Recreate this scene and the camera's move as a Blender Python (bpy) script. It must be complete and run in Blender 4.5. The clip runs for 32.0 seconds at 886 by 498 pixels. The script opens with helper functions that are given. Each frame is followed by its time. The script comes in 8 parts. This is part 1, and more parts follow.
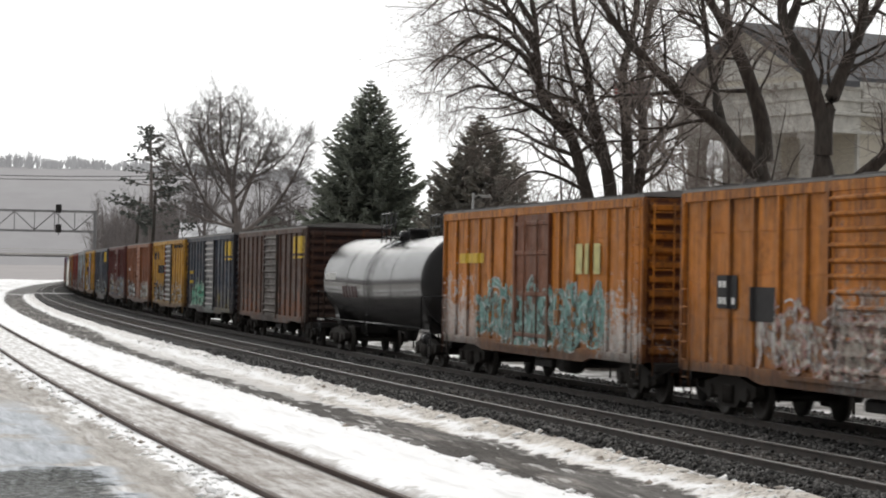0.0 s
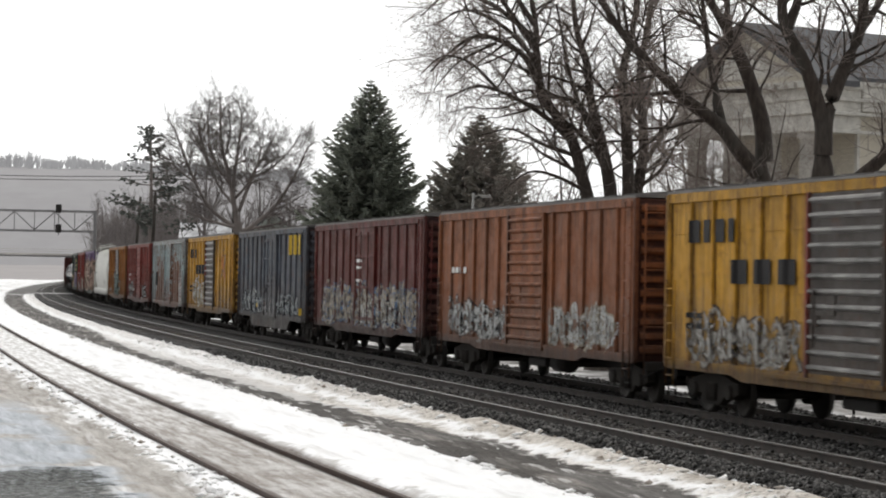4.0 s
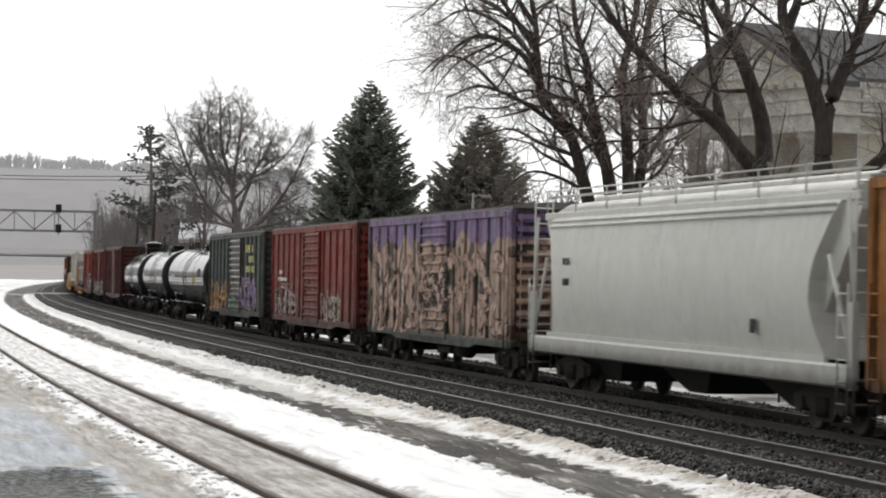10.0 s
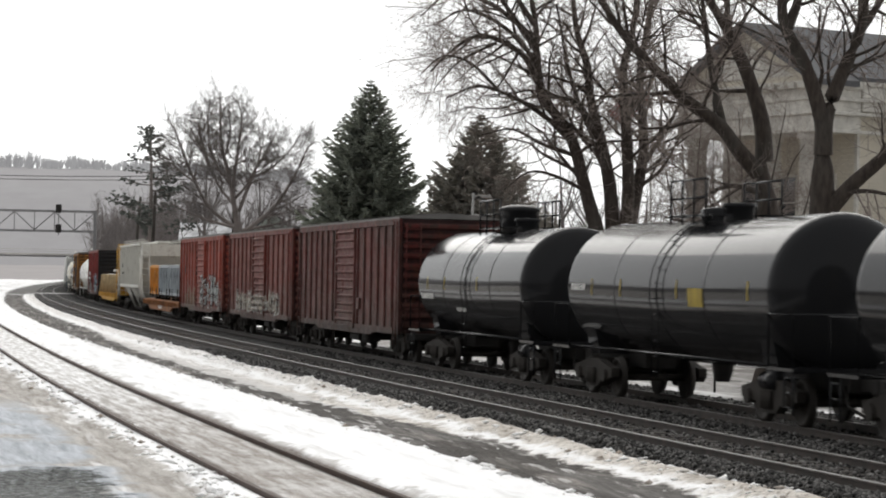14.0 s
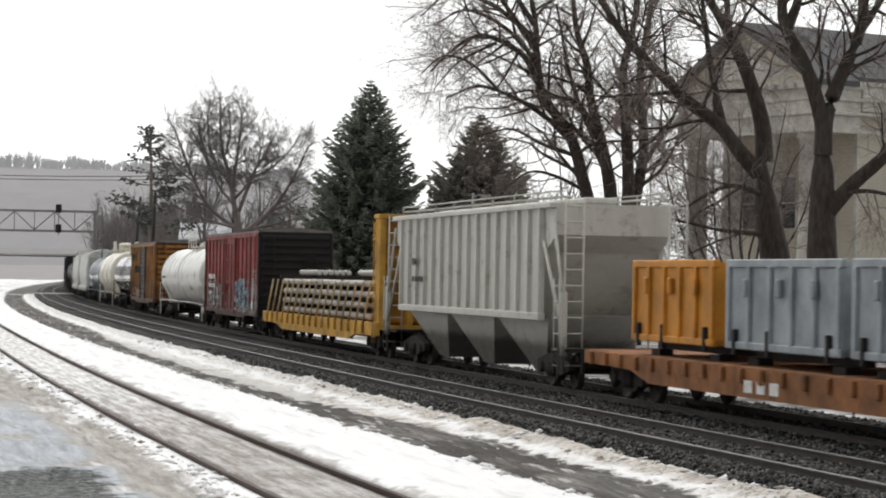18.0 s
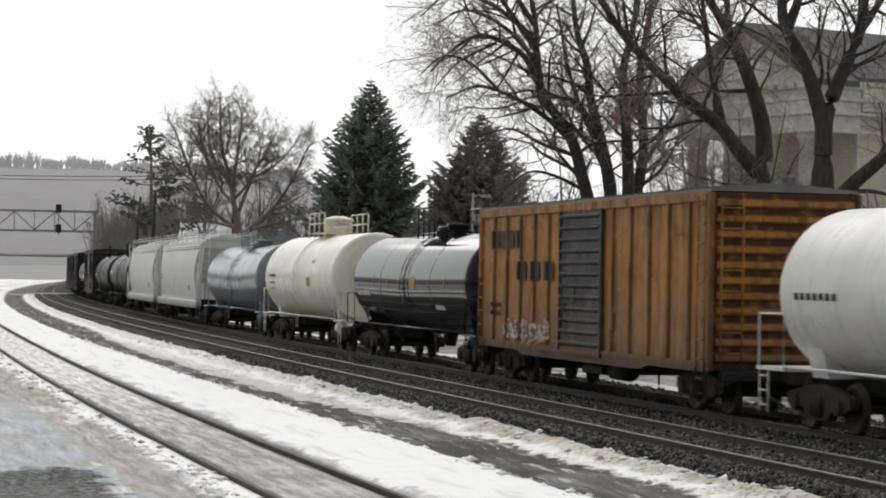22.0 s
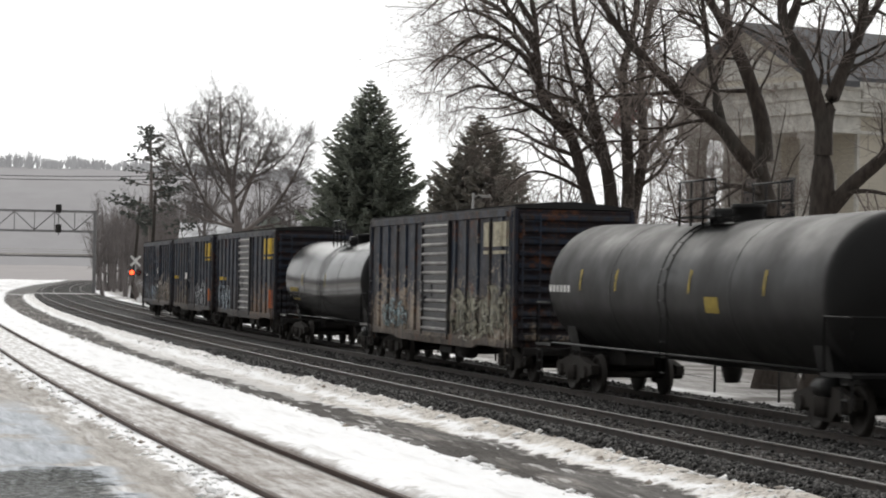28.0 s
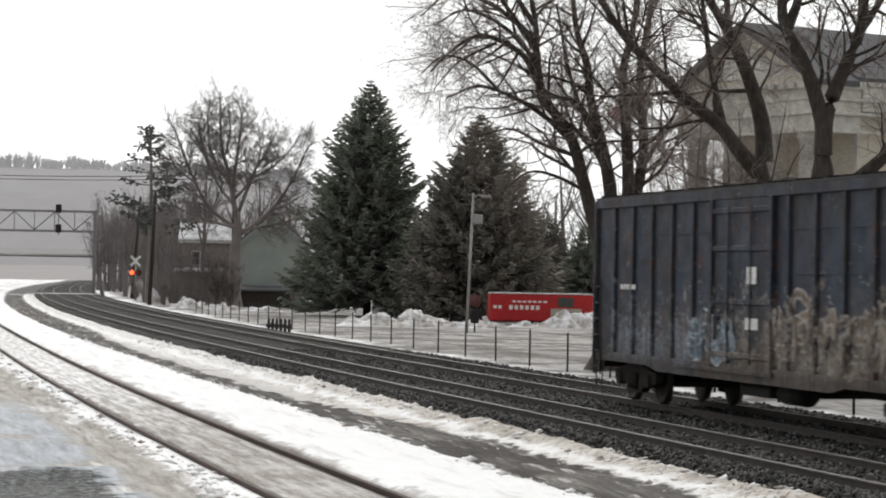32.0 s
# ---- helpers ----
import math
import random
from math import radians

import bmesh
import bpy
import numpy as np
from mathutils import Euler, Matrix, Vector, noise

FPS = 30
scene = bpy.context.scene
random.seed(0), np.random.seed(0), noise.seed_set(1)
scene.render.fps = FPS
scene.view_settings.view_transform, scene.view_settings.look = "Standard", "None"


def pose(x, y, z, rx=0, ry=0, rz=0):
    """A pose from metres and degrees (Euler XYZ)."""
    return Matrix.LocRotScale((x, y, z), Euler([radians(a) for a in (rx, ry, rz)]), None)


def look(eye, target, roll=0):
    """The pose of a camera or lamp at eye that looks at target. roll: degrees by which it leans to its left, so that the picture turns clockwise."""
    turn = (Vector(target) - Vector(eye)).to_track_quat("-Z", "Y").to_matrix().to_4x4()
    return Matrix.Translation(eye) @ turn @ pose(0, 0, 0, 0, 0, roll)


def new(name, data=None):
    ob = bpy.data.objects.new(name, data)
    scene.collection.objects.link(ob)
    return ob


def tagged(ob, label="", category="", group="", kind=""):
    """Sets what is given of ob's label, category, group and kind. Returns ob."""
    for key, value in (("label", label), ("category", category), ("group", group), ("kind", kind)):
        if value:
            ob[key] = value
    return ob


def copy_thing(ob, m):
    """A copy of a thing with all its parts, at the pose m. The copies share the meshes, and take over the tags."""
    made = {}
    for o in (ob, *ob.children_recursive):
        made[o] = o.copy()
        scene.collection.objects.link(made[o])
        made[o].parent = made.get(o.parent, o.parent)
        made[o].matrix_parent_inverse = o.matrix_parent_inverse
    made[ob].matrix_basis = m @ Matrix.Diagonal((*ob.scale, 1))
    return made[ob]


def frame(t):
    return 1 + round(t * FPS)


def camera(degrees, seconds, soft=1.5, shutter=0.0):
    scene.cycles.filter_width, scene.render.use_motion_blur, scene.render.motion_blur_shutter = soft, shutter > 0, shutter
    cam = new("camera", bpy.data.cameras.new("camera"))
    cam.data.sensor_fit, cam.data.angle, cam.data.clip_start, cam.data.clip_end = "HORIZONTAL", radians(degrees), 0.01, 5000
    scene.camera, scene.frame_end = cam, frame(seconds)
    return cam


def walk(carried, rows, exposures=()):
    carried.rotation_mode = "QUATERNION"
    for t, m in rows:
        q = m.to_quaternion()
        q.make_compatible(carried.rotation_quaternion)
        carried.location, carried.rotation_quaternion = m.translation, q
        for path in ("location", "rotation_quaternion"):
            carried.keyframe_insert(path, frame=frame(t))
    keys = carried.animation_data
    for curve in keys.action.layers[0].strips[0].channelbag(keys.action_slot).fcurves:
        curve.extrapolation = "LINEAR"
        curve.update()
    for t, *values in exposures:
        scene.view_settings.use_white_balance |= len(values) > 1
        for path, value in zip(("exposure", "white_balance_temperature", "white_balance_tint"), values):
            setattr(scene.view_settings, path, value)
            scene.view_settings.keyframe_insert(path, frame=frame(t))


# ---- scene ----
import functools
import itertools

SECONDS = 32.0
EYE_Z = 2.561
cam = camera(20.85, SECONDS, soft=2.0, shutter=0.18)
VIEW = look((0, 0, EYE_Z), (0, 100 * math.cos(0.0120535), EYE_Z + 100 * math.sin(0.0120535)), 1.0127)
walk(cam, [(0.0, VIEW), (SECONDS, VIEW)], exposures=[(0.0, 0.0), (14.5, 0.0), (20.0, -0.1), (24.5, -0.3), (26.0, -0.22), (28.0, -0.04), (30.0, 0.04), (SECONDS, -0.04)])

# ---- light: bright overcast winter sky ----
SUN_EL, SUN_AZ = 42.0, -4.0
world = bpy.data.worlds.new("overcast_sky")
scene.world = world
world.use_nodes = True
wn, wl = world.node_tree.nodes, world.node_tree.links
wn.clear()
sky = wn.new("ShaderNodeTexSky")
sky.sky_type, sky.sun_disc = "NISHITA", False
sky.sun_elevation, sky.sun_rotation = radians(SUN_EL), radians(SUN_AZ)
sky.air_density, sky.dust_density = 1.0, 4.0
grey = wn.new("ShaderNodeHueSaturation")
grey.inputs["Saturation"].default_value = 0.12
grey.inputs["Value"].default_value = 0.03
wl.new(sky.outputs[0], grey.inputs["Color"])
geo = wn.new("ShaderNodeTexCoord")
sep = wn.new("ShaderNodeSeparateXYZ")
wl.new(geo.outputs["Generated"], sep.inputs[0])
# the cloud deck is thin and bright ahead of the camera, where the sun stands behind it, and heavy behind
ahead = wn.new("ShaderNodeMapRange")
ahead.interpolation_type = "SMOOTHSTEP"
ahead.inputs["From Min"].default_value, ahead.inputs["From Max"].default_value = -0.8, 0.62
wl.new(sep.outputs[1], ahead.inputs["Value"])
cloud = wn.new("ShaderNodeTexNoise")
cloud.inputs["Scale"].default_value, cloud.inputs["Detail"].default_value = 2.2, 5.0
wl.new(geo.outputs["Generated"], cloud.inputs["Vector"])
deck = wn.new("ShaderNodeMix")
deck.data_type = "RGBA"
deck.inputs["A"].default_value, deck.inputs["B"].default_value = (0.49, 0.498, 0.507, 1), (1.09, 1.105, 1.11, 1)
wl.new(ahead.outputs[0], deck.inputs["Factor"])
veil = wn.new("ShaderNodeMix")
veil.data_type, veil.blend_type = "RGBA", "MULTIPLY"
veil.inputs["Factor"].default_value = 0.16
wl.new(deck.outputs["Result"], veil.inputs["A"])
wl.new(cloud.outputs["Fac"], veil.inputs["B"])
both = wn.new("ShaderNodeMix")
both.data_type, both.blend_type = "RGBA", "ADD"
both.inputs["Factor"].default_value = 1.0
wl.new(veil.outputs["Result"], both.inputs["A"])
wl.new(grey.outputs[0], both.inputs["B"])
back = wn.new("ShaderNodeBackground")
back.inputs["Strength"].default_value = 1.0
wl.new(both.outputs["Result"], back.inputs["Color"])
wl.new(back.outputs[0], wn.new("ShaderNodeOutputWorld").inputs["Surface"])

sun = new("sun", bpy.data.lights.new("sun", "SUN"))
sun.data.energy, sun.data.angle, sun.data.color = 1.3, radians(60), (1.0, 0.96, 0.9)
sun_way = Vector((math.cos(radians(SUN_EL)) * math.sin(radians(SUN_AZ)), math.cos(radians(SUN_EL)) * math.cos(radians(SUN_AZ)), math.sin(radians(SUN_EL))))
sun.matrix_world = look(sun_way * 60, (0, 0, 0))


# ---- small tools ----
class Shape:
    """Collects vertices and faces of one mesh."""

    def __init__(self):
        self.v, self.f, self.smooth = [], [], set()

    def add(self, verts, faces, smooth=False):
        n = len(self.v)
        self.v.extend(tuple(p) for p in verts)
        if smooth:
            self.smooth.update(range(len(self.f), len(self.f) + len(faces)))
        self.f.extend(tuple(i + n for i in q) for q in faces)
        return self

    def box(self, x0, x1, y0, y1, z0, z1, c=0.0):
        """A box, with its edges cut by c."""
        if x0 > x1:
            x0, x1 = x1, x0
        if y0 > y1:
            y0, y1 = y1, y0
        if z0 > z1:
            z0, z1 = z1, z0
        c = min(c, (x1 - x0) * 0.45, (y1 - y0) * 0.45, (z1 - z0) * 0.45)
        if c <= 0:
            p = [(x, y, z) for x in (x0, x1) for y in (y0, y1) for z in (z0, z1)]
            return self.add(p, [(0, 1, 3, 2), (4, 6, 7, 5), (0, 4, 5, 1), (2, 3, 7, 6), (0, 2, 6, 4), (1, 5, 7, 3)])
        v, idx = [], {}
        for ix in (0, 1):
            for iy in (0, 1):
                for iz in (0, 1):
                    for k in range(3):
                        p = [(x0, x1)[ix], (y0, y1)[iy], (z0, z1)[iz]]
                        for a, s in enumerate((ix, iy, iz)):
                            if a != k:
                                p[a] += -c if s else c
                        idx[ix, iy, iz, k] = len(v)
                        v.append(p)
        f = []
        for k in range(3):
            a, b = [i for i in range(3) if i != k]
            for s in (0, 1):
                q = []
                for sa, sb in ((0, 0), (1, 0), (1, 1), (0, 1)):
                    key = [0, 0, 0]
                    key[k], key[a], key[b] = s, sa, sb
                    q.append(idx[(*key, k)])
                f.append(q if (s == 1) == (k != 1) else q[::-1])
            for sa in (0, 1):
                for sb in (0, 1):
                    lo, hi = [0, 0, 0], [0, 0, 0]
                    lo[a], lo[b], hi[a], hi[b] = sa, sb, sa, sb
                    hi[k] = 1
                    f.append([idx[(*lo, a)], idx[(*lo, b)], idx[(*hi, b)], idx[(*hi, a)]])
        for key in [(i, j, l) for i in (0, 1) for j in (0, 1) for l in (0, 1)]:
            f.append([idx[(*key, k)] for k in range(3)])
        return self.add(v, f)

    def tube(self, pts, radii, n=8, caps=True, smooth=True):
        """A round bar through the points."""
        pts = [Vector(p) for p in pts]
        if not isinstance(radii, (list, tuple)):
            radii = [radii] * len(pts)
        v, f = [], []
        up = Vector((0, 0, 1))
        for i, p in enumerate(pts):
            d = (pts[min(i + 1, len(pts) - 1)] - pts[max(i - 1, 0)]).normalized()
            a = d.cross(up if abs(d.z) < 0.95 else Vector((1, 0, 0))).normalized()
            b = d.cross(a)
            v += [p + (a * math.cos(2 * math.pi * k / n) + b * math.sin(2 * math.pi * k / n)) * radii[i] for k in range(n)]
        for i in range(len(pts) - 1):
            f += [(i * n + k, i * n + (k + 1) % n, (i + 1) * n + (k + 1) % n, (i + 1) * n + k) for k in range(n)]
        self.add(v, f, smooth)
        if caps:
            m = len(self.v) - len(v)
            self.f.append(tuple(m + k for k in reversed(range(n))))
            self.f.append(tuple(m + (len(pts) - 1) * n + k for k in range(n)))
        return self

    def turned(self, rows, axis="x", n=24, centre=(0, 0, 0)):
        """A body of rotation; rows of place along the axis and radius."""
        v, f = [], []
        for a, r in rows:
            for k in range(n):
                c, s = r * math.cos(2 * math.pi * k / n), r * math.sin(2 * math.pi * k / n)
                p = (a, c, s) if axis == "x" else (c, a, s) if axis == "y" else (c, s, a)
                v.append([p[i] + centre[i] for i in range(3)])
        for i in range(len(rows) - 1):
            f += [(i * n + k, i * n + (k + 1) % n, (i + 1) * n + (k + 1) % n, (i + 1) * n + k) for k in range(n)]
        return self.add(v, f, True)

    def prism(self, outline, axis, lo, hi):
        """An outline of (a, b) pairs pushed along an axis."""
        def at(a, b, c):
            return (c, a, b) if axis == "x" else (a, c, b) if axis == "y" else (a, b, c)
        n = len(outline)
        v = [at(a, b, lo) for a, b in outline] + [at(a, b, hi) for a, b in outline]
        f = [(k, (k + 1) % n, n + (k + 1) % n, n + k) for k in range(n)]
        return self.add(v, f + [tuple(range(n))[::-1], tuple(range(n, 2 * n))])

    def mesh(self, name="piece", fix=True):
        me = bpy.data.meshes.new(name)
        me.from_pydata(self.v, [], self.f)
        if self.smooth:
            flags = np.zeros(len(self.f), bool)
            flags[list(self.smooth)] = True
            me.polygons.foreach_set("use_smooth", flags)
        if fix and len(self.f) < 3000:
            bm = bmesh.new()
            bm.from_mesh(me)
            bmesh.ops.recalc_face_normals(bm, faces=bm.faces)
            bm.to_mesh(me)
            bm.free()
        me.update()
        return me


def part(name, shape, material, parent, label="", at=None):
    """One mesh object under a thing or a part; shape: a Shape or a mesh."""
    me = shape.mesh(name) if isinstance(shape, Shape) else shape
    ob = new(name, me)
    if material is not None:
        if not me.materials:
            me.materials.append(material)
        elif me.materials[0] != material:
            ob.material_slots[0].link = "OBJECT"
            ob.material_slots[0].material = material
    ob.parent = parent
    if at is not None:
        ob.matrix_basis = at
    if label:
        ob["label"] = label
    return ob


def thing(name, m, label, category, group="", kind=""):
    """An Empty at a thing's base."""
    ob = new(name)
    ob.empty_display_size = 0.3
    ob.matrix_basis = m
    return tagged(ob, label, category, group, kind)


def solid(name, shape, material, label, category="", group="", kind="", m=None):
    """A thing of one mesh."""
    ob = part(name, shape, material, None, "", m)
    return tagged(ob, label, category, group, kind)


def smooth_limb(pts, per=4):
    """A Catmull-Rom line through a limb's turning points."""
    p = [np.array(q, float) for q in pts]
    p = [2 * p[0] - p[1]] + p + [2 * p[-1] - p[-2]]
    out = []
    for i in range(1, len(p) - 2):
        for k in range(per):
            t = k / per
            out.append(0.5 * (2 * p[i] + (p[i + 1] - p[i - 1]) * t + (2 * p[i - 1] - 5 * p[i] + 4 * p[i + 1] - p[i + 2]) * t * t + (3 * p[i] - p[i - 1] - 3 * p[i + 1] + p[i + 2]) * t ** 3))
    return np.array(out + [p[-2]])


# ---- plan: the main line's curve, s metres from a mark beside the camera, lat metres to the camera's side ----
HEAD0, BEND0, BEND1 = 0.254825, -0.00044918, 8.0e-7
LINE_S = np.arange(-200, 2200.01, 0.5)
_c = np.clip(LINE_S, -80, 800)
LINE_H = HEAD0 + BEND0 * _c + BEND1 * _c * _c / 2
_hm = (LINE_H[1:] + LINE_H[:-1]) / 2
LINE_X = np.concatenate([[0], np.cumsum(-np.sin(_hm) * 0.5)])
LINE_Y = np.concatenate([[0], np.cumsum(np.cos(_hm) * 0.5)])
_i0 = int(np.argmin(np.abs(LINE_S)))
LINE_X += 10.074 - LINE_X[_i0]
LINE_Y += 29.806 - LINE_Y[_i0]


def on_line(s, lat=0.0):
    """World x, y and heading at s along the far main track, lat to the camera's side."""
    h = np.interp(s, LINE_S, LINE_H)
    return np.interp(s, LINE_S, LINE_X) - np.cos(h) * lat, np.interp(s, LINE_S, LINE_Y) - np.sin(h) * lat, h


def lat_of_siding(s):
    """The siding's centre, by its own gentle curve."""
    return np.interp(s, SIDE_S, SIDE_LAT)


_t = np.arange(-40, 140.01, 0.5)
_sh = 0.263878 - 0.00093091 * _t + 1.02e-5 * _t * _t / 2
_sx = np.concatenate([[0], np.cumsum(-np.sin(_sh[:-1]) * 0.5)])
_sy = np.concatenate([[0], np.cumsum(np.cos(_sh[:-1]) * 0.5)])
_j0 = int(np.argmin(np.abs(_t)))
_sx += -0.1268 - _sx[_j0]
_sy += 24.314 - _sy[_j0]
SIDE_S, SIDE_LAT = [], []
for _k in range(0, len(_t), 4):
    _d = (LINE_X - _sx[_k]) ** 2 + (LINE_Y - _sy[_k]) ** 2
    _m = int(np.argmin(_d))
    SIDE_S.append(float(LINE_S[_m]))
    SIDE_LAT.append(float(-((_sx[_k] - LINE_X[_m]) * np.cos(LINE_H[_m]) + (_sy[_k] - LINE_Y[_m]) * np.sin(LINE_H[_m]))))


# ---- materials ----
class Nodes:
    """A node material, with short ways to make its nodes."""

    def __init__(self, name):
        self.m = bpy.data.materials.new(name)
        self.m.use_nodes = True
        self.n, self.l = self.m.node_tree.nodes, self.m.node_tree.links
        self.b = self.n["Principled BSDF"]

    def put(self, sock, value):
        if hasattr(value, "links"):
            self.l.new(value, sock)
        elif isinstance(value, (tuple, list)) and len(value) == 3 and sock.type == "RGBA":
            sock.default_value = (*value, 1)
        else:
            sock.default_value = value

    def coord(self, kind="Object", scale=(1, 1, 1)):
        c = self.n.new("ShaderNodeTexCoord").outputs[kind]
        m = self.n.new("ShaderNodeMapping")
        m.inputs["Scale"].default_value = scale
        self.l.new(c, m.inputs["Vector"])
        return m.outputs[0]

    def noise(self, vec, scale, detail=3.0, rough=0.55, lo=0.0, hi=1.0, distort=0.0):
        t = self.n.new("ShaderNodeTexNoise")
        t.inputs["Scale"].default_value, t.inputs["Detail"].default_value, t.inputs["Roughness"].default_value = scale, detail, rough
        t.inputs["Distortion"].default_value = distort
        self.l.new(vec, t.inputs["Vector"])
        return t.outputs["Fac"] if (lo, hi) == (0.0, 1.0) else self.span(t.outputs["Fac"], lo, hi)

    def span(self, value, lo, hi, to0=0.0, to1=1.0):
        r = self.n.new("ShaderNodeMapRange")
        r.inputs["From Min"].default_value, r.inputs["From Max"].default_value = lo, hi
        r.inputs["To Min"].default_value, r.inputs["To Max"].default_value = to0, to1
        self.put(r.inputs["Value"], value)
        return r.outputs[0]

    def mix(self, fac, a, b, blend="MIX"):
        x = self.n.new("ShaderNodeMix")
        x.data_type, x.blend_type = "RGBA", blend
        self.put(x.inputs["Factor"], fac)
        self.put(x.inputs["A"], a)
        self.put(x.inputs["B"], b)
        return x.outputs["Result"]

    def math(self, op, a, b=0.0):
        x = self.n.new("ShaderNodeMath")
        x.operation = op
        self.put(x.inputs[0], a)
        self.put(x.inputs[1], b)
        return x.outputs[0]

    def xyz(self, vec):
        x = self.n.new("ShaderNodeSeparateXYZ")
        self.l.new(vec, x.inputs[0])
        return x.outputs

    def bump(self, height, strength=0.3, distance=0.02):
        x = self.n.new("ShaderNodeBump")
        x.inputs["Strength"].default_value, x.inputs["Distance"].default_value = strength, distance
        self.l.new(height, x.inputs["Height"])
        self.l.new(x.outputs[0], self.b.inputs["Normal"])

    def done(self, colour, rough=0.6, metal=0.0, spec=None):
        self.put(self.b.inputs["Base Color"], colour)
        self.put(self.b.inputs["Roughness"], rough)
        self.b.inputs["Metallic"].default_value = metal
        if spec is not None:
            self.b.inputs["Specular IOR Level"].default_value = spec
        return self.m


def plain(name, colour, rough=0.7, metal=0.0, vary=0.25, scale=3.0, bump=0.15):
    """A surface of one paint or stuff, with grain and stains."""
    k = Nodes(name)
    v = k.coord()
    big, fine = k.noise(v, scale, 4, 0.6), k.noise(v, scale * 14, 3)
    dark = tuple(c * (1 - vary) for c in colour)
    light = tuple(min(1, c * (1 + vary * 0.6)) for c in colour)
    c = k.mix(k.span(big, 0.3, 0.7), dark, light)
    c = k.mix(k.span(fine, 0.35, 0.8, 0, 0.35), c, tuple(c * 0.6 for c in colour))
    if bump:
        k.bump(fine, bump, 0.01)
    return k.done(c, k.span(big, 0.2, 0.8, max(0.05, rough - 0.12), min(1, rough + 0.12)), metal, 0.28)


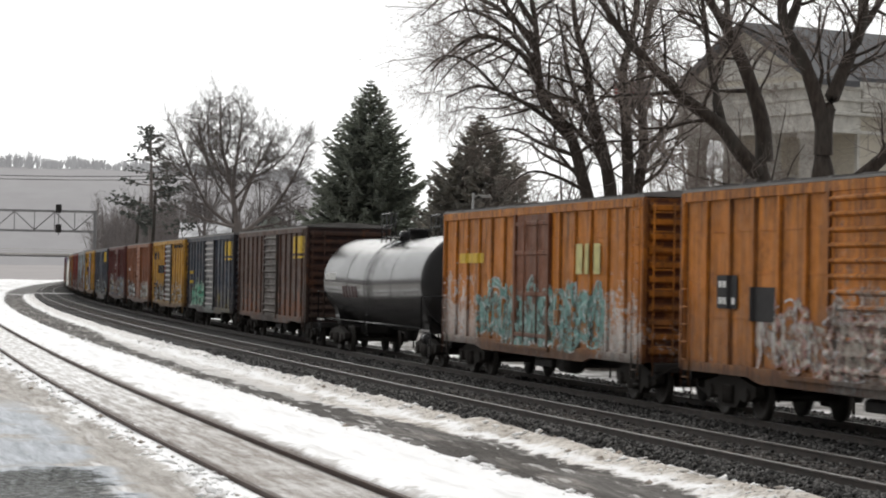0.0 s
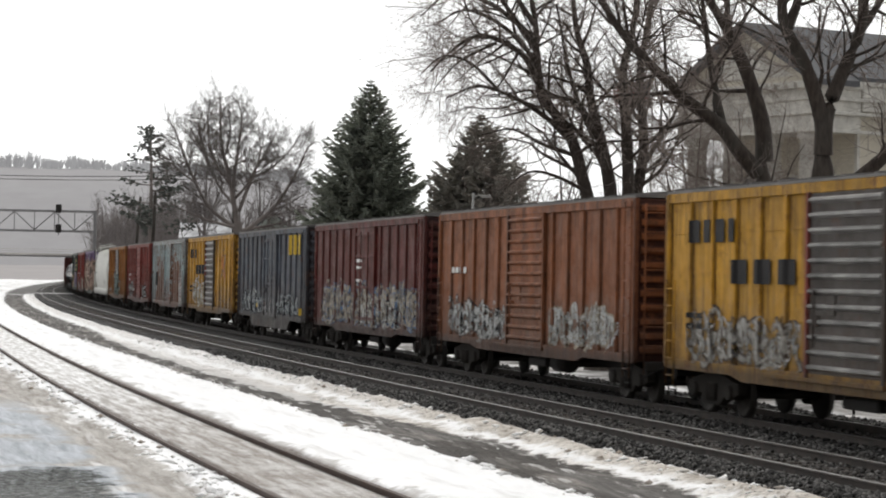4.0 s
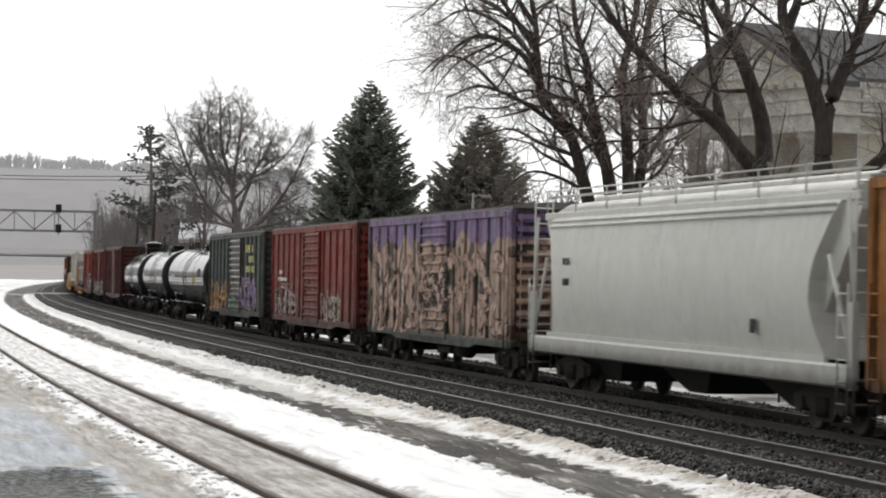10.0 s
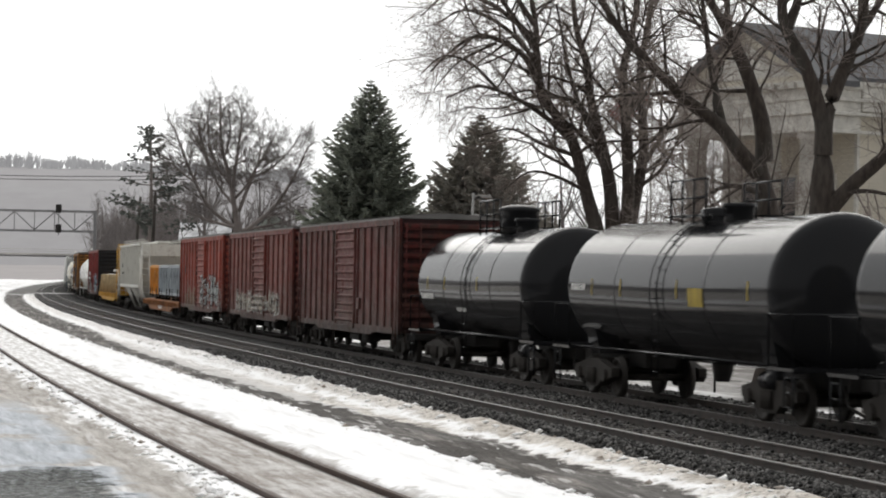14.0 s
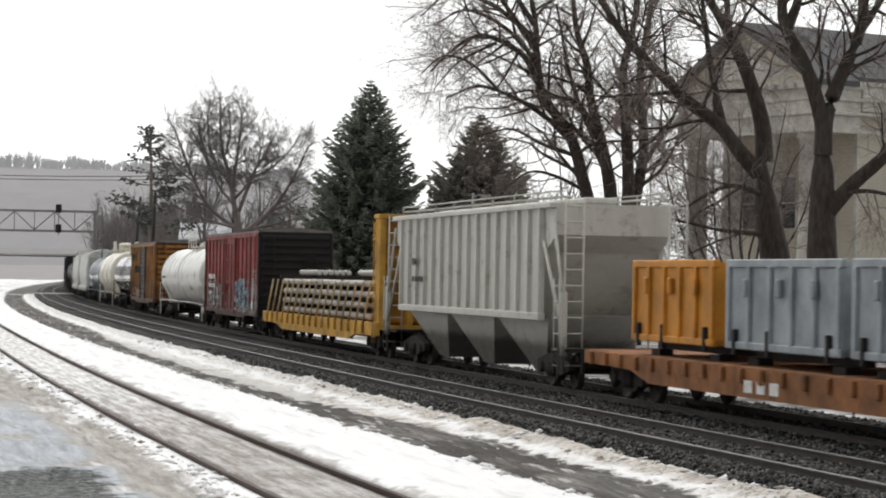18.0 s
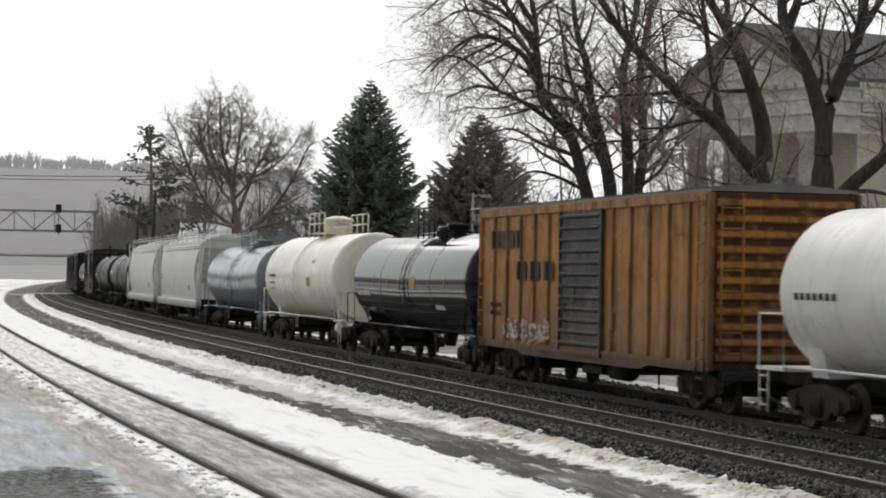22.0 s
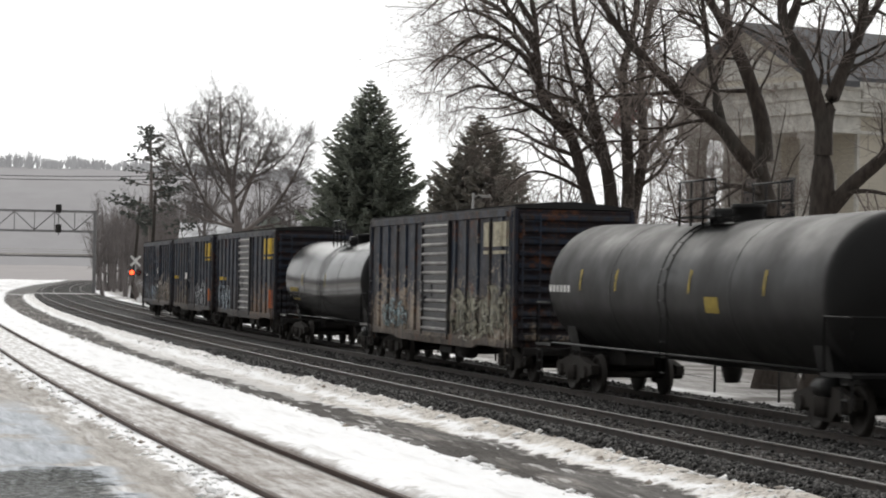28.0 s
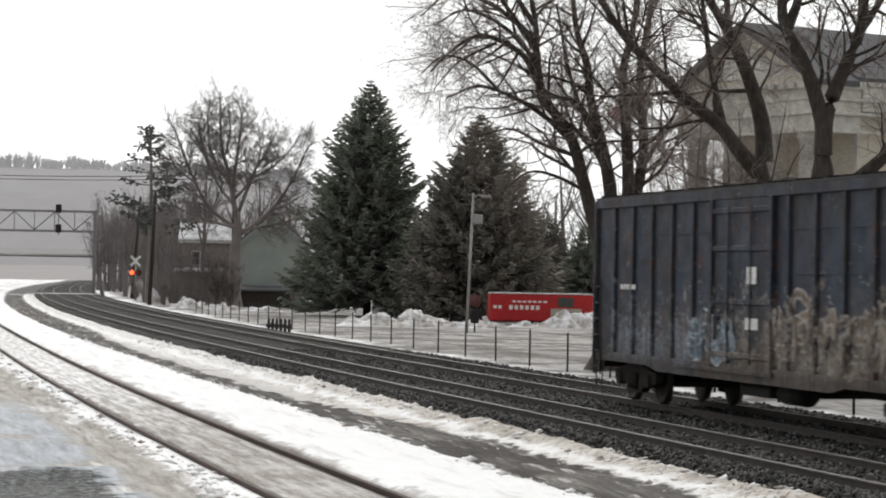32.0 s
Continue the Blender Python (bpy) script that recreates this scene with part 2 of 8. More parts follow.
def car_paint(name, colour, rust=0.5, fade=0.25, grime=(0.04, 0.029, 0.022), tags=(), rough=0.6, seed=0.0, streak=0.52, post_grid=None, age=1.0):
    """Weathered freight car paint in car space: fading, rust blooms, run-down streaks, chips, rust and painted shade
    beside the posts, and sprayed tags.
    tags: (x0, x1, top, fill, line) and a kind, letters, rust or mural. weld: half length and pitch of the side posts."""
    k = Nodes(name)
    v = k.coord("Object")
    off = k.n.new("ShaderNodeVectorMath")
    off.operation = "ADD"
    off.inputs[1].default_value = (seed * 7.3, seed * 3.1, seed * 5.7)
    k.l.new(v, off.inputs[0])
    p = off.outputs[0]

    def stretched(sx, sz, scale, detail=4):
        m = k.n.new("ShaderNodeMapping")
        m.inputs["Scale"].default_value = (sx, sx * 0.4, sz)
        k.l.new(p, m.inputs["Vector"])
        return k.noise(m.outputs[0], scale, detail, 0.68)

    down, thin = stretched(2.4, 0.22, 1.3), stretched(9.0, 0.5, 1.3)
    big = k.noise(p, 0.5, 5, 0.62)
    mid = k.noise(p, 2.2, 6, 0.72)
    fine = k.noise(p, 12.0, 4, 0.7)
    x, y, z = k.xyz(v)
    pale = tuple(c * 0.8 + 0.05 for c in colour)
    c = k.mix(k.span(big, 0.35, 0.7, 0, fade), colour, pale)
    c = k.mix(k.span(mid, 0.45, 0.66, 0, 0.5 * age), c, tuple(q * 0.5 for q in colour))
    c = k.mix(k.span(fine, 0.5, 0.72, 0, 0.35 * age), c, tuple(q * 0.5 for q in colour))
    # road dust thrown up over the lower half
    dusty = k.math("ADD", z, k.math("ADD", k.span(big, 0, 1, -1.0, 1.0), k.span(mid, 0, 1, -1.1, 1.1)))
    c = k.mix(k.math("MULTIPLY", k.span(dusty, 2.35, 1.85, 0, 0.44 * age), k.span(k.noise(p, 5.0, 5, 0.7), 0.38, 0.56, 0.25, 1.0)), c, k.mix(fine, tuple(0.10 + 0.3 * q for q in colour), (0.17, 0.125, 0.095)))
    for i, (x0, x1, top, ink, line, *how) in enumerate(tags):
        how = how[0] if how else "letters"
        at = k.n.new("ShaderNodeMapping")
        at.inputs["Location"].default_value = (seed * 1.7 + i * 5.3, i * 2.0, i * 1.3)
        at.inputs["Scale"].default_value = (1.0, 0.1, 0.72)
        k.l.new(p, at.inputs["Vector"])
        q = at.outputs[0]
        w = k.math("ADD", k.span(k.noise(q, 0.8, 1), 0, 1, -0.8, 0.8), k.span(k.noise(q, 2.6, 1), 0, 1, -0.22, 0.22))
        soft = k.math("ADD", w, k.span(fine, 0, 1, -0.3, 0.3))
        wx = k.math("ADD", x, w)
        on = k.math("MULTIPLY", k.math("MULTIPLY", k.span(wx, x0 - 0.03, x0 + 0.03), k.span(wx, x1 + 0.03, x1 - 0.03)), k.math("MULTIPLY", k.span(k.math("ADD", z, soft), top + 0.09, top - 0.09), k.span(z, 1.05, 1.1)))
        worn = k.span(k.math("ADD", k.math("MULTIPLY", mid, 0.5), k.math("MULTIPLY", thin, 0.5)), 0.36, 0.46, 0.55, 1.0)
        on = k.math("MULTIPLY", on, worn)
        if how == "rust":
            peel = k.math("ADD", k.math("MULTIPLY", k.noise(p, 3.6, 6, 0.72), 0.45), k.math("ADD", k.math("MULTIPLY", mid, 0.35), k.math("MULTIPLY", fine, 0.2)))
            rise = k.span(k.math("ADD", z, k.math("MULTIPLY", w, 0.6)), top + 0.9, top - 1.1, -0.11, 0.06)
            ends = k.math("MULTIPLY", k.span(wx, x0 - 0.4, x0 + 0.3), k.span(wx, x1 + 0.4, x1 - 0.3))
            loose = k.math("ADD", peel, k.math("ADD", rise, k.span(ends, 0, 1, -0.16, 0.0)))
            c = k.mix(k.math("MULTIPLY", k.span(loose, 0.462, 0.472), k.span(loose, 0.488, 0.478, 0, 0.5)), c, tuple(min(0.75, q * 0.9 + 0.16) for q in colour))
            raw = k.span(loose, 0.480, 0.496)
            c = k.mix(raw, c, k.mix(k.span(fine, 0.40, 0.60), ink, line))
        elif how == "mural":
            c = k.mix(on, c, k.mix(k.span(big, 0.4, 0.65), ink, tuple(a * 0.78 for a in ink)))
            gap = k.noise(q, 0.85, 1, 0.4, distort=1.6)
            c = k.mix(k.math("MULTIPLY", on, k.span(gap, 0.575, 0.585)), c, line)
            rim = k.span(k.math("ABSOLUTE", k.math("SUBTRACT", gap, 0.57)), 0.018, 0.012)
            c = k.mix(k.math("MULTIPLY", on, rim), c, (0.025, 0.018, 0.016))
            c = k.mix(k.math("MULTIPLY", on, k.span(k.math("ADD", z, k.math("MULTIPLY", w, 0.7)), 3.52, 3.58)), c, (0.27, 0.17, 0.36))
        else:
            bend = k.n.new("ShaderNodeVectorMath")
            bend.operation = "MULTIPLY_ADD"
            nz = k.n.new("ShaderNodeTexNoise")
            nz.inputs["Scale"].default_value, nz.inputs["Detail"].default_value = 1.6, 1.0
            k.l.new(q, nz.inputs["Vector"])
            k.l.new(nz.outputs["Color"], bend.inputs[0])
            bend.inputs[1].default_value = (0.9, 0.0, 0.9)
            k.l.new(q, bend.inputs[2])
            cells = k.n.new("ShaderNodeTexVoronoi")
            cells.inputs["Scale"].default_value = 1.5
            rim = k.n.new("ShaderNodeTexVoronoi")
            rim.feature = "DISTANCE_TO_EDGE"
            rim.inputs["Scale"].default_value = 1.5
            k.l.new(bend.outputs[0], cells.inputs["Vector"])
            k.l.new(bend.outputs[0], rim.inputs["Vector"])
            keep = k.span(k.xyz(cells.outputs["Color"])[0], 0.07, 0.10)
            c = k.mix(k.math("MULTIPLY", on, keep), c, k.mix(k.xyz(cells.outputs["Color"])[1], ink, tuple(a * 0.72 for a in ink)))
            c = k.mix(k.math("MULTIPLY", on, k.span(rim.outputs["Distance"], 0.085, 0.05)), c, line)
            loop = k.math("ABSOLUTE", k.math("SUBTRACT", k.noise(q, 1.7, 1, 0.5, distort=2.4), 0.5))
            c = k.mix(k.math("MULTIPLY", on, k.span(loop, 0.022, 0.012)), c, tuple(0.25 * a for a in ink))
            loop2 = k.math("ABSOLUTE", k.math("SUBTRACT", k.noise(q, 2.3, 1, 0.5, distort=2.0), 0.46))
            c = k.mix(k.math("MULTIPLY", on, k.span(loop2, 0.018, 0.010)), c, tuple(min(0.8, 0.25 + a) for a in ink))
    if post_grid:
        tone = k.n.new("ShaderNodeTexWhiteNoise")
        tone.noise_dimensions = "1D"
        k.put(tone.inputs["W"], k.math("FLOOR", k.math("ADD", k.math("DIVIDE", k.math("ADD", x, post_grid[0]), post_grid[1]), seed * 13.0)))
        c = k.mix(k.span(tone.outputs["Value"], 0, 1, 0, 0.32), c, tuple(q * 0.55 for q in colour))
    c = k.mix(k.span(down, 0.46, 0.66, 0, streak * 0.8), c, grime)
    c = k.mix(k.span(thin, 0.48, 0.62, 0, streak * 0.9), c, grime)
    # soot washed down from the eave
    wash = k.math("MULTIPLY", k.span(k.math("ADD", z, k.span(thin, 0.25, 0.75, -1.1, 0.5)), 3.1, 4.2, 0, 0.75), k.span(thin, 0.42, 0.56))
    c = k.mix(k.math("MULTIPLY", wash, min(1.0, streak * 1.2)), c, grime)
    c = k.mix(k.span(thin, 0.40, 0.30, 0, 0.18), c, pale)
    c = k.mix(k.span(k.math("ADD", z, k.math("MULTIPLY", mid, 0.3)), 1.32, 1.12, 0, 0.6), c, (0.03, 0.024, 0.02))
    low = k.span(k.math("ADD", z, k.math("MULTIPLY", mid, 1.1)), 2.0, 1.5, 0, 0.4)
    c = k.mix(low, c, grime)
    if post_grid:
        # rust and the shade of the posts, painted as dark lines along their sides
        half, pitch = post_grid
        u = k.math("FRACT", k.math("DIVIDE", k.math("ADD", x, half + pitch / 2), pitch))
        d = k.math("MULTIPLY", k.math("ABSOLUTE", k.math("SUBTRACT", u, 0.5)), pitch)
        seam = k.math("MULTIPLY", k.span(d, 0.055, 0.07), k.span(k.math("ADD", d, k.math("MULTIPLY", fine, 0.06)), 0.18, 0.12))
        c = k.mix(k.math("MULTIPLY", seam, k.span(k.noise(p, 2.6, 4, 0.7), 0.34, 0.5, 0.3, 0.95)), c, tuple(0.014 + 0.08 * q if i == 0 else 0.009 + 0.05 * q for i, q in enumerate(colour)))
    spots = k.math("MULTIPLY", k.span(k.noise(p, 1.7, 7, 0.8), 0.56, 0.62), rust)
    c = k.mix(spots, c, k.mix(fine, (0.055, 0.022, 0.012), (0.16, 0.06, 0.025)))
    chips = k.math("MULTIPLY", k.span(k.noise(p, 7.0, 6, 0.8), 0.62, 0.66), rust * 0.8)
    c = k.mix(chips, c, (0.05, 0.025, 0.016))
    k.bump(k.math("ADD", mid, k.math("MULTIPLY", fine, 0.4)), 0.2, 0.03)
    return k.done(c, k.span(mid, 0.3, 0.7, rough - 0.12, rough + 0.2), 0.0, 0.22)


def tank_gloss(name, colour, rough=0.2, seed=0.0, stain=0.3, spec=0.5):
    """Sprayed enamel on a tank: glossy, with dull dusty patches and faint run-down stains."""
    k = Nodes(name)
    v = k.coord("Object")
    off = k.n.new("ShaderNodeVectorMath")
    off.operation = "ADD"
    off.inputs[1].default_value = (seed * 7.3, seed * 3.1, seed * 5.7)
    k.l.new(v, off.inputs[0])
    p = off.outputs[0]
    m = k.n.new("ShaderNodeMapping")
    m.inputs["Scale"].default_value = (4.0, 0.5, 0.4)
    k.l.new(p, m.inputs["Vector"])
    down, big = k.noise(m.outputs[0], 1.2, 4, 0.65), k.noise(p, 0.7, 4, 0.6)
    lum = max(colour)
    dust = tuple(q * 0.8 + 0.007 for q in colour)
    c = k.mix(k.span(big, 0.4, 0.75, 0, 0.6), colour, dust)
    c = k.mix(k.span(down, 0.52, 0.75, 0, stain), c, (0.06, 0.048, 0.04) if lum > 0.1 else (0.022, 0.02, 0.018))
    return k.done(c, k.span(big, 0.3, 0.75, rough * 0.7, rough * 1.5), 0.0, spec)


# ---- ground ----
TRACK2 = 3.6  # centre of the near main track
BED = 0.1  # rail tops of the main line over the siding's level


def ground_height(s, lat):
    """Height of the ground over the rail tops' level."""
    n1 = noise.noise(Vector((s * 0.22, lat * 0.5, 0.3)))
    n2 = noise.noise(Vector((s * 1.1, lat * 1.6, 4.1)))
    n3 = noise.noise(Vector((s * 0.03, lat * 0.05, 9.0)))
    n4 = noise.noise(Vector((s * 3.1, lat * 4.0, 2.2)))
    side = float(lat_of_siding(s))
    if -2.9 < lat < 4.85:
        return -0.42
    if lat <= -2.9:
        z = -0.30 + 0.05 * n1 + 0.03 * n2 + max(0.0, -lat - 40) * 0.01
        return z + min(1.0, max(0, -lat - 10) / 30) * 0.25 * n3
    # snow ridge beside the ballast, worn dirt lane, ploughed snow, siding
    z = -0.17 + 0.025 * n2 + 0.012 * n4
    mid = 5.55 + 0.18 * n1
    ridge = math.exp(-((lat - mid) / 0.45) ** 2)
    z += ridge * max(0.02, 0.11 + 0.10 * n2 + 0.07 * n1 + 0.05 * n4)
    if 6.2 < lat < 8.0:
        z += 0.03 * n2 + 0.03 * n4 - 0.02
    edge = 8.15 + 0.22 * n1 + 0.12 * n2
    if edge < lat < side - 0.85:
        z += 0.17 * min(1, (lat - edge) / 0.16) + 0.03 * n1 + 0.03 * n4
    d = abs(lat - side)
    if d < 1.0:
        z = -0.055 + 0.015 * n2 + 0.01 * n4
        if abs(d - 0.75) < 0.12:
            z = -0.085
    elif lat > side:
        z = -0.13 + 0.04 * n1 + (0.05 * n2 + 0.03 * n4) * min(1, (lat - side - 1.0))
        z += 0.09 * math.exp(-((lat - side - 1.2) / 0.25) ** 2) * (1 + n2)
    return z


def ground_material():
    k = Nodes("snowy_ground")
    uv = k.n.new("ShaderNodeUVMap")
    uv.uv_map = "plan"
    s, lat, _z = k.xyz(uv.outputs[0])
    pos = k.coord("Object")

    def drawn_out(sx, sy, scale, detail=4):
        m = k.n.new("ShaderNodeMapping")
        m.inputs["Scale"].default_value = (sx, sy, 1.0)
        k.l.new(uv.outputs[0], m.inputs["Vector"])
        return k.noise(m.outputs[0], scale, detail, 0.62)

    ruts = drawn_out(0.10, 1.0, 1.6)
    fineruts = drawn_out(0.22, 2.2, 2.6, 5)
    patch = k.noise(pos, 0.55, 5, 0.65)
    mid = k.noise(pos, 2.4, 5, 0.65)
    fine = k.noise(pos, 9.0, 4, 0.65)
    grit = k.noise(pos, 42.0, 3, 0.6)
    snow = k.mix(k.span(mid, 0.35, 0.7), (0.95, 0.95, 0.955), (0.90, 0.89, 0.885))
    grey_snow = k.mix(k.span(mid, 0.3, 0.7), (0.70, 0.69, 0.68), (0.48, 0.455, 0.43))
    tan = k.mix(k.span(fine, 0.3, 0.7), (0.44, 0.405, 0.375), (0.24, 0.215, 0.195))
    wob = k.math("ADD", lat, k.math("ADD", k.span(patch, 0.0, 1.0, -0.5, 0.5), k.math("ADD", k.span(mid, 0.0, 1.0, -0.32, 0.32), k.span(fine, 0, 1, -0.14, 0.14))))

    def lane(lo, hi, soft=0.06):
        return k.math("MULTIPLY", k.span(wob, lo - soft, lo + soft), k.span(wob, hi + soft, hi - soft))

    def exact(lo, hi, soft):
        return k.math("MULTIPLY", k.span(lat, lo - soft, lo + soft), k.span(lat, hi + soft, hi - soft))

    crumb = k.noise(pos, 10.0, 6, 0.78)
    wide = drawn_out(0.16, 0.55, 1.0, 5)

    c = grey_snow
    # grey lot beyond the line, with ploughed and driven stripes
    far = k.span(lat, -2.6, -3.2)
    yard = k.mix(k.span(ruts, 0.40, 0.58), snow, grey_snow)
    yard = k.mix(k.span(wob, -4.9, -5.6, 0, 0.86), yard, k.mix(k.span(fineruts, 0.36, 0.64), (0.16, 0.15, 0.14), (0.46, 0.44, 0.42)))
    yard = k.mix(k.span(k.noise(pos, 0.22, 5, 0.65), 0.45, 0.56, 0, 0.85), yard, (0.13, 0.12, 0.11))
    yard = k.mix(k.span(wob, -4.6, -4.2), yard, snow)
    c = k.mix(far, c, yard)
    # sandy snow ridge along the ballast: gritty on the ballast's side, a cleaner crest towards the lane
    sandy = k.mix(k.span(mid, 0.36, 0.64), (0.74, 0.70, 0.65), (0.40, 0.36, 0.315))
    sandy = k.mix(k.span(s, 18.0, 46.0, 0, 0.65), sandy, snow)
    sandy = k.mix(k.span(crumb, 0.52, 0.60, 0, 0.8), sandy, (0.15, 0.125, 0.10))
    c = k.mix(lane(4.4, 6.55), c, sandy)
    c = k.mix(k.math("MULTIPLY", lane(5.95, 6.25, 0.09), k.span(mid, 0.34, 0.5, 0.2, 0.95)), c, snow)
    # worn lane: mud, gravel, wet slush; it narrows where the ploughed banks close in
    mud = k.mix(k.span(fineruts, 0.36, 0.62), (0.075, 0.07, 0.066), (0.20, 0.19, 0.18))
    mud = k.mix(k.span(ruts, 0.52, 0.66, 0, 0.7), mud, tan)
    mud = k.mix(k.span(wide, 0.45, 0.54, 0, 0.9), mud, k.mix(k.span(crumb, 0.4, 0.66), (0.022, 0.019, 0.017), (0.10, 0.09, 0.08)))
    mud = k.mix(k.span(drawn_out(0.3, 1.6, 2.1, 5), 0.57, 0.63, 0, 0.75), mud, grey_snow)
    mud = k.mix(k.span(crumb, 0.60, 0.68, 0, 0.7), mud, (0.035, 0.03, 0.027))
    bank = k.math("ADD", wob, k.math("MULTIPLY", k.span(s, 14.0, 28.0), k.span(s, 85.0, 60.0, 0.0, -0.75)))
    lane_on = k.math("MULTIPLY", k.span(bank, 6.22, 6.34), k.span(wob, 8.2, 8.08))
    c = k.mix(lane_on, c, mud)
    # ploughed clean snow, with the shadow under its cut edge painted as a dark line
    c = k.mix(lane(8.15, 10.3), c, k.mix(k.span(drawn_out(0.12, 1.2, 2.2, 5), 0.54, 0.68, 0, 0.55), snow, grey_snow))
    c = k.mix(k.math("MULTIPLY", lane(7.96, 8.16, 0.05), k.span(mid, 0.38, 0.5)), c, (0.05, 0.043, 0.038))
    # siding: slush between rusty rails, dark where the rails melt it
    slush = k.mix(k.span(fineruts, 0.42, 0.6), k.mix(k.span(s, 16.0, 34.0), tan, grey_snow), k.mix(k.span(s, 10.0, 30.0), grey_snow, snow))
    slush = k.mix(k.math("MULTIPLY", k.span(crumb, 0.52, 0.62, 0, 0.6), k.span(s, 40.0, 15.0)), slush, (0.16, 0.135, 0.115))
    c = k.mix(exact(10.5, 12.0, 0.05), c, slush)
    c = k.mix(k.math("MULTIPLY", exact(10.36, 10.57, 0.04), k.span(fine, 0.25, 0.6, 1.0, 0.55)), c, (0.10, 0.07, 0.055))
    c = k.mix(k.math("MULTIPLY", exact(11.88, 12.05, 0.04), k.span(fine, 0.25, 0.6, 1.0, 0.55)), c, (0.085, 0.06, 0.05))
    c = k.mix(lane(12.0, 12.55), c, snow)
    # trodden ground on the near side: sandy slush with refrozen tracks
    near = k.span(wob, 12.50, 12.64)
    lot = k.mix(k.span(fineruts, 0.36, 0.62), (0.30, 0.275, 0.25), (0.52, 0.495, 0.465))
    lot = k.mix(k.span(ruts, 0.57, 0.66, 0, 0.75), lot, snow)
    lot = k.mix(k.span(crumb, 0.54, 0.64, 0, 0.6), lot, (0.20, 0.18, 0.16))
    ice = k.mix(k.span(fineruts, 0.36, 0.64), (0.54, 0.565, 0.60), (0.34, 0.36, 0.385))
    lot = k.mix(k.math("MULTIPLY", k.math("MULTIPLY", k.span(wob, 13.15, 13.4), k.span(k.math("ADD", s, k.span(mid, 0, 1, -3, 3)), 25.0, 21.0)), k.span(patch, 0.36, 0.46)), lot, ice)
    c = k.mix(near, c, lot)
    bare = k.math("MULTIPLY", k.span(k.math("ADD", wob, k.span(mid, 0, 1, -0.3, 0.3)), 13.45, 13.65), k.span(k.math("ADD", s, k.span(mid, 0, 1, -1.6, 1.6)), 6.9, 6.2))
    c = k.mix(k.math("MULTIPLY", bare, k.span(fine, 0.36, 0.46, 0.55, 1.0)), c, k.mix(k.span(crumb, 0.40, 0.62), (0.018, 0.020, 0.019), (0.17, 0.175, 0.17)))
    # past the crossing the ground lies under snow, with windswept and driven stripes
    open_ground = k.mix(k.span(drawn_out(0.05, 0.3, 1.0), 0.46, 0.60, 0, 0.8), snow, grey_snow)
    c = k.mix(k.math("MULTIPLY", k.span(s, 232.0, 250.0), k.math("MAXIMUM", k.span(lat, 8.0, 9.5), k.span(s, 420.0, 520.0))), c, open_ground)
    c = k.mix(k.math("MULTIPLY", k.span(s, 246.0, 256.0), k.math("MULTIPLY", k.span(lat, 8.6, 8.0), k.span(lat, 4.0, 5.0))), c, (0.13, 0.125, 0.12))
    k.bump(k.math("ADD", k.math("ADD", mid, k.math("MULTIPLY", fine, 0.7)), k.math("ADD", k.math("MULTIPLY", crumb, 0.2), k.math("MULTIPLY", fineruts, 0.7))), 0.6, 0.09)
    return k.done(c, k.span(wide, 0.40, 0.6, 0.95, 0.7), 0.0, 0.06)


def grid_sheet(name, s_list, lat_list, height, material):
    v = []
    uvs = []
    for s in s_list:
        for lat in lat_list:
            x, y, h = on_line(s, lat)
            v.append((x, y, height(s, lat)))
            uvs.append((s, lat))
    n = len(lat_list)
    f = [(i * n + j, i * n + j + 1, (i + 1) * n + j + 1, (i + 1) * n + j) for i in range(len(s_list) - 1) for j in range(n - 1)]
    me = bpy.data.meshes.new(name)
    me.from_pydata(v, [], f)
    me.polygons.foreach_set("use_smooth", np.ones(len(f), bool))
    layer = me.uv_layers.new(name="plan")
    li = np.zeros(len(me.loops), np.int32)
    me.loops.foreach_get("vertex_index", li)
    layer.data.foreach_set("uv", np.array(uvs, np.float32)[li].ravel())
    if sum(p.normal.z for p in me.polygons[:20]) < 0:
        me.flip_normals()
    me.materials.append(material)
    return new(name, me)


def steps(*spans):
    out = []
    for a, b, d in spans:
        out += list(np.arange(a, b - 1e-6, d))
    return [float(x) for x in out]


S_GRID = steps((-60, 0, 4), (0, 45, 0.45), (45, 110, 0.9), (110, 260, 3), (260, 600, 20), (600, 2200, 200)) + [2200.0]
LAT_GRID = steps((-1400, -200, 200), (-200, -60, 14), (-60, -14, 2.5), (-14, -3, 0.8), (-3, 5, 0.9), (5, 16, 0.16), (16, 30, 1.0), (30, 200, 12), (200, 1400, 200)) + [1400.0]
ground = tagged(grid_sheet("ground", S_GRID, LAT_GRID, ground_height, ground_material()), "old snow, slush and bare dirt on flat ground", "ground", "", "structure")


def ballast_material():
    k = Nodes("crushed_stone")
    pos = k.coord("Object")
    cell = k.n.new("ShaderNodeTexVoronoi")
    cell.inputs["Scale"].default_value = 16.0
    k.l.new(pos, cell.inputs["Vector"])
    patch = k.noise(pos, 0.8, 4, 0.6)
    tone = k.xyz(cell.outputs["Color"])[0]
    c = k.mix(k.math("POWER", tone, 2.4), (0.016, 0.0155, 0.015), (0.13, 0.125, 0.12))
    c = k.mix(k.span(patch, 0.45, 0.7, 0, 0.5), c, (0.026, 0.0245, 0.0235))
    k.bump(cell.outputs["Distance"], 1.0, 0.05)
    return k.done(c, 0.92, 0.0, 0.1)


MAT_BALLAST = ballast_material()


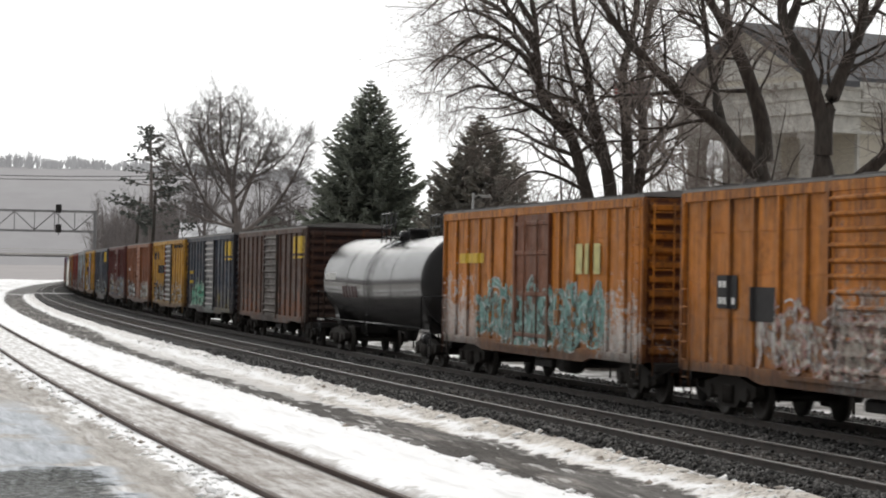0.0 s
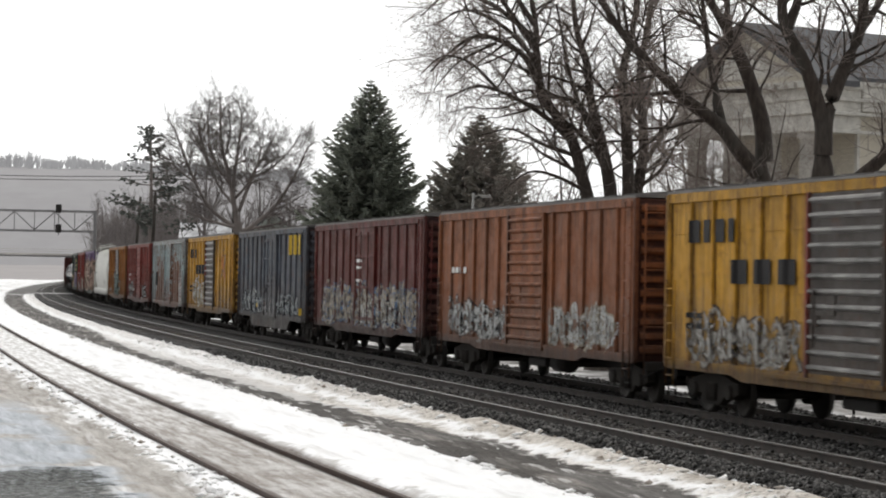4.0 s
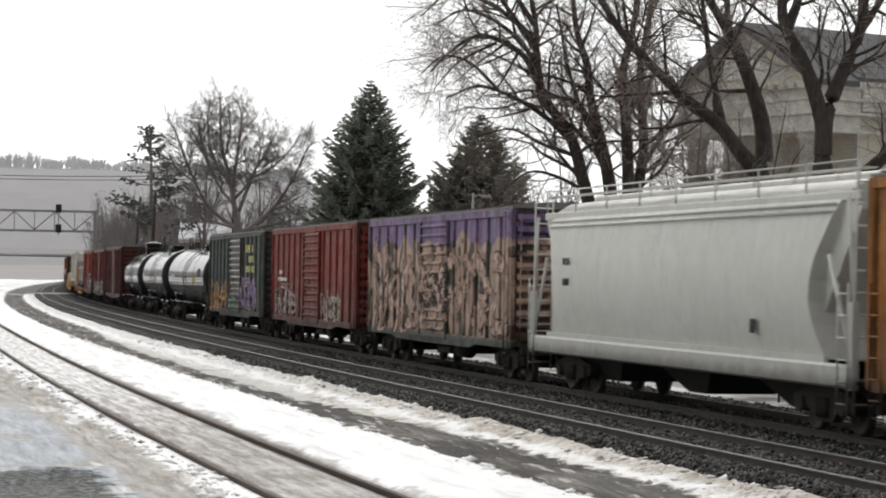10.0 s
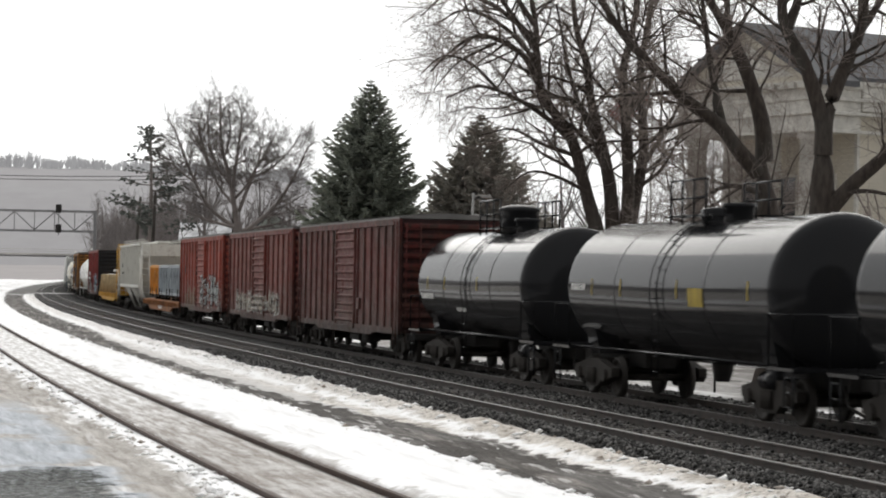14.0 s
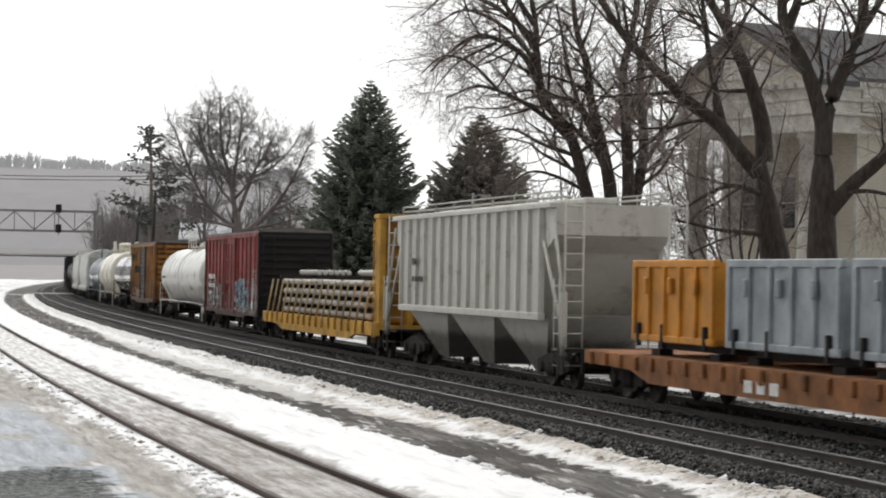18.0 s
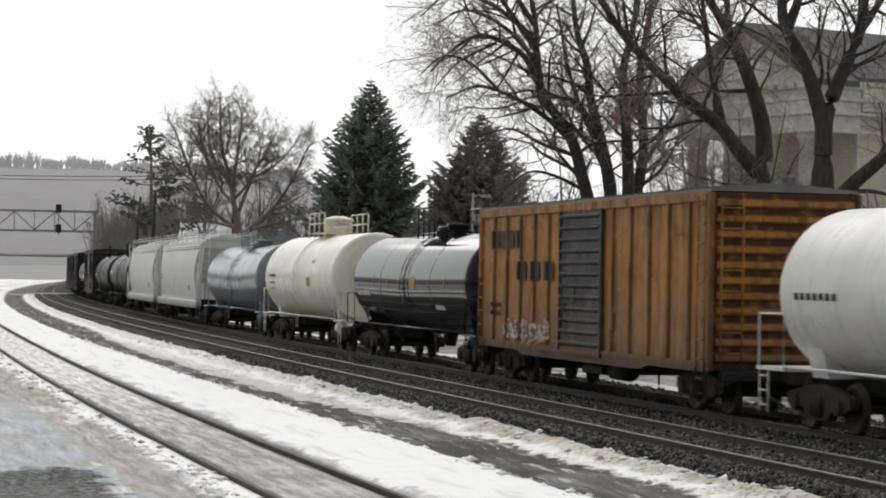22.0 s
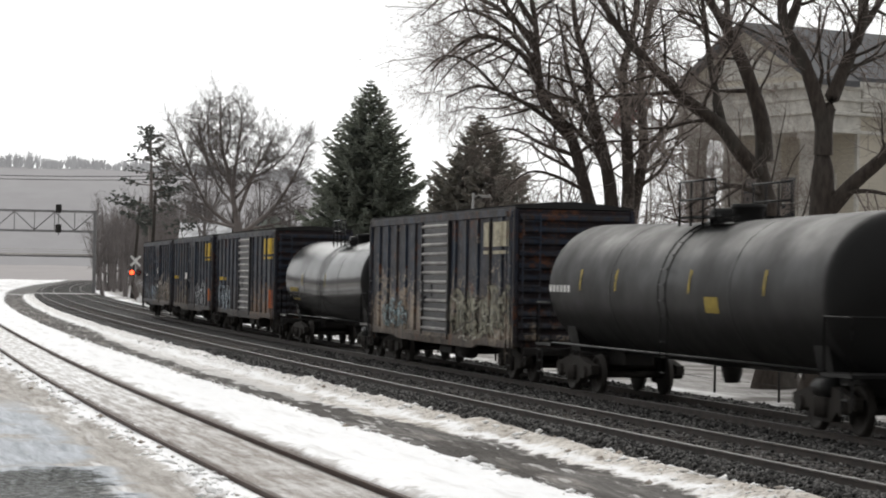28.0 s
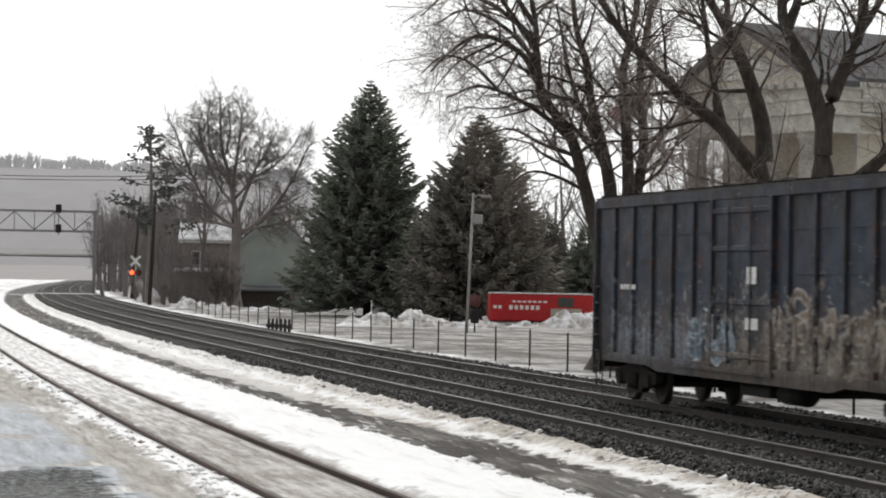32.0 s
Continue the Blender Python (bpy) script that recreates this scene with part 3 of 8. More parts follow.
def ballast_height(s, lat):
    n = noise.noise(Vector((s * 2.3, lat * 2.3, 1.0))) * 0.02 + BED
    if lat < -2.4:
        return BED - 0.15 + (lat + 2.4) * 0.6
    if lat > 4.98:
        return n - 0.128 - (lat - 4.98) * 0.9
    for c in (0.0, TRACK2):
        if abs(abs(lat - c) - 0.7525) < 0.08:
            return -0.155 + n
        if abs(lat - c) < 0.55:
            return -0.145 + n
    return -0.13 + n


BL = [-3.1, -2.7, -2.4] + steps((-2.15, 4.8, 0.14)) + [4.9, 4.98, 5.1, 5.25, 5.4]
BS = steps((-60, 0, 3), (0, 60, 0.3), (60, 140, 1.5), (140, 700, 15)) + [700.0]
tagged(grid_sheet("ballast", BS, BL, ballast_height, MAT_BALLAST), "dark crushed stone ballast under two main tracks", "ballast", "", "structure")



def rail_material():
    """Rusty web and foot, with the running face on top rolled bright."""
    k = Nodes("rail_steel")
    p = k.coord("Object")
    z = k.math("SUBTRACT", k.xyz(p)[2], BED)
    n = k.noise(p, 3.0, 4, 0.65)
    c = k.mix(k.span(n, 0.3, 0.7), (0.022, 0.018, 0.015), (0.055, 0.04, 0.032))
    top = k.span(z, -0.010, -0.004)
    m = k.done(k.mix(top, c, (0.075, 0.07, 0.066)), k.mix(top, (0.75, 0.75, 0.75), (0.5, 0.5, 0.5)))
    k.put(k.b.inputs["Metallic"], k.math("MULTIPLY", top, 0.25))
    return m


MAT_RAIL = rail_material()
MAT_RUSTRAIL = plain("rusty_rail", (0.055, 0.032, 0.022), 0.7, 0.2, 0.4, 8.0, 0.1)
MAT_TIE = plain("creosoted_wood", (0.045, 0.036, 0.03), 0.85, 0, 0.4, 5.0, 0.3)
RAIL = [(-0.07, -0.175), (0.07, -0.175), (0.07, -0.16), (0.012, -0.145), (0.012, -0.045), (0.036, -0.035), (0.036, -0.006), (0.028, 0.0), (-0.028, 0.0), (-0.036, -0.006), (-0.036, -0.035), (-0.012, -0.045), (-0.012, -0.145), (-0.07, -0.16)]


def rail(name, s_list, lat_at, material, label, dz=0.0):
    v, f, n = [], [], len(RAIL)
    for s in s_list:
        for a, z in RAIL:
            x, y, h = on_line(s, lat_at(s) + a)
            v.append((x, y, z + dz))
    for i in range(len(s_list) - 1):
        f += [(i * n + k, i * n + (k + 1) % n, (i + 1) * n + (k + 1) % n, (i + 1) * n + k) for k in range(n)]
    ob = solid(name, Shape().add(v, f), material, label, "rail", "running rails", "structure")
    return ob


RS = steps((-60, 260, 4), (260, 700, 20)) + [700.0]
for centre in (0.0, TRACK2):
    for off in (-0.7525, 0.7525):
        rail("rail", RS, lambda s, q=centre + off: q, MAT_RAIL, "worn steel running rail on the main line", BED)
for off in (-0.7525, 0.7525):
    rail("rail", steps((-30, 118, 2)), lambda s, q=off: float(lat_of_siding(s)) + q, MAT_RUSTRAIL, "rusty rail of a siding half sunk in snow", 0.0)


# ---- freight train: parts common to all cars ----
MAT_STEEL = plain("running_gear_steel", (0.028, 0.025, 0.023), 0.75, 0.2, 0.4, 5.0, 0.2)
MAT_TRUCK = plain("truck_grime", (0.034, 0.029, 0.025), 0.85, 0.1, 0.4, 6.0, 0.2)
MAT_WHEEL = plain("wheel_steel", (0.036, 0.031, 0.027), 0.65, 0.3, 0.4, 4.0, 0.1)
MAT_ROOF = plain("galvanised_roof", (0.20, 0.19, 0.18), 0.6, 0.3, 0.4, 1.2, 0.15)
# door sheet darkened and ridges brightened: sky light on the corrugations, put into colour
MAT_GALV = plain("shaded_galv_door", (0.05, 0.05, 0.052), 0.5, 0.4, 0.35, 2.0, 0.15)
MAT_RIDGE_LIT = plain("lit_door_ridge", (0.30, 0.29, 0.28), 0.5, 0.3, 0.75, 1.1, 0.1)
MAT_WHITE_BAR = plain("stencil_white", (0.78, 0.77, 0.74), 0.7, 0, 0.3, 6.0, 0)
MAT_YELLOW_BAR = plain("stencil_yellow", (0.56, 0.37, 0.03), 0.65, 0, 0.25, 6.0, 0)
MAT_YELLOW_DULL = plain("faded_yellow", (0.34, 0.25, 0.045), 0.7, 0, 0.4, 6.0, 0)
MAT_BLACK_BAR = plain("stencil_black", (0.02, 0.018, 0.018), 0.7, 0, 0.3, 6.0, 0)


def truck_meshes():
    side = Shape()
    o = [(-1.28, 0.62), (-1.28, 0.44), (-1.02, 0.36), (-0.62, 0.40), (-0.34, 0.20), (0.34, 0.20), (0.62, 0.40), (1.02, 0.36), (1.28, 0.44), (1.28, 0.62), (1.0, 0.66), (0.42, 0.78), (-0.42, 0.78), (-1.0, 0.66)]
    side.prism(o, "y", -0.09, 0.09)
    for x in (-0.16, 0.0, 0.16):
        side.tube([(x, 0.11, 0.27), (x, 0.11, 0.6)], 0.07, 8)
    for x in (-0.89, 0.89):
        side.tube([(x, -0.1, 0.46), (x, 0.16, 0.46)], 0.14, 10)
    wheel = Shape().turned([(-0.07, 0.12), (-0.07, 0.38), (-0.05, 0.44), (-0.03, 0.46), (-0.02, 0.425), (0.07, 0.415), (0.075, 0.36), (0.03, 0.33), (0.02, 0.2), (0.08, 0.14), (0.08, 0.0)], "y", 24)
    wheel.turned([(-0.07, 0.0), (-0.07, 0.12)], "y", 24)
    axle = Shape().turned([(-1.0, 0.0), (-1.0, 0.075), (1.0, 0.075), (1.0, 0.0)], "y", 12)
    bolster = Shape().box(-0.22, 0.22, -1.0, 1.0, 0.52, 0.8, 0.03)
    return side.mesh("side_frame"), wheel.mesh("wheel"), axle.mesh("axle"), bolster.mesh("truck")


SIDE_FRAME, WHEEL, AXLE, BOLSTER = truck_meshes()
for _me, _ma in ((SIDE_FRAME, MAT_TRUCK), (WHEEL, MAT_WHEEL), (AXLE, MAT_WHEEL), (BOLSTER, MAT_TRUCK)):
    _me.materials.append(_ma)


def add_trucks(car, half):
    for x in (-half, half):
        t = part("truck", BOLSTER, MAT_TRUCK, car, "", pose(x, 0, BED))
        for y, r in ((0.98, 0), (-0.98, 180)):
            part("side_frame", SIDE_FRAME, MAT_TRUCK, t, "", pose(0, y, 0, 0, 0, r))
        for a in (-0.89, 0.89):
            part("axle", AXLE, MAT_WHEEL, t, "", pose(a, 0, 0.42))
            for y, r in ((0.75, 0), (-0.75, 180)):
                part("wheel", WHEEL, MAT_WHEEL, t, "", pose(a, y, 0.42, 0, 0, r))


def add_couplers(car, half, reach):
    for e in (-1, 1):
        c = Shape().box(e * (half - 0.6), e * (reach - 0.28), -0.12, 0.12, 0.76, 0.98, 0.02)
        c.box(e * (reach - 0.3), e * reach, -0.19, 0.17, 0.70, 1.03, 0.05)
        c.tube([(e * half, 0.35, 0.85), (e * (half + 0.25), 0.38, 0.5), (e * (reach - 0.05), 0.3, 0.34)], 0.03, 6)
        part("coupler", c, MAT_STEEL, car)


def ladder(x, y, z0, z1, width, n, axis="x", r=0.018):
    """Two stiles and n rungs; axis: the way along which the ladder is wide."""
    s = Shape()
    for k in (-0.5, 0.5):
        a = (x + k * width, y, z0) if axis == "x" else (x, y + k * width, z0)
        s.tube([a, (a[0], a[1], z1)], r, 5)
    for i in range(n):
        z = z0 + (z1 - z0) * (i + 0.5) / n
        a, b = ((x - width / 2, y, z), (x + width / 2, y, z)) if axis == "x" else ((x, y - width / 2, z), (x, y + width / 2, z))
        s.tube([a, b], r * 0.9, 5)
    return s


def add_bars(parent, x0, x1, z0, z1, y, n, ma, label, gap=0.35):
    """Worn lettering as plain upright bars, x0 to x1, on a wall at y."""
    w = (x1 - x0) / n
    for i in range(n):
        part("lettering", Shape().box(x0 + w * i, x0 + w * (i + 1 - gap), y, y + 0.006, z0, z1), ma, parent, label)


def sheet_on_side(side_y, x0, x1, z0, z1, off):
    """A thin coat of paint that follows the posts and panels of a side."""
    xs = np.linspace(x0, x1, max(2, int((x1 - x0) / 0.05) + 1))
    zs = np.linspace(z0, z1, max(2, int((z1 - z0) / 0.07) + 1))
    v = [(x, side_y(x, z) + off, z) for x in xs for z in zs]
    n = len(zs)
    return Shape().add(v, [(i * n + j, i * n + j + 1, (i + 1) * n + j + 1, (i + 1) * n + j) for i in range(len(xs) - 1) for j in range(n - 1)])


def sprayed_line(shape, side_y, pts, width, off):
    """A sprayed stroke along turning points (x, z), laid over posts and panels."""
    p = smooth_limb([(x, 0, z) for x, z in pts], 5)[:, [0, 2]]
    d = np.gradient(p, axis=0)
    d /= np.linalg.norm(d, axis=1, keepdims=True) + 1e-9
    side = np.stack([-d[:, 1], d[:, 0]], 1)
    w = np.full(len(p), width / 2)
    w[0], w[-1] = width * 0.2, width * 0.2
    across = np.linspace(-1, 1, 4)
    v = []
    for q, e, r in zip(p, side, w):
        for a in across:
            x, z = q + e * a * r
            z = max(z, 0.98)
            v.append((x, side_y(x, z) + off, z))
    shape.add(v, [(i * 4 + j, i * 4 + j + 1, (i + 1) * 4 + j + 1, (i + 1) * 4 + j) for i in range(len(p) - 1) for j in range(3)])


FORMS = [[(0, 0), (0.05, 1), (0.8, 0.85), (0.6, 0.5), (0.1, 0.45), (0.9, 0)], [(0.9, 0.8), (0.3, 1), (0, 0.5), (0.3, 0), (0.95, 0.25), (0.55, 0.5)], [(0.9, 0.95), (0.1, 0.85), (0.25, 0.5), (0.85, 0.4), (0.75, 0.0), (0, 0.12)], [(0, 0), (0.3, 0.95), (0.5, 0.6), (0.75, 1.0), (1.0, 0)], [(0, 1), (0.1, 0.1), (0.5, 0.0), (0.6, 0.7), (0.95, 0.9), (0.9, 0)], [(0.5, 1), (0, 0.6), (0.15, 0.1), (0.7, 0), (0.9, 0.5), (0.5, 1)], [(0.05, 0), (0.2, 1.05), (0.55, 0.4), (0.85, 1.05), (0.8, -0.1)]]


def spray_tag(car, side_y, x0, x1, top, ink, line, seed):
    """An interlocking sprayed tag: a mist of paint, swelling forms with an outline, and thin highlights."""
    rng = np.random.default_rng(int(seed * 100) + int(abs(x0) * 10))
    z0 = 1.2
    high = max(0.35, top - z0)
    n = max(2, int(round((x1 - x0) / (high * 0.78))))
    cell = (x1 - x0) / n
    body, edge, glint, mist = Shape(), Shape(), Shape(), Shape()
    fat = (0.17 * high if high > 2 else min(0.17, 0.14 * high)) * rng.uniform(0.8, 1.2)
    for i in range(n):
        for again in range(1 if high > 2 else 3):
            form = FORMS[int(rng.integers(len(FORMS)))]
            lift, tall = rng.uniform(-0.08, 0.16) * high, high * rng.uniform(0.6, 1.08)
            turn = rng.choice([-1, 1])
            pts = [(x1 - cell * (i + (a if turn > 0 else 1 - a) * 1.15 + rng.normal(0, 0.14)), z0 + lift + tall * min(1.1, max(-0.1, b + rng.normal(0, 0.14)))) for a, b in form]
            if again < 2:
                sprayed_line(edge, side_y, pts, fat + 0.10, 0.024 + 0.001 * again)
                sprayed_line(body, side_y, pts, fat, 0.028 + 0.001 * again)
            else:
                sprayed_line(glint, side_y, pts, 0.04, 0.033)
        if high > 2:
            continue
        mid_z = z0 + high * rng.uniform(0.25, 0.6)
        sprayed_line(mist, side_y, [(x1 - cell * (i - 0.15), mid_z), (x1 - cell * (i + 0.4), mid_z + rng.normal(0, 0.12)), (x1 - cell * (i + 1.1), mid_z + rng.normal(0, 0.12))], high * rng.uniform(0.45, 0.8), 0.021)
        for _ in range(int(rng.integers(0, 3))):
            # a run of paint
            rx = x1 - cell * (i + rng.random())
            sprayed_line(edge, side_y, [(rx, z0 + high * 0.3), (rx + 0.01, z0), (rx, z0 - 0.2 * rng.random())], 0.035, 0.03)
    if high > 2:
        for i in range(n):
            x = x1 - cell * (i + 0.5)
            sprayed_line(glint, side_y, [(x, z0 + 0.3), (x + 0.05, z0 + high * 0.5), (x - 0.05, z0 + high * 0.85)], 0.05, 0.034)
            sprayed_line(mist, side_y, [(x + 0.4, z0 + high * 0.9), (x, z0 + high * 0.8), (x - 0.4, z0 + high * 0.92)], 0.3, 0.021)
    for nm, shape, colour in (("sprayed_mist", mist, tuple(0.72 * a + 0.05 * b for a, b in zip(ink, line))), ("sprayed_outline", edge, line), ("sprayed_fill", body, ink), ("sprayed_highlight", glint, tuple(min(0.72, 0.22 + a * 1.1) for a in ink))):
        tagged(part(nm, shape.mesh(nm, False), worn_spray(colour), car), "crossing strokes of worn sprayed paint", "", "", "stuff")


@functools.lru_cache(None)
def worn_spray(colour):
    """Sprayed paint, thinned by weather, with soot and dirt runs over it."""
    k = Nodes("worn_spray")
    p = k.coord("Object")
    m = k.n.new("ShaderNodeMapping")
    m.inputs["Scale"].default_value = (6.0, 2.0, 0.6)
    k.l.new(p, m.inputs["Vector"])
    c = k.mix(k.span(k.noise(p, 1.6, 4, 0.65), 0.3, 0.7), tuple(q * 0.72 for q in colour), colour)
    c = k.mix(k.span(k.noise(m.outputs[0], 1.6, 4, 0.7), 0.46, 0.64, 0, 0.6), c, tuple(0.3 * q + 0.02 for q in colour))
    c = k.mix(k.span(k.noise(p, 8.0, 6, 0.8), 0.56, 0.64, 0, 0.8), c, (0.07, 0.042, 0.03))
    worn = k.math("ADD", k.math("MULTIPLY", k.noise(p, 3.4, 6, 0.75), 0.6), k.math("MULTIPLY", k.noise(m.outputs[0], 2.6, 4, 0.7), 0.4))
    k.put(k.b.inputs["Alpha"], k.span(worn, 0.55, 0.49, 0.0, 0.95))
    return k.done(c, 0.7, 0, 0.2)


def boxcar(spec):
    """A ribbed steel boxcar. Its rear points along +x, the side seen from the line's near side is +y."""
    L, eave, W = spec.get("L", 16.4), spec.get("eave", 4.28), 1.47
    h = L / 2
    sill = 0.98
    label = spec["label"]
    car = thing("boxcar", Matrix(), label, "boxcar", "cars of the freight train")
    paint = spec["paint"]
    end_paint = spec.get("end_paint", paint)
    w0 = W - 0.06
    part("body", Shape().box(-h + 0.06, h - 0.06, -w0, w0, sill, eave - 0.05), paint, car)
    # roof: shallow ridge with cross seams and eaves
    r = Shape().prism([(-W, eave - 0.03), (W, eave - 0.03), (W, eave + 0.01), (0.35, eave + 0.11), (-0.35, eave + 0.11), (-W, eave + 0.02)], "x", -h, h)
    for i in range(13):
        x = -h + 0.4 + i * (L - 0.8) / 12
        r.prism([(-W - 0.005, eave + 0.0), (W + 0.005, eave + 0.0), (W + 0.005, eave + 0.05), (0.35, eave + 0.145), (-0.35, eave + 0.145), (-W - 0.005, eave + 0.05)], "x", x - 0.04, x + 0.04)
    part("roof", r, spec.get("roof", MAT_ROOF), car, "weathered metal roof with cross seams")
    part("underframe", Shape().box(-h + 0.3, h - 0.3, -0.35, 0.35, 0.68, sill - 0.005).box(-0.7, 0.7, -1.1, 1.1, 0.55, 0.75, 0.03), MAT_STEEL, car)
    dw, dx = spec.get("door", 3.0), spec.get("door_x", -0.2)
    for sy in (1, -1):
        deep = spec.get("drop", 0.16)
        sl = [(-h + 0.05, sill - 0.06), (-h + 0.05, sill + 0.12), (h - 0.05, sill + 0.12), (h - 0.05, sill - 0.06), (h - 3.4, sill - 0.06), (h - 4.0, sill - deep), (-h + 4.0, sill - deep), (-h + 3.4, sill - 0.06)]
        part("side_sill", Shape().prism(sl, "y", sy * (W - 0.09), sy * (W + 0.005)), paint, car)
        part("top_rail", Shape().box(-h + 0.03, h - 0.03, sy * (W - 0.09), sy * (W + 0.004), eave - 0.22, eave - 0.034, 0.015), paint, car)
        n = spec.get("ribs", 14)
        for i in range(n + 1):
            x = -h + 0.09 + (L - 0.18) * i / n
            if abs(x - dx) < dw / 2 + 0.12:
                continue
            wd = 0.065
            rb = Shape().prism([(x - wd, sy * (w0 - 0.005)), (x - wd * 0.75, sy * W), (x + wd * 0.75, sy * W), (x + wd, sy * (w0 - 0.005))], "z", sill + 0.11, eave - 0.2)
            part("rib", rb, paint, car)
        for z in spec.get("seams", (1.95, 2.75, 3.5)):
            part("seam", Shape().box(-h + 0.1, h - 0.1, sy * (w0 - 0.005), sy * (w0 + 0.016), z - 0.02, z + 0.02), paint, car)
        # sliding door on its track
        y0, y1 = sy * (w0 + 0.002), sy * (W + 0.03)
        door = Shape().box(dx - dw / 2, dx + dw / 2, sy * w0, sy * (W - 0.01), sill + 0.06, eave - 0.2)
        d = part("door", door, spec.get("door_paint", paint), car, spec.get("door_label", ""))
        if spec.get("style", "corr") == "corr":
            m = 12
            for i in range(m):
                z = sill + 0.22 + (eave - sill - 0.55) * i / (m - 1)
                part("corrugation", door_rib(dx, dw, z, sy, W), spec.get("ridge", spec.get("door_paint", paint)), d)
            part("door_post", Shape().box(dx - dw / 2 - 0.05, dx - dw / 2 + 0.06, sy * (W - 0.03), sy * (W + 0.04), sill + 0.05, eave - 0.2), spec.get("door_paint", paint), d)
            part("door_post", Shape().box(dx + dw / 2 - 0.06, dx + dw / 2 + 0.05, sy * (W - 0.03), sy * (W + 0.04), sill + 0.05, eave - 0.2), spec.get("post_paint", paint), d)
        else:
            for z in (sill + 0.3, (sill * 2 + eave) / 3 + 0.15, (sill + eave * 2) / 3, eave - 0.42):
                part("door_rail", Shape().box(dx - dw / 2 + 0.05, dx + dw / 2 - 0.05, sy * (W - 0.015), sy * (W + 0.03), z - 0.05, z + 0.05, 0.012), spec.get("door_paint", paint), d)
            for x in (dx - dw / 2 + 0.06, dx + dw / 2 - 0.06):
                part("door_post", Shape().box(x - 0.07, x + 0.07, sy * (W - 0.015), sy * (W + 0.045), sill + 0.05, eave - 0.2, 0.012), spec.get("door_paint", paint), d)
            for x in (dx - dw * 0.18, dx + dw * 0.18):
                part("locking_bar", Shape().tube([(x, sy * (W + 0.03), sill + 0.15), (x, sy * (W + 0.03), eave - 0.35)], 0.022, 6), spec.get("door_paint", paint), d)
        # placard boards, lever and a defect card holder
        for x, z in ((dx - dw / 2 - 0.62, sill + 0.75), (dx + dw * 0.18, sill + 1.25)):
            part("placard_board", Shape().box(x - 0.17, x + 0.17, sy * (W - 0.06), sy * (W + 0.02), z - 0.17, z + 0.17, 0.01), spec.get("door_paint", paint) if x > dx else paint, car)
        part("door_lever", Shape().tube([(dx + dw * 0.36, sy * (W + 0.07), sill + 0.55), (dx + dw * 0.36, sy * (W + 0.08), sill + 1.5)], 0.025, 6).box(dx + dw * 0.36 - 0.09, dx + dw * 0.36 + 0.09, sy * (W - 0.02), sy * (W + 0.07), sill + 0.9, sill + 1.08, 0.01), spec.get("door_paint", paint), d)
        part("door_track", Shape().box(dx - dw / 2 - 0.1, dx + dw * 1.1, sy * (W - 0.01), sy * (W + 0.06), sill - 0.02, sill + 0.05), paint, car)
        for e in (-1, 1):
            part("ladder", ladder(e * (h - 0.36), sy * (W + 0.035), 0.62, 2.6 if e > 0 else eave - 0.1, 0.42, 6 if e > 0 else 10), paint, car)
    for e in (-1, 1):
        s = Shape().box(e * (h - 0.07), e * (h - 0.02), -W + 0.01, W - 0.01, sill - 0.02, eave - 0.06)
        panel = part("end_panel", s, end_paint, car, spec.get("end_label", ""))
        for i in range(11):
            part("corrugation", end_rib(e, h, sill + 0.2 + i * (eave - sill - 0.45) / 10, W), end_paint, panel)
        for y in (-W + 0.03, W - 0.03):
            part("corner_post", Shape().box(e * (h - 0.1), e * (h + 0.03), y - 0.05, y + 0.05, sill - 0.03, eave - 0.05, 0.012), end_paint, car)
        part("end_ladder", ladder(e * (h + 0.09), W - 0.4, 0.7, eave - 0.15, 0.42, 9, "y"), end_paint, car)
        part("end_sill", Shape().box(e * (h - 0.05), e * (h + 0.16), -1.25, 1.25, sill - 0.22, sill - 0.03, 0.02), MAT_STEEL, car)
    part("air_reservoir", Shape().turned([(-1.9, 0.0), (-1.9, 0.2), (-0.9, 0.2), (-0.9, 0.0)], "x", 12, (0, 0.85, 0.66)), MAT_STEEL, car)
    for e in (-1, 1):
        part("uncoupling_lever", Shape().tube([(e * (h + 0.2), 0.1, 0.95), (e * (h + 0.24), 0.9, 0.86), (e * (h + 0.22), 1.36, 0.62)], 0.016, 5), MAT_STEEL, car)
        for sy in (-1, 1):
            part("step", ladder(e * (h - 0.36), sy * (W - 0.02), 0.38, 0.92, 0.4, 2, "x", 0.016), MAT_STEEL, car)
    part("brake_wheel", Shape().turned([(-h - 0.22, 0.24), (-h - 0.19, 0.28), (-h - 0.16, 0.24)], "x", 16, (0, -0.6, 3.1)).tube([(-h - 0.19, -0.6, 2.85), (-h - 0.19, -0.6, 3.35)], 0.02, 5).tube([(-h - 0.19, -0.85, 3.1), (-h - 0.05, -0.35, 3.1)], 0.02, 5), MAT_STEEL, car)
    add_trucks(car, spec.get("trucks", h - 1.55))
    add_couplers(car, h, spec.get("reach", h + 0.85))
    posts = [-h + 0.09 + (L - 0.18) * i / spec.get("ribs", 14) for i in range(spec.get("ribs", 14) + 1)]
    pitch_x = posts[1] - posts[0]
    corr = spec.get("style", "corr") == "corr"

    def side_y(x, z):
        """The side's surface: sill and top rail, door with its corrugations, posts and panels."""
        if z > eave - 0.22 or z < sill + 0.12:
            return W + 0.005
        if abs(x - dx) < dw / 2 + 0.05:
            if not corr:
                return W - 0.01
            pitch = (eave - sill - 0.55) / 11
            d = abs((z - sill - 0.22 + pitch / 2) % pitch - pitch / 2)
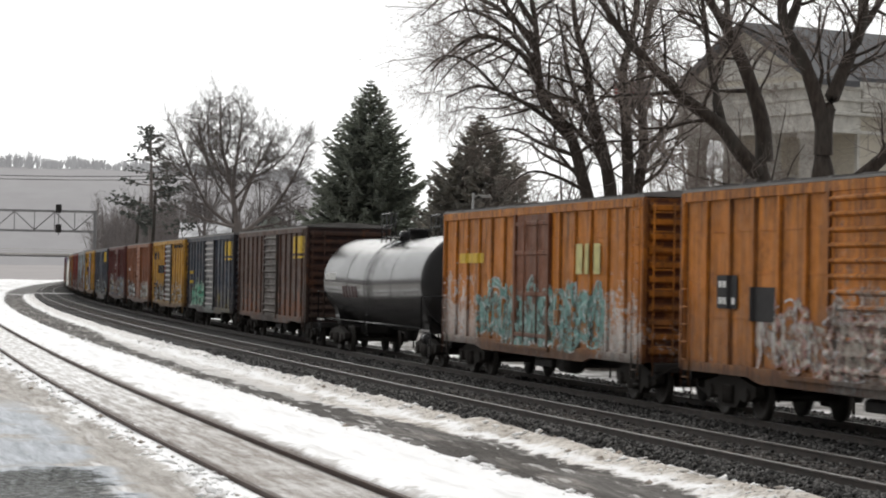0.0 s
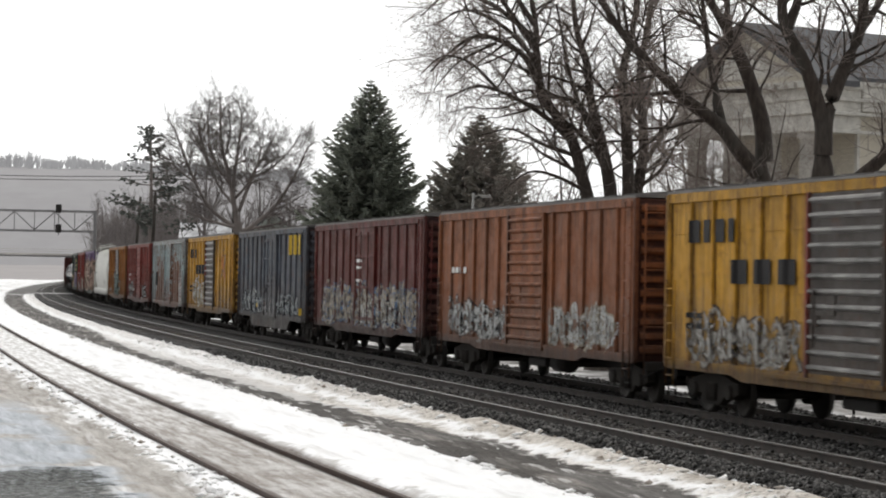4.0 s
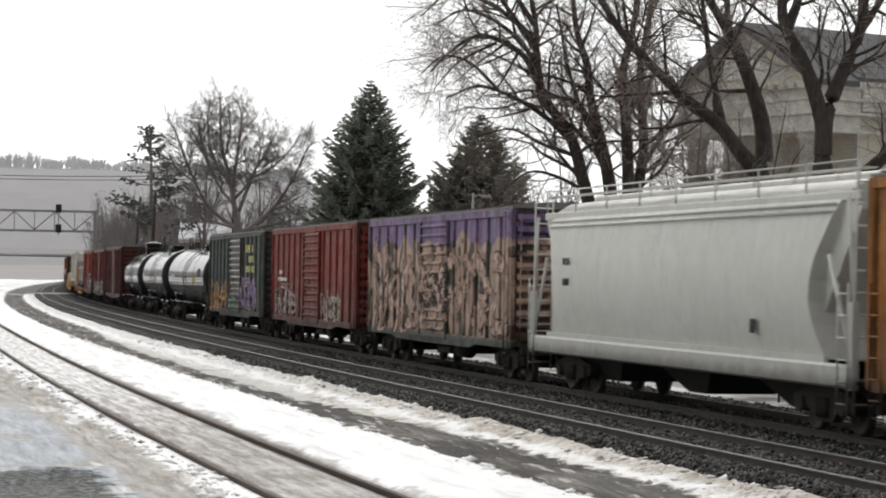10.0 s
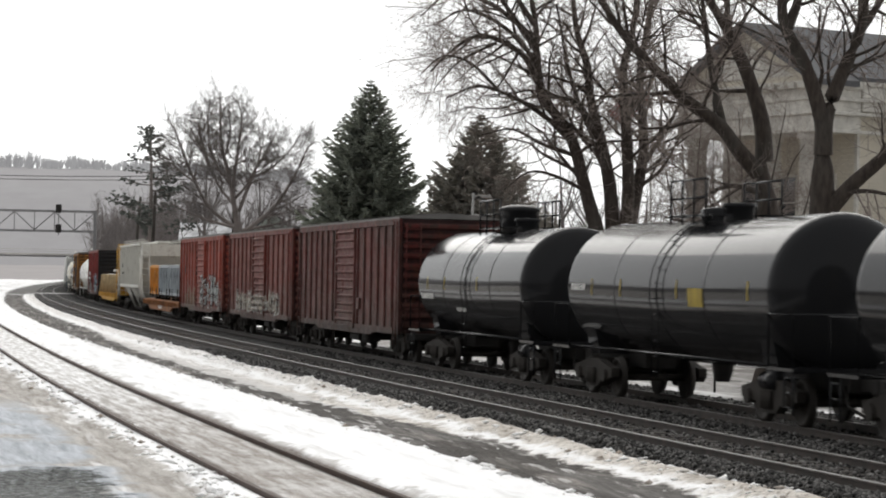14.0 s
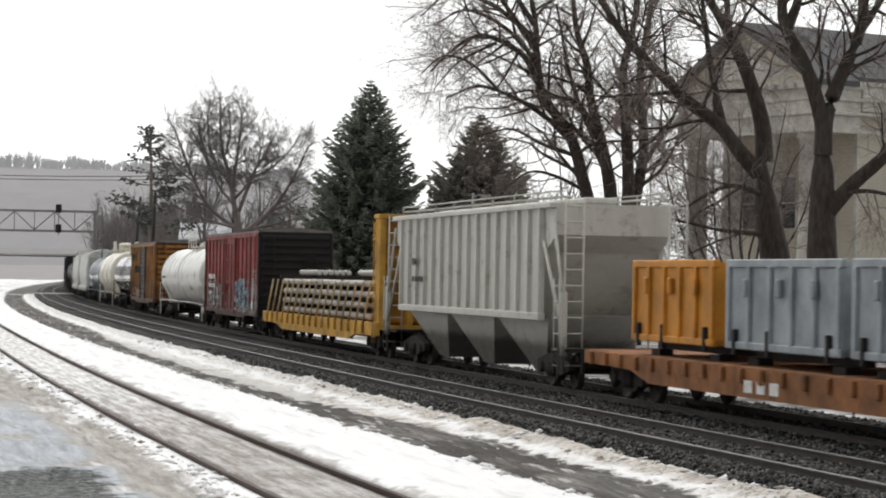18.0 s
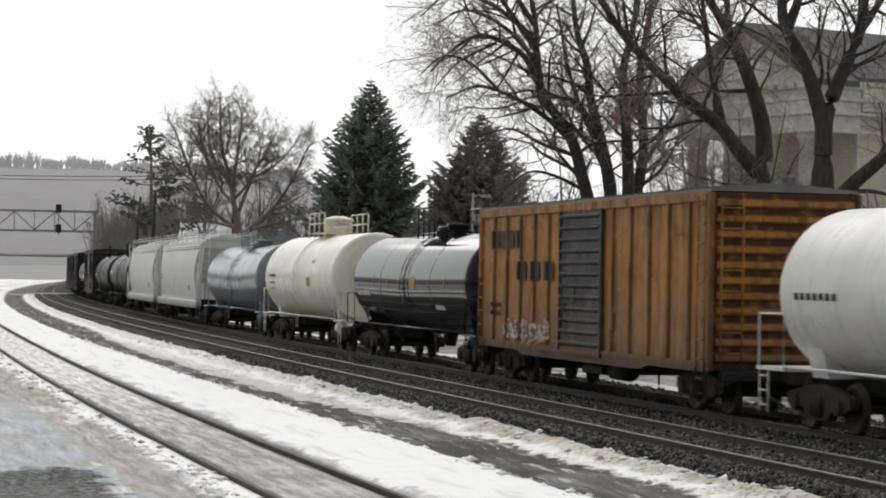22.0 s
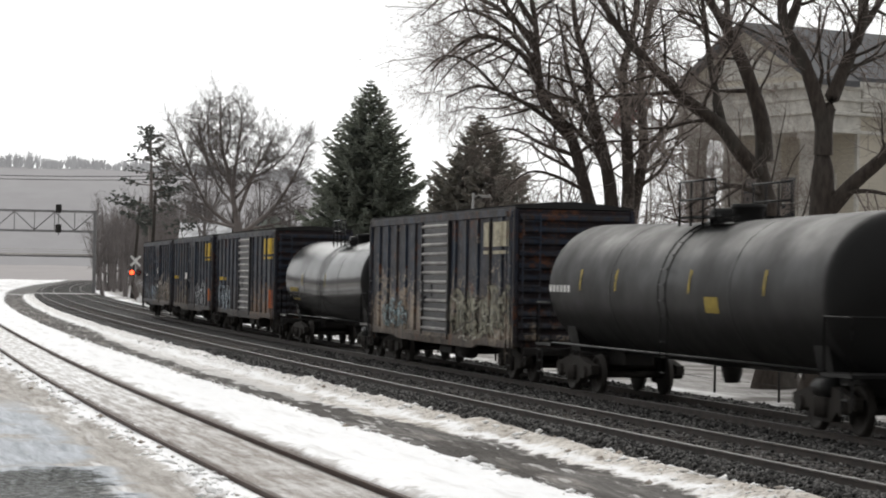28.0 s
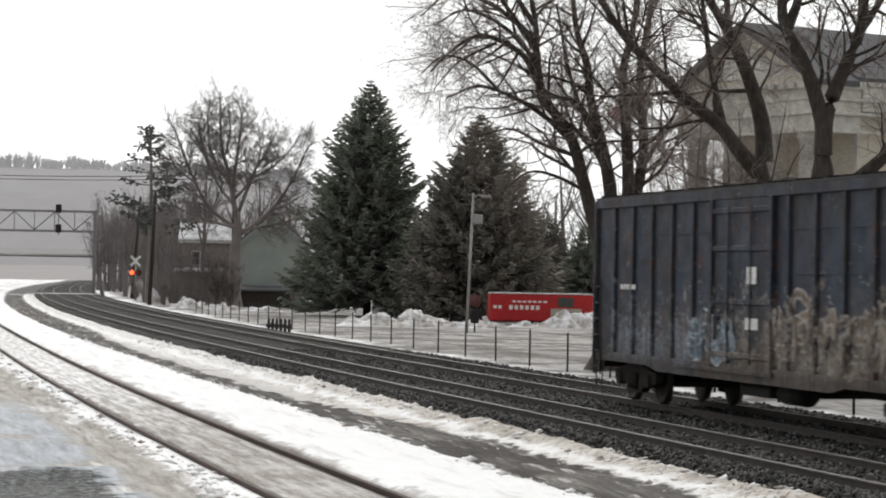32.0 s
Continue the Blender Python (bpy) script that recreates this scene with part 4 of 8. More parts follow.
            return W - 0.012 + 0.067 * min(1.0, max(0.0, (0.085 - d) / 0.06))
        d = abs((x - posts[0] + pitch_x / 2) % pitch_x - pitch_x / 2)
        return w0 + (W - w0) * min(1.0, max(0.0, (0.072 - d) / 0.022))

    for i, (x0, x1, z0, z1, n, ma) in enumerate(spec.get("bars", ())):
        w = (x1 - x0) / n
        for q in range(n):
            a, b = x0 + w * q, x0 + w * (q + (0.7 if n > 1 else 1.0))
            part("lettering", sheet_on_side(side_y, a, b, z0, z1, 0.034 + 0.002 * (n > 1) + 0.0007 * i), ma, car, "worn painted marking as plain bars")
    for q, tag in enumerate(spec.get("sprayed", ())):
        spray_tag(car, side_y, *tag[:5], spec["seed"] + q * 0.37)
    for x, z, r in spec.get("emblem", ()):
        for ma, g in ((plain("emblem_red", (0.40, 0.13, 0.05), 0.7), 1), (plain("emblem_dark", (0.17, 0.14, 0.11), 0.7), -1)):
            for e in (0.0, 0.27):
                em = Shape()
                sprayed_line(em, side_y, [(x - g * r + e, z - r), (x + e, z), (x + g * r + e, z + r)], 0.2, 0.036 + 0.003 * (g > 0) + 0.001 * (e > 0))
                part("emblem", em, ma if e == 0 else plain("emblem_orange", (0.45, 0.2, 0.04), 0.7), car, "crossed stripes of a painted emblem")
    return car


def door_rib(dx, dw, z, sy, W):
    a, b = dx - dw / 2 + 0.1, dx + dw / 2 - 0.1
    v = [(x, sy * (W + d), z + q) for x in (a, b) for q, d in ((-0.06, -0.012), (-0.014, 0.055), (0.02, 0.055), (0.05, -0.012))]
    return Shape().add(v, [(0, 1, 5, 4), (1, 2, 6, 5), (2, 3, 7, 6), (3, 2, 1, 0), (4, 5, 6, 7)])


def end_rib(e, h, z, W):
    a, b = -W + 0.12, W - 0.12
    v = [(e * (h + d), y, z + q) for y in (a, b) for q, d in ((-0.11, -0.022), (-0.04, 0.06), (0.04, 0.06), (0.11, -0.022))]
    return Shape().add(v, [(0, 1, 5, 4), (1, 2, 6, 5), (2, 3, 7, 6), (3, 2, 1, 0), (4, 5, 6, 7)])


def tank_car(spec):
    """A tank car: a long drum on a stub sill, with saddles, walkway, rails and fittings."""
    L, R, zc = spec.get("L", 15.0), spec.get("R", 1.42), spec.get("zc", 2.42)
    h = L / 2
    car = thing("tank_car", Matrix(), spec["label"], "tank car", "cars of the freight train")
    paint, trim = spec["paint"], spec.get("trim", spec["paint"])
    dip = spec.get("dip", 0.10)
    v, f, n = [], [], 40
    rows = [(-h, 0.02), (-h + 0.02, 0.45), (-h + 0.08, 0.8), (-h + 0.17, 1.08), (-h + 0.27, 1.27), (-h + 0.36, 1.37), (-h + 0.45, 1.412), (-h + 0.52, 1.42), (-h + 0.6, 1.42)]
    rows = [(a, r / 1.42 * R) for a, r in rows]
    rows += [(-h * 0.45, R), (0, R), (h * 0.45, R)] + [(-a, r) for a, r in reversed(rows)]
    for a, r in rows:
        sag = -dip * (1 - min(1, abs(a) / h))
        for k in range(n):
            v.append((a, r * math.cos(2 * math.pi * k / n), zc + sag + r * math.sin(2 * math.pi * k / n)))
    for i in range(len(rows) - 1):
        f += [(i * n + k, i * n + (k + 1) % n, (i + 1) * n + (k + 1) % n, (i + 1) * n + k) for k in range(n)]
    part("tank", Shape().add(v, f, True), paint, car)
    for x in (-h * 0.42, -0.02, h * 0.42):
        sg = -dip * (1 - abs(x) / h)
        part("seam", Shape().turned([(x - 0.05, R - 0.01), (x - 0.04, R + 0.003), (x + 0.04, R + 0.003), (x + 0.05, R - 0.01)], "x", 40, (0, 0, zc + sg)), paint, car)
    tx = h - 1.0
    sx = h + 0.55
    for e in (-1, 1):
        part("saddle", Shape().prism([(-1.0, 1.0), (1.0, 1.0), (1.15, zc - R * 0.55), (-1.15, zc - R * 0.55)], "x", e * (tx - 0.55), e * (tx + 0.1)), trim, car)
        part("stub_sill", Shape().box(e * (h - 2.6), e * sx, -0.33, 0.33, 0.72, 1.08, 0.02), MAT_STEEL, car)
        part("end_platform", Shape().box(e * (h - 0.55), e * (sx + 0.1), -1.4, 1.4, 1.08, 1.14), trim, car)
        rail_ = Shape()
        for y in (-1.38, 1.38):
            rail_.tube([(e * (h - 0.5), y, 1.12), (e * (h - 0.5), y, 2.05), (e * (sx + 0.05), y, 2.05), (e * (sx + 0.05), y, 1.12)], 0.02, 6)
        rail_.tube([(e * (sx + 0.05), -1.38, 2.05), (e * (sx + 0.05), 1.38, 2.05)], 0.02, 6)
        part("end_railing", rail_, trim, car)
        for y in (-1.36, 1.36):
            part("step", ladder(e * (sx - 0.15), y, 0.35, 1.1, 0.4, 3), trim, car)
    for sy in (-1, 1):
        part("side_rail", Shape().tube([(-h + 0.5, sy * 1.36, 1.16), (h - 0.5, sy * 1.36, 1.16)], 0.028, 6), trim, car)
        lad = Shape()
        for dx in (-0.2, 0.2):
            lad.tube([(dx, sy * 1.42, 0.7)] + [(dx, sy * (R + 0.07) * math.cos(a), zc - dip + (R + 0.07) * math.sin(a)) for a in np.linspace(-0.3, 1.35, 9)], 0.012, 5)
        for z in (0.8, 1.1, 1.4):
            lad.tube([(-0.2, sy * 1.42, z), (0.2, sy * 1.42, z)], 0.012, 5)
        for a in np.linspace(-0.3, 1.35, 9):
            y, z = sy * (R + 0.07) * math.cos(a), zc - dip + (R + 0.07) * math.sin(a)
            lad.tube([(-0.2, y, z), (0.2, y, z)], 0.011, 5)
        part("ladder", lad, trim, car)
    top = zc + R - dip
    deck = Shape().box(-1.2, 1.2, -0.75, -0.35, top + 0.06, top + 0.1).box(-1.2, 1.2, 0.35, 0.75, top + 0.06, top + 0.1)
    part("walkway", deck, trim, car)
    rw = spec.get("rail_half", 1.0)
    for y in (-0.78, 0.78):
        rl = Shape()
        for z in (0.42, 0.78):
            rl.tube([(-rw, y, top + z), (rw, y, top + z)], 0.024, 6)
        for x in (-rw, -rw / 3, rw / 3, rw):
            rl.tube([(x, y, top - 0.1), (x, y, top + 0.78)], 0.024, 6)
        part("top_railing", rl, trim, car)
    fit = spec.get("fit", "low")
    hh = 0.5 if fit == "box" else 0.2
    part("fitting_housing", Shape().turned([(top - 0.15, 0.36), (top + hh, 0.36), (top + hh + 0.06, 0.32), (top + hh + 0.08, 0.0)], "z", 20, (0.35, 0, 0)) if fit != "box" else Shape().turned([(top - 0.1, 0.5), (top + hh, 0.5), (top + hh + 0.04, 0.56), (top + hh + 0.12, 0.5), (top + hh + 0.2, 0.2), (top + hh + 0.21, 0.0)], "z", 20), spec.get("fit_paint", trim), car)
    part("manway", Shape().turned([(top - 0.1, 0.3), (top + 0.22, 0.3), (top + 0.25, 0.34), (top + 0.32, 0.34), (top + 0.34, 0.0)], "z", 16, (-0.75, 0, 0)), trim, car)
    part("outlet_valve", Shape().turned([(0.62, 0.0), (0.62, 0.14), (0.8, 0.2), (1.05, 0.24)], "z", 12), MAT_STEEL, car)
    part("brake_cylinder", Shape().turned([(-h + 0.9, 0), (-h + 0.9, 0.17), (-h + 1.5, 0.17), (-h + 1.5, 0)], "x", 14, (0, 1.0, 0.86)), trim, car)
    for x0, x1, z0, z1, nb, ma in spec.get("bars", ()):
        # markings follow the drum
        w = (x1 - x0) / nb
        for i in range(nb):
            s = Shape()
            a0, a1 = x0 + w * i, x0 + w * (i + (0.62 if nb > 1 else 1.0))
            rows = [z0 + (z1 - z0) * q / 3 for q in range(4)]
            pts = []
            for z in rows:
                sg = -dip * (1 - abs(a0) / h)
                yy = math.sqrt(max(0.01, (R + 0.008) ** 2 - (z - zc - sg) ** 2))
                pts += [(a0, yy, z), (a1, yy, z)]
            s.add(pts, [(q * 2, q * 2 + 1, q * 2 + 3, q * 2 + 2) for q in range(3)])
            part("lettering", s, ma, car, "painted marking as plain bars")
    add_trucks(car, tx - 0.25)
    add_couplers(car, h + 0.4, spec.get("reach", h + 1.35))
    return car


def covered_hopper(spec):
    """A covered hopper with curved or ribbed sides, end ladders and slope sheets over three bins."""
    L, eave = spec.get("L", 17.6), spec.get("eave", 4.28)
    h = L / 2
    b = h - spec.get("over", 1.25)      # body's half length
    W = 1.5
    car = thing("covered_hopper", Matrix(), spec["label"], "hopper car", "cars of the freight train")
    paint = spec["paint"]
    low = spec.get("low", 1.0)
    # side outline in x, z: the ends slope in towards the bins
    if spec.get("style") == "ribbed":
        zs = low + 0.75
        body = Shape().box(-b + 1.4, b - 1.4, -W + 0.13, W - 0.13, zs, eave)
        for sy in (-1, 1):
            part("side_sheet", Shape().box(-b, b, sy * (W - 0.13), sy * (W - 0.1), zs, eave), paint, car)
        part("body", body, paint, car)
        for e in (-1, 1):
            part("body_end", Shape().prism([(e * (b + 0.9), eave - 0.7), (e * b, eave - 1.1), (e * (b - 1.4), zs), (e * (b - 1.4), eave), (e * (b + 0.9), eave)], "y", -W + 0.14, W - 0.14), paint, car)
        for sy in (-1, 1):
            for i in range(16):
                x = -b + 0.1 + i * (2 * b - 0.2) / 15
                part("rib", Shape().box(x - 0.06, x + 0.06, sy * (W - 0.11), sy * W, zs, eave - 0.08), paint, car)
            part("side_sill", Shape().box(-b, b, sy * (W - 0.16), sy * (W + 0.01), zs - 0.12, zs + 0.06, 0.02), paint, car)
            part("side_plate", Shape().box(-b - 0.9, b + 0.9, sy * (W - 0.16), sy * (W + 0.02), eave - 0.1, eave + 0.03, 0.02), paint, car)
        for i in range(3):
            c = -b + (i + 0.5) * 2 * b / 3
            q = b / 3
            bin_ = Shape().add([(c - q + 0.02, -1.25, zs), (c + q - 0.02, -1.25, zs), (c + q - 0.02, 1.25, zs), (c - q + 0.02, 1.25, zs), (c - 0.5, -0.7, 0.4), (c + 0.5, -0.7, 0.4), (c + 0.5, 0.7, 0.4), (c - 0.5, 0.7, 0.4)], [(0, 1, 5, 4), (1, 2, 6, 5), (2, 3, 7, 6), (3, 0, 4, 7), (4, 5, 6, 7), (3, 2, 1, 0)])
            part("bin", bin_, paint, car)
    else:
        zs = low + 0.35
        # bulged drum side between the roof and the side sill
        v, f, n = [], [], 14
        ys = [(W * (0.87 + 0.13 * math.sin(math.pi * (0.08 + 0.84 * i / (n - 1)))), zs + (eave - 0.55 - zs) * i / (n - 1)) for i in range(n)]
        prof = [(y, z) for y, z in ys] + [(W * 0.80, eave - 0.22), (W * 0.55, eave), (0, eave + 0.12)]
        prof = prof + [(-y, z) for y, z in reversed(prof[:-1])]
        m = len(prof)
        # the ends of the side sheets are notched at mid height
        for e in (-1, 1):
            v += [(e * (b + float(np.interp((z - zs) / (eave - zs), [0, 0.1, 0.2, 0.32, 0.44, 0.56, 0.7, 0.85, 1.0], [-0.12, -0.34, -0.5, -0.58, -0.54, -0.4, -0.12, 0.16, 0.34]))), y, z) for y, z in prof]
        f += [(i, i + 1, m + i + 1, m + i) for i in range(m - 1)]
        part("body", Shape().add(v, f, True).add(v[:m], [(i, i + 1, m - 2 - i, m - 1 - i) for i in range((m - 1) // 2)]).add(v[m:], [(m - 1 - i, m - 2 - i, i + 1, i) for i in range((m - 1) // 2)]), paint, car)
        for e in (-1, 1):
            part("slope_sheet", Shape().prism([(e * (b - 0.75), zs + 0.5), (e * (b - 0.75), eave - 0.2), (e * (b + 0.85), eave - 0.2), (e * (b + 0.85), eave - 0.5)], "y", -W + 0.3, W - 0.3), paint, car)
        for sy in (-1, 1):
            part("side_sill", Shape().box(-h + 0.1, h - 0.1, sy * (W - 0.18), sy * (W + 0.02), low - 0.08, low + 0.3, 0.04), paint, car)
            part("sill_gusset", Shape().box(-b, b, sy * (W - 0.14), sy * (W - 0.06), low + 0.28, zs + 0.05), paint, car)
            for z, q in ((eave - 0.52, 0.925), (eave - 0.40, 0.875)):
                part("side_bead", Shape().tube([(-b - 0.1, sy * W * q, z), (b + 0.1, sy * W * q, z)], 0.028, 6), paint, car)
            part("eave_rail", Shape().box(-b - 0.9, b + 0.9, sy * (W * 0.80 - 0.03), sy * (W * 0.80 + 0.05), eave - 0.36, eave - 0.2, 0.02), paint, car)
        for i in range(3):
            c = -b + (i + 0.5) * 2 * b / 3
            q = b / 3 * 0.9
            part("bin", Shape().add([(c - q, -1.25, zs), (c + q, -1.25, zs), (c + q, 1.25, zs), (c - q, 1.25, zs), (c - 0.5, -0.7, 0.42), (c + 0.5, -0.7, 0.42), (c + 0.5, 0.7, 0.42), (c - 0.5, 0.7, 0.42)], [(0, 1, 5, 4), (1, 2, 6, 5), (2, 3, 7, 6), (3, 0, 4, 7), (4, 5, 6, 7), (3, 2, 1, 0)]), MAT_STEEL, car)
    roof_z = eave + 0.05
    for sy in (-1, 1):
        part("running_board", Shape().box(-b - 0.9, b + 0.9, sy * 0.95, sy * 1.2, roof_z + 0.1, roof_z + 0.13), paint, car)
        rl = Shape().tube([(-b - 0.9, sy * 1.22, roof_z + 0.24), (b + 0.9, sy * 1.22, roof_z + 0.24)], 0.018, 5)
        for i in range(9):
            x = -b - 0.8 + i * (2 * b + 1.6) / 8
            rl.tube([(x, sy * 1.22, eave - 0.2), (x, sy * 1.22, roof_z + 0.24)], 0.018, 5)
        part("roof_rail", rl, paint, car)
    for i in range(8):
        x = -b + (i + 0.5) * 2 * b / 8
        part("hatch_cover", Shape().box(x - b / 8 + 0.05, x + b / 8 - 0.05, -0.38, 0.38, roof_z - 0.02, roof_z + 0.14, 0.04), paint, car)
    for e in (-1, 1):
        for y in (-W + 0.3, W - 0.3):
            part("end_ladder", ladder(e * (h - 0.12), y, 0.5, eave + 0.1, 0.42, 11, "y", 0.022), paint, car)
        for y in (-W + 0.08, W - 0.08):
            fr = Shape()
            fr.box(e * (h - 0.2), e * (h - 0.06), y - 0.06, y + 0.06, low - 0.1, low + 1.3)
            fr.tube([(e * (h - 0.1), y, low + 0.2), (e * (b + 0.1), y, zs + 1.7)], 0.04, 6)
            fr.tube([(e * (b + 0.85), y, eave - 0.3), (e * (h - 0.1), y, low + 1.0)], 0.035, 6)
            part("end_frame", fr, paint, car)
        part("end_platform", Shape().box(e * (h - 1.2), e * h, -1.4, 1.4, low - 0.02, low + 0.05).box(e * (h - 1.4), e * h, -0.3, 0.3, 0.7, low), MAT_STEEL, car)
    part("side_ladder", ladder(-h + 0.32, W + 0.03, 0.5, 2.6, 0.4, 6), paint, car)
    part("side_ladder", ladder(h - 0.32, W + 0.03, 0.5, 2.6, 0.4, 6), paint, car)
    for x0, x1, z0, z1, n, ma in spec.get("bars", ()):
        add_bars(car, x0, x1, z0, z1, W + 0.012, n, ma, "stencilled marking as plain bars")
    add_trucks(car, h - 2.1)
    add_couplers(car, h, spec.get("reach", h + 0.75))
    return car


def flat_with_containers(spec):
    """A flat car with three open-top waste containers chained to its deck."""
    L = spec.get("L", 19.4)
    h = L / 2
    car = thing("flat_car", Matrix(), spec["label"], "flat car", "cars of the freight train")
    paint = spec["paint"]
    part("deck", Shape().box(-h, h, -1.35, 1.35, 0.98, 1.1, 0.02), paint, car)
    for sy in (-1, 1):
        part("side_sill", Shape().prism([(-h, 0.82), (-h, 1.08), (h, 1.08), (h, 0.82), (h - 3, 0.78), (h - 4.2, 0.55), (-h + 4.2, 0.55), (-h + 3, 0.78)], "y", sy * 1.32, sy * 1.42), paint, car)
        for i in range(20):
            x = -h + 0.6 + i * (L - 1.2) / 19
            part("stake_pocket", Shape().box(x - 0.08, x + 0.08, sy * 1.42, sy * 1.5, 0.8, 1.06, 0.015), paint, car)
    part("centre_sill", Shape().box(-h, h, -0.3, 0.3, 0.6, 0.98), MAT_STEEL, car)
    add_trucks(car, h - 2.0)
    add_couplers(car, h, h + 0.8)
    add_bars(car, -1.2, 0.6, 0.64, 0.86, 1.43, 3, MAT_WHITE_BAR, "stencilled marking as plain bars")
    return car


def waste_container(paint, label, L=5.2):
    c = thing("waste_container", Matrix(), label, "container", "containers on the flat car")
    h, z0, z1, W = L / 2, 0.30, 1.84, 1.28
    part("floor", Shape().box(-h, h, -W, W, z0, z0 + 0.1), paint, c)
    for sy in (-1, 1):
        part("side_wall", Shape().box(-h, h, sy * (W - 0.06), sy * W, z0, z1), paint, c)
        part("top_rim", Shape().box(-h - 0.03, h + 0.03, sy * (W - 0.08), sy * (W + 0.05), z1 - 0.1, z1 + 0.05, 0.02), paint, c)
        for i in range(6):
            x = -h + 0.1 + i * (L - 0.2) / 5
            part("rib", Shape().box(x - 0.07, x + 0.07, sy * (W - 0.005), sy * (W + 0.07), z0, z1 - 0.08, 0.015), paint, c)
        part("bottom_rail", Shape().box(-h, h, sy * (W - 0.06), sy * (W + 0.06), z0 - 0.02, z0 + 0.12, 0.02), paint, c)
        for x in (-h * 0.6, 0.0, h * 0.6):
            part("lifting_hook", Shape().box(x - 0.08, x + 0.08, sy * (W + 0.03), sy * (W + 0.12), z1 - 0.62, z1 - 0.3, 0.02), paint, c)
        for x in (-h * 0.82, h * 0.2, h * 0.82):
            part("latch", Shape().box(x - 0.06, x + 0.06, sy * W, sy * (W + 0.09), z0 - 0.12, z0 + 0.34, 0.015), MAT_STEEL, c)
    for e in (-1, 1):
        part("end_wall", Shape().box(e * (h - 0.06), e * h, -W + 0.06, W - 0.06, z0, z1), paint, c)
        part("skid", Shape().box(-h + 0.2, h - 0.2, e * 0.7 - 0.1, e * 0.7 + 0.1, 0.12, z0).box(-h + 0.4, -h + 0.9, e * 0.9 - 0.14, e * 0.9 + 0.14, 0.0, 0.12).box(h - 0.9, h - 0.4, e * 0.9 - 0.14, e * 0.9 + 0.14, 0.0, 0.12), MAT_STEEL, c)
    return c


def bulkhead_flat(spec):
    """A flat car with a tall bulkhead at its leading end and leaning side stakes, for pipe loads."""
    L = spec.get("L", 21.6)
    h = L / 2
    car = thing("bulkhead_flat_car", Matrix(), spec["label"], "flat car", "cars of the freight train")
    paint = spec["paint"]
    stake_paint = plain("pale_stake_paint", (0.55, 0.42, 0.24), 0.7, 0, 0.35, 2.0, 0.1)
    part("deck", Shape().box(-h, h, -1.38, 1.38, 0.98, 1.12, 0.02), paint, car)
    for sy in (-1, 1):
        part("side_sill", Shape().prism([(-h, 0.8), (-h, 1.2), (h, 1.2), (h, 0.8), (h - 3.4, 0.78), (h - 4.4, 0.6), (-h + 4.4, 0.6), (-h + 3.4, 0.78)], "y", sy * 1.36, sy * 1.46), paint, car)
        n = 17
        for i in range(n):
            x = -h + 2.0 + i * (L - 3.2) / (n - 1)
            part("stake", Shape().tube([(x, sy * 1.5, 1.0), (x - 0.62, sy * 1.36, 2.4)], 0.036, 6), stake_paint, car, "pale strap over the load")
            part("stake_pocket", Shape().box(x - 0.1, x + 0.1, sy * 1.46, sy * 1.54, 0.84, 1.14, 0.015), paint, car)
    for y in (-1.3, -0.45, 0.45, 1.3):
        part("bulkhead_post", Shape().box(-h, -h + 0.55, y - 0.09, y + 0.09, 1.1, 4.3), paint, car)
    for z in (1.3, 1.9, 2.5, 3.1, 3.7, 4.2):
        part("bulkhead_beam", Shape().box(-h + 0.55, -h + 0.7, -1.36, 1.36, z - 0.1, z + 0.1), paint, car)
    part("bulkhead_plate", Shape().box(-h + 0.7, -h + 0.78, -1.38, 1.38, 1.1, 4.4), paint, car)
    part("bulkhead_top", Shape().box(-h - 0.03, -h + 0.82, -1.42, 1.42, 4.3, 4.44, 0.02), paint, car)
    part("ladder", ladder(-h + 0.2, 1.5, 0.6, 4.2, 0.4, 11), paint, car)
    part("centre_sill", Shape().box(-h, h, -0.3, 0.3, 0.6, 0.98), MAT_STEEL, car)
    add_trucks(car, h - 2.0)
    add_couplers(car, h, h + 0.7)
    return car


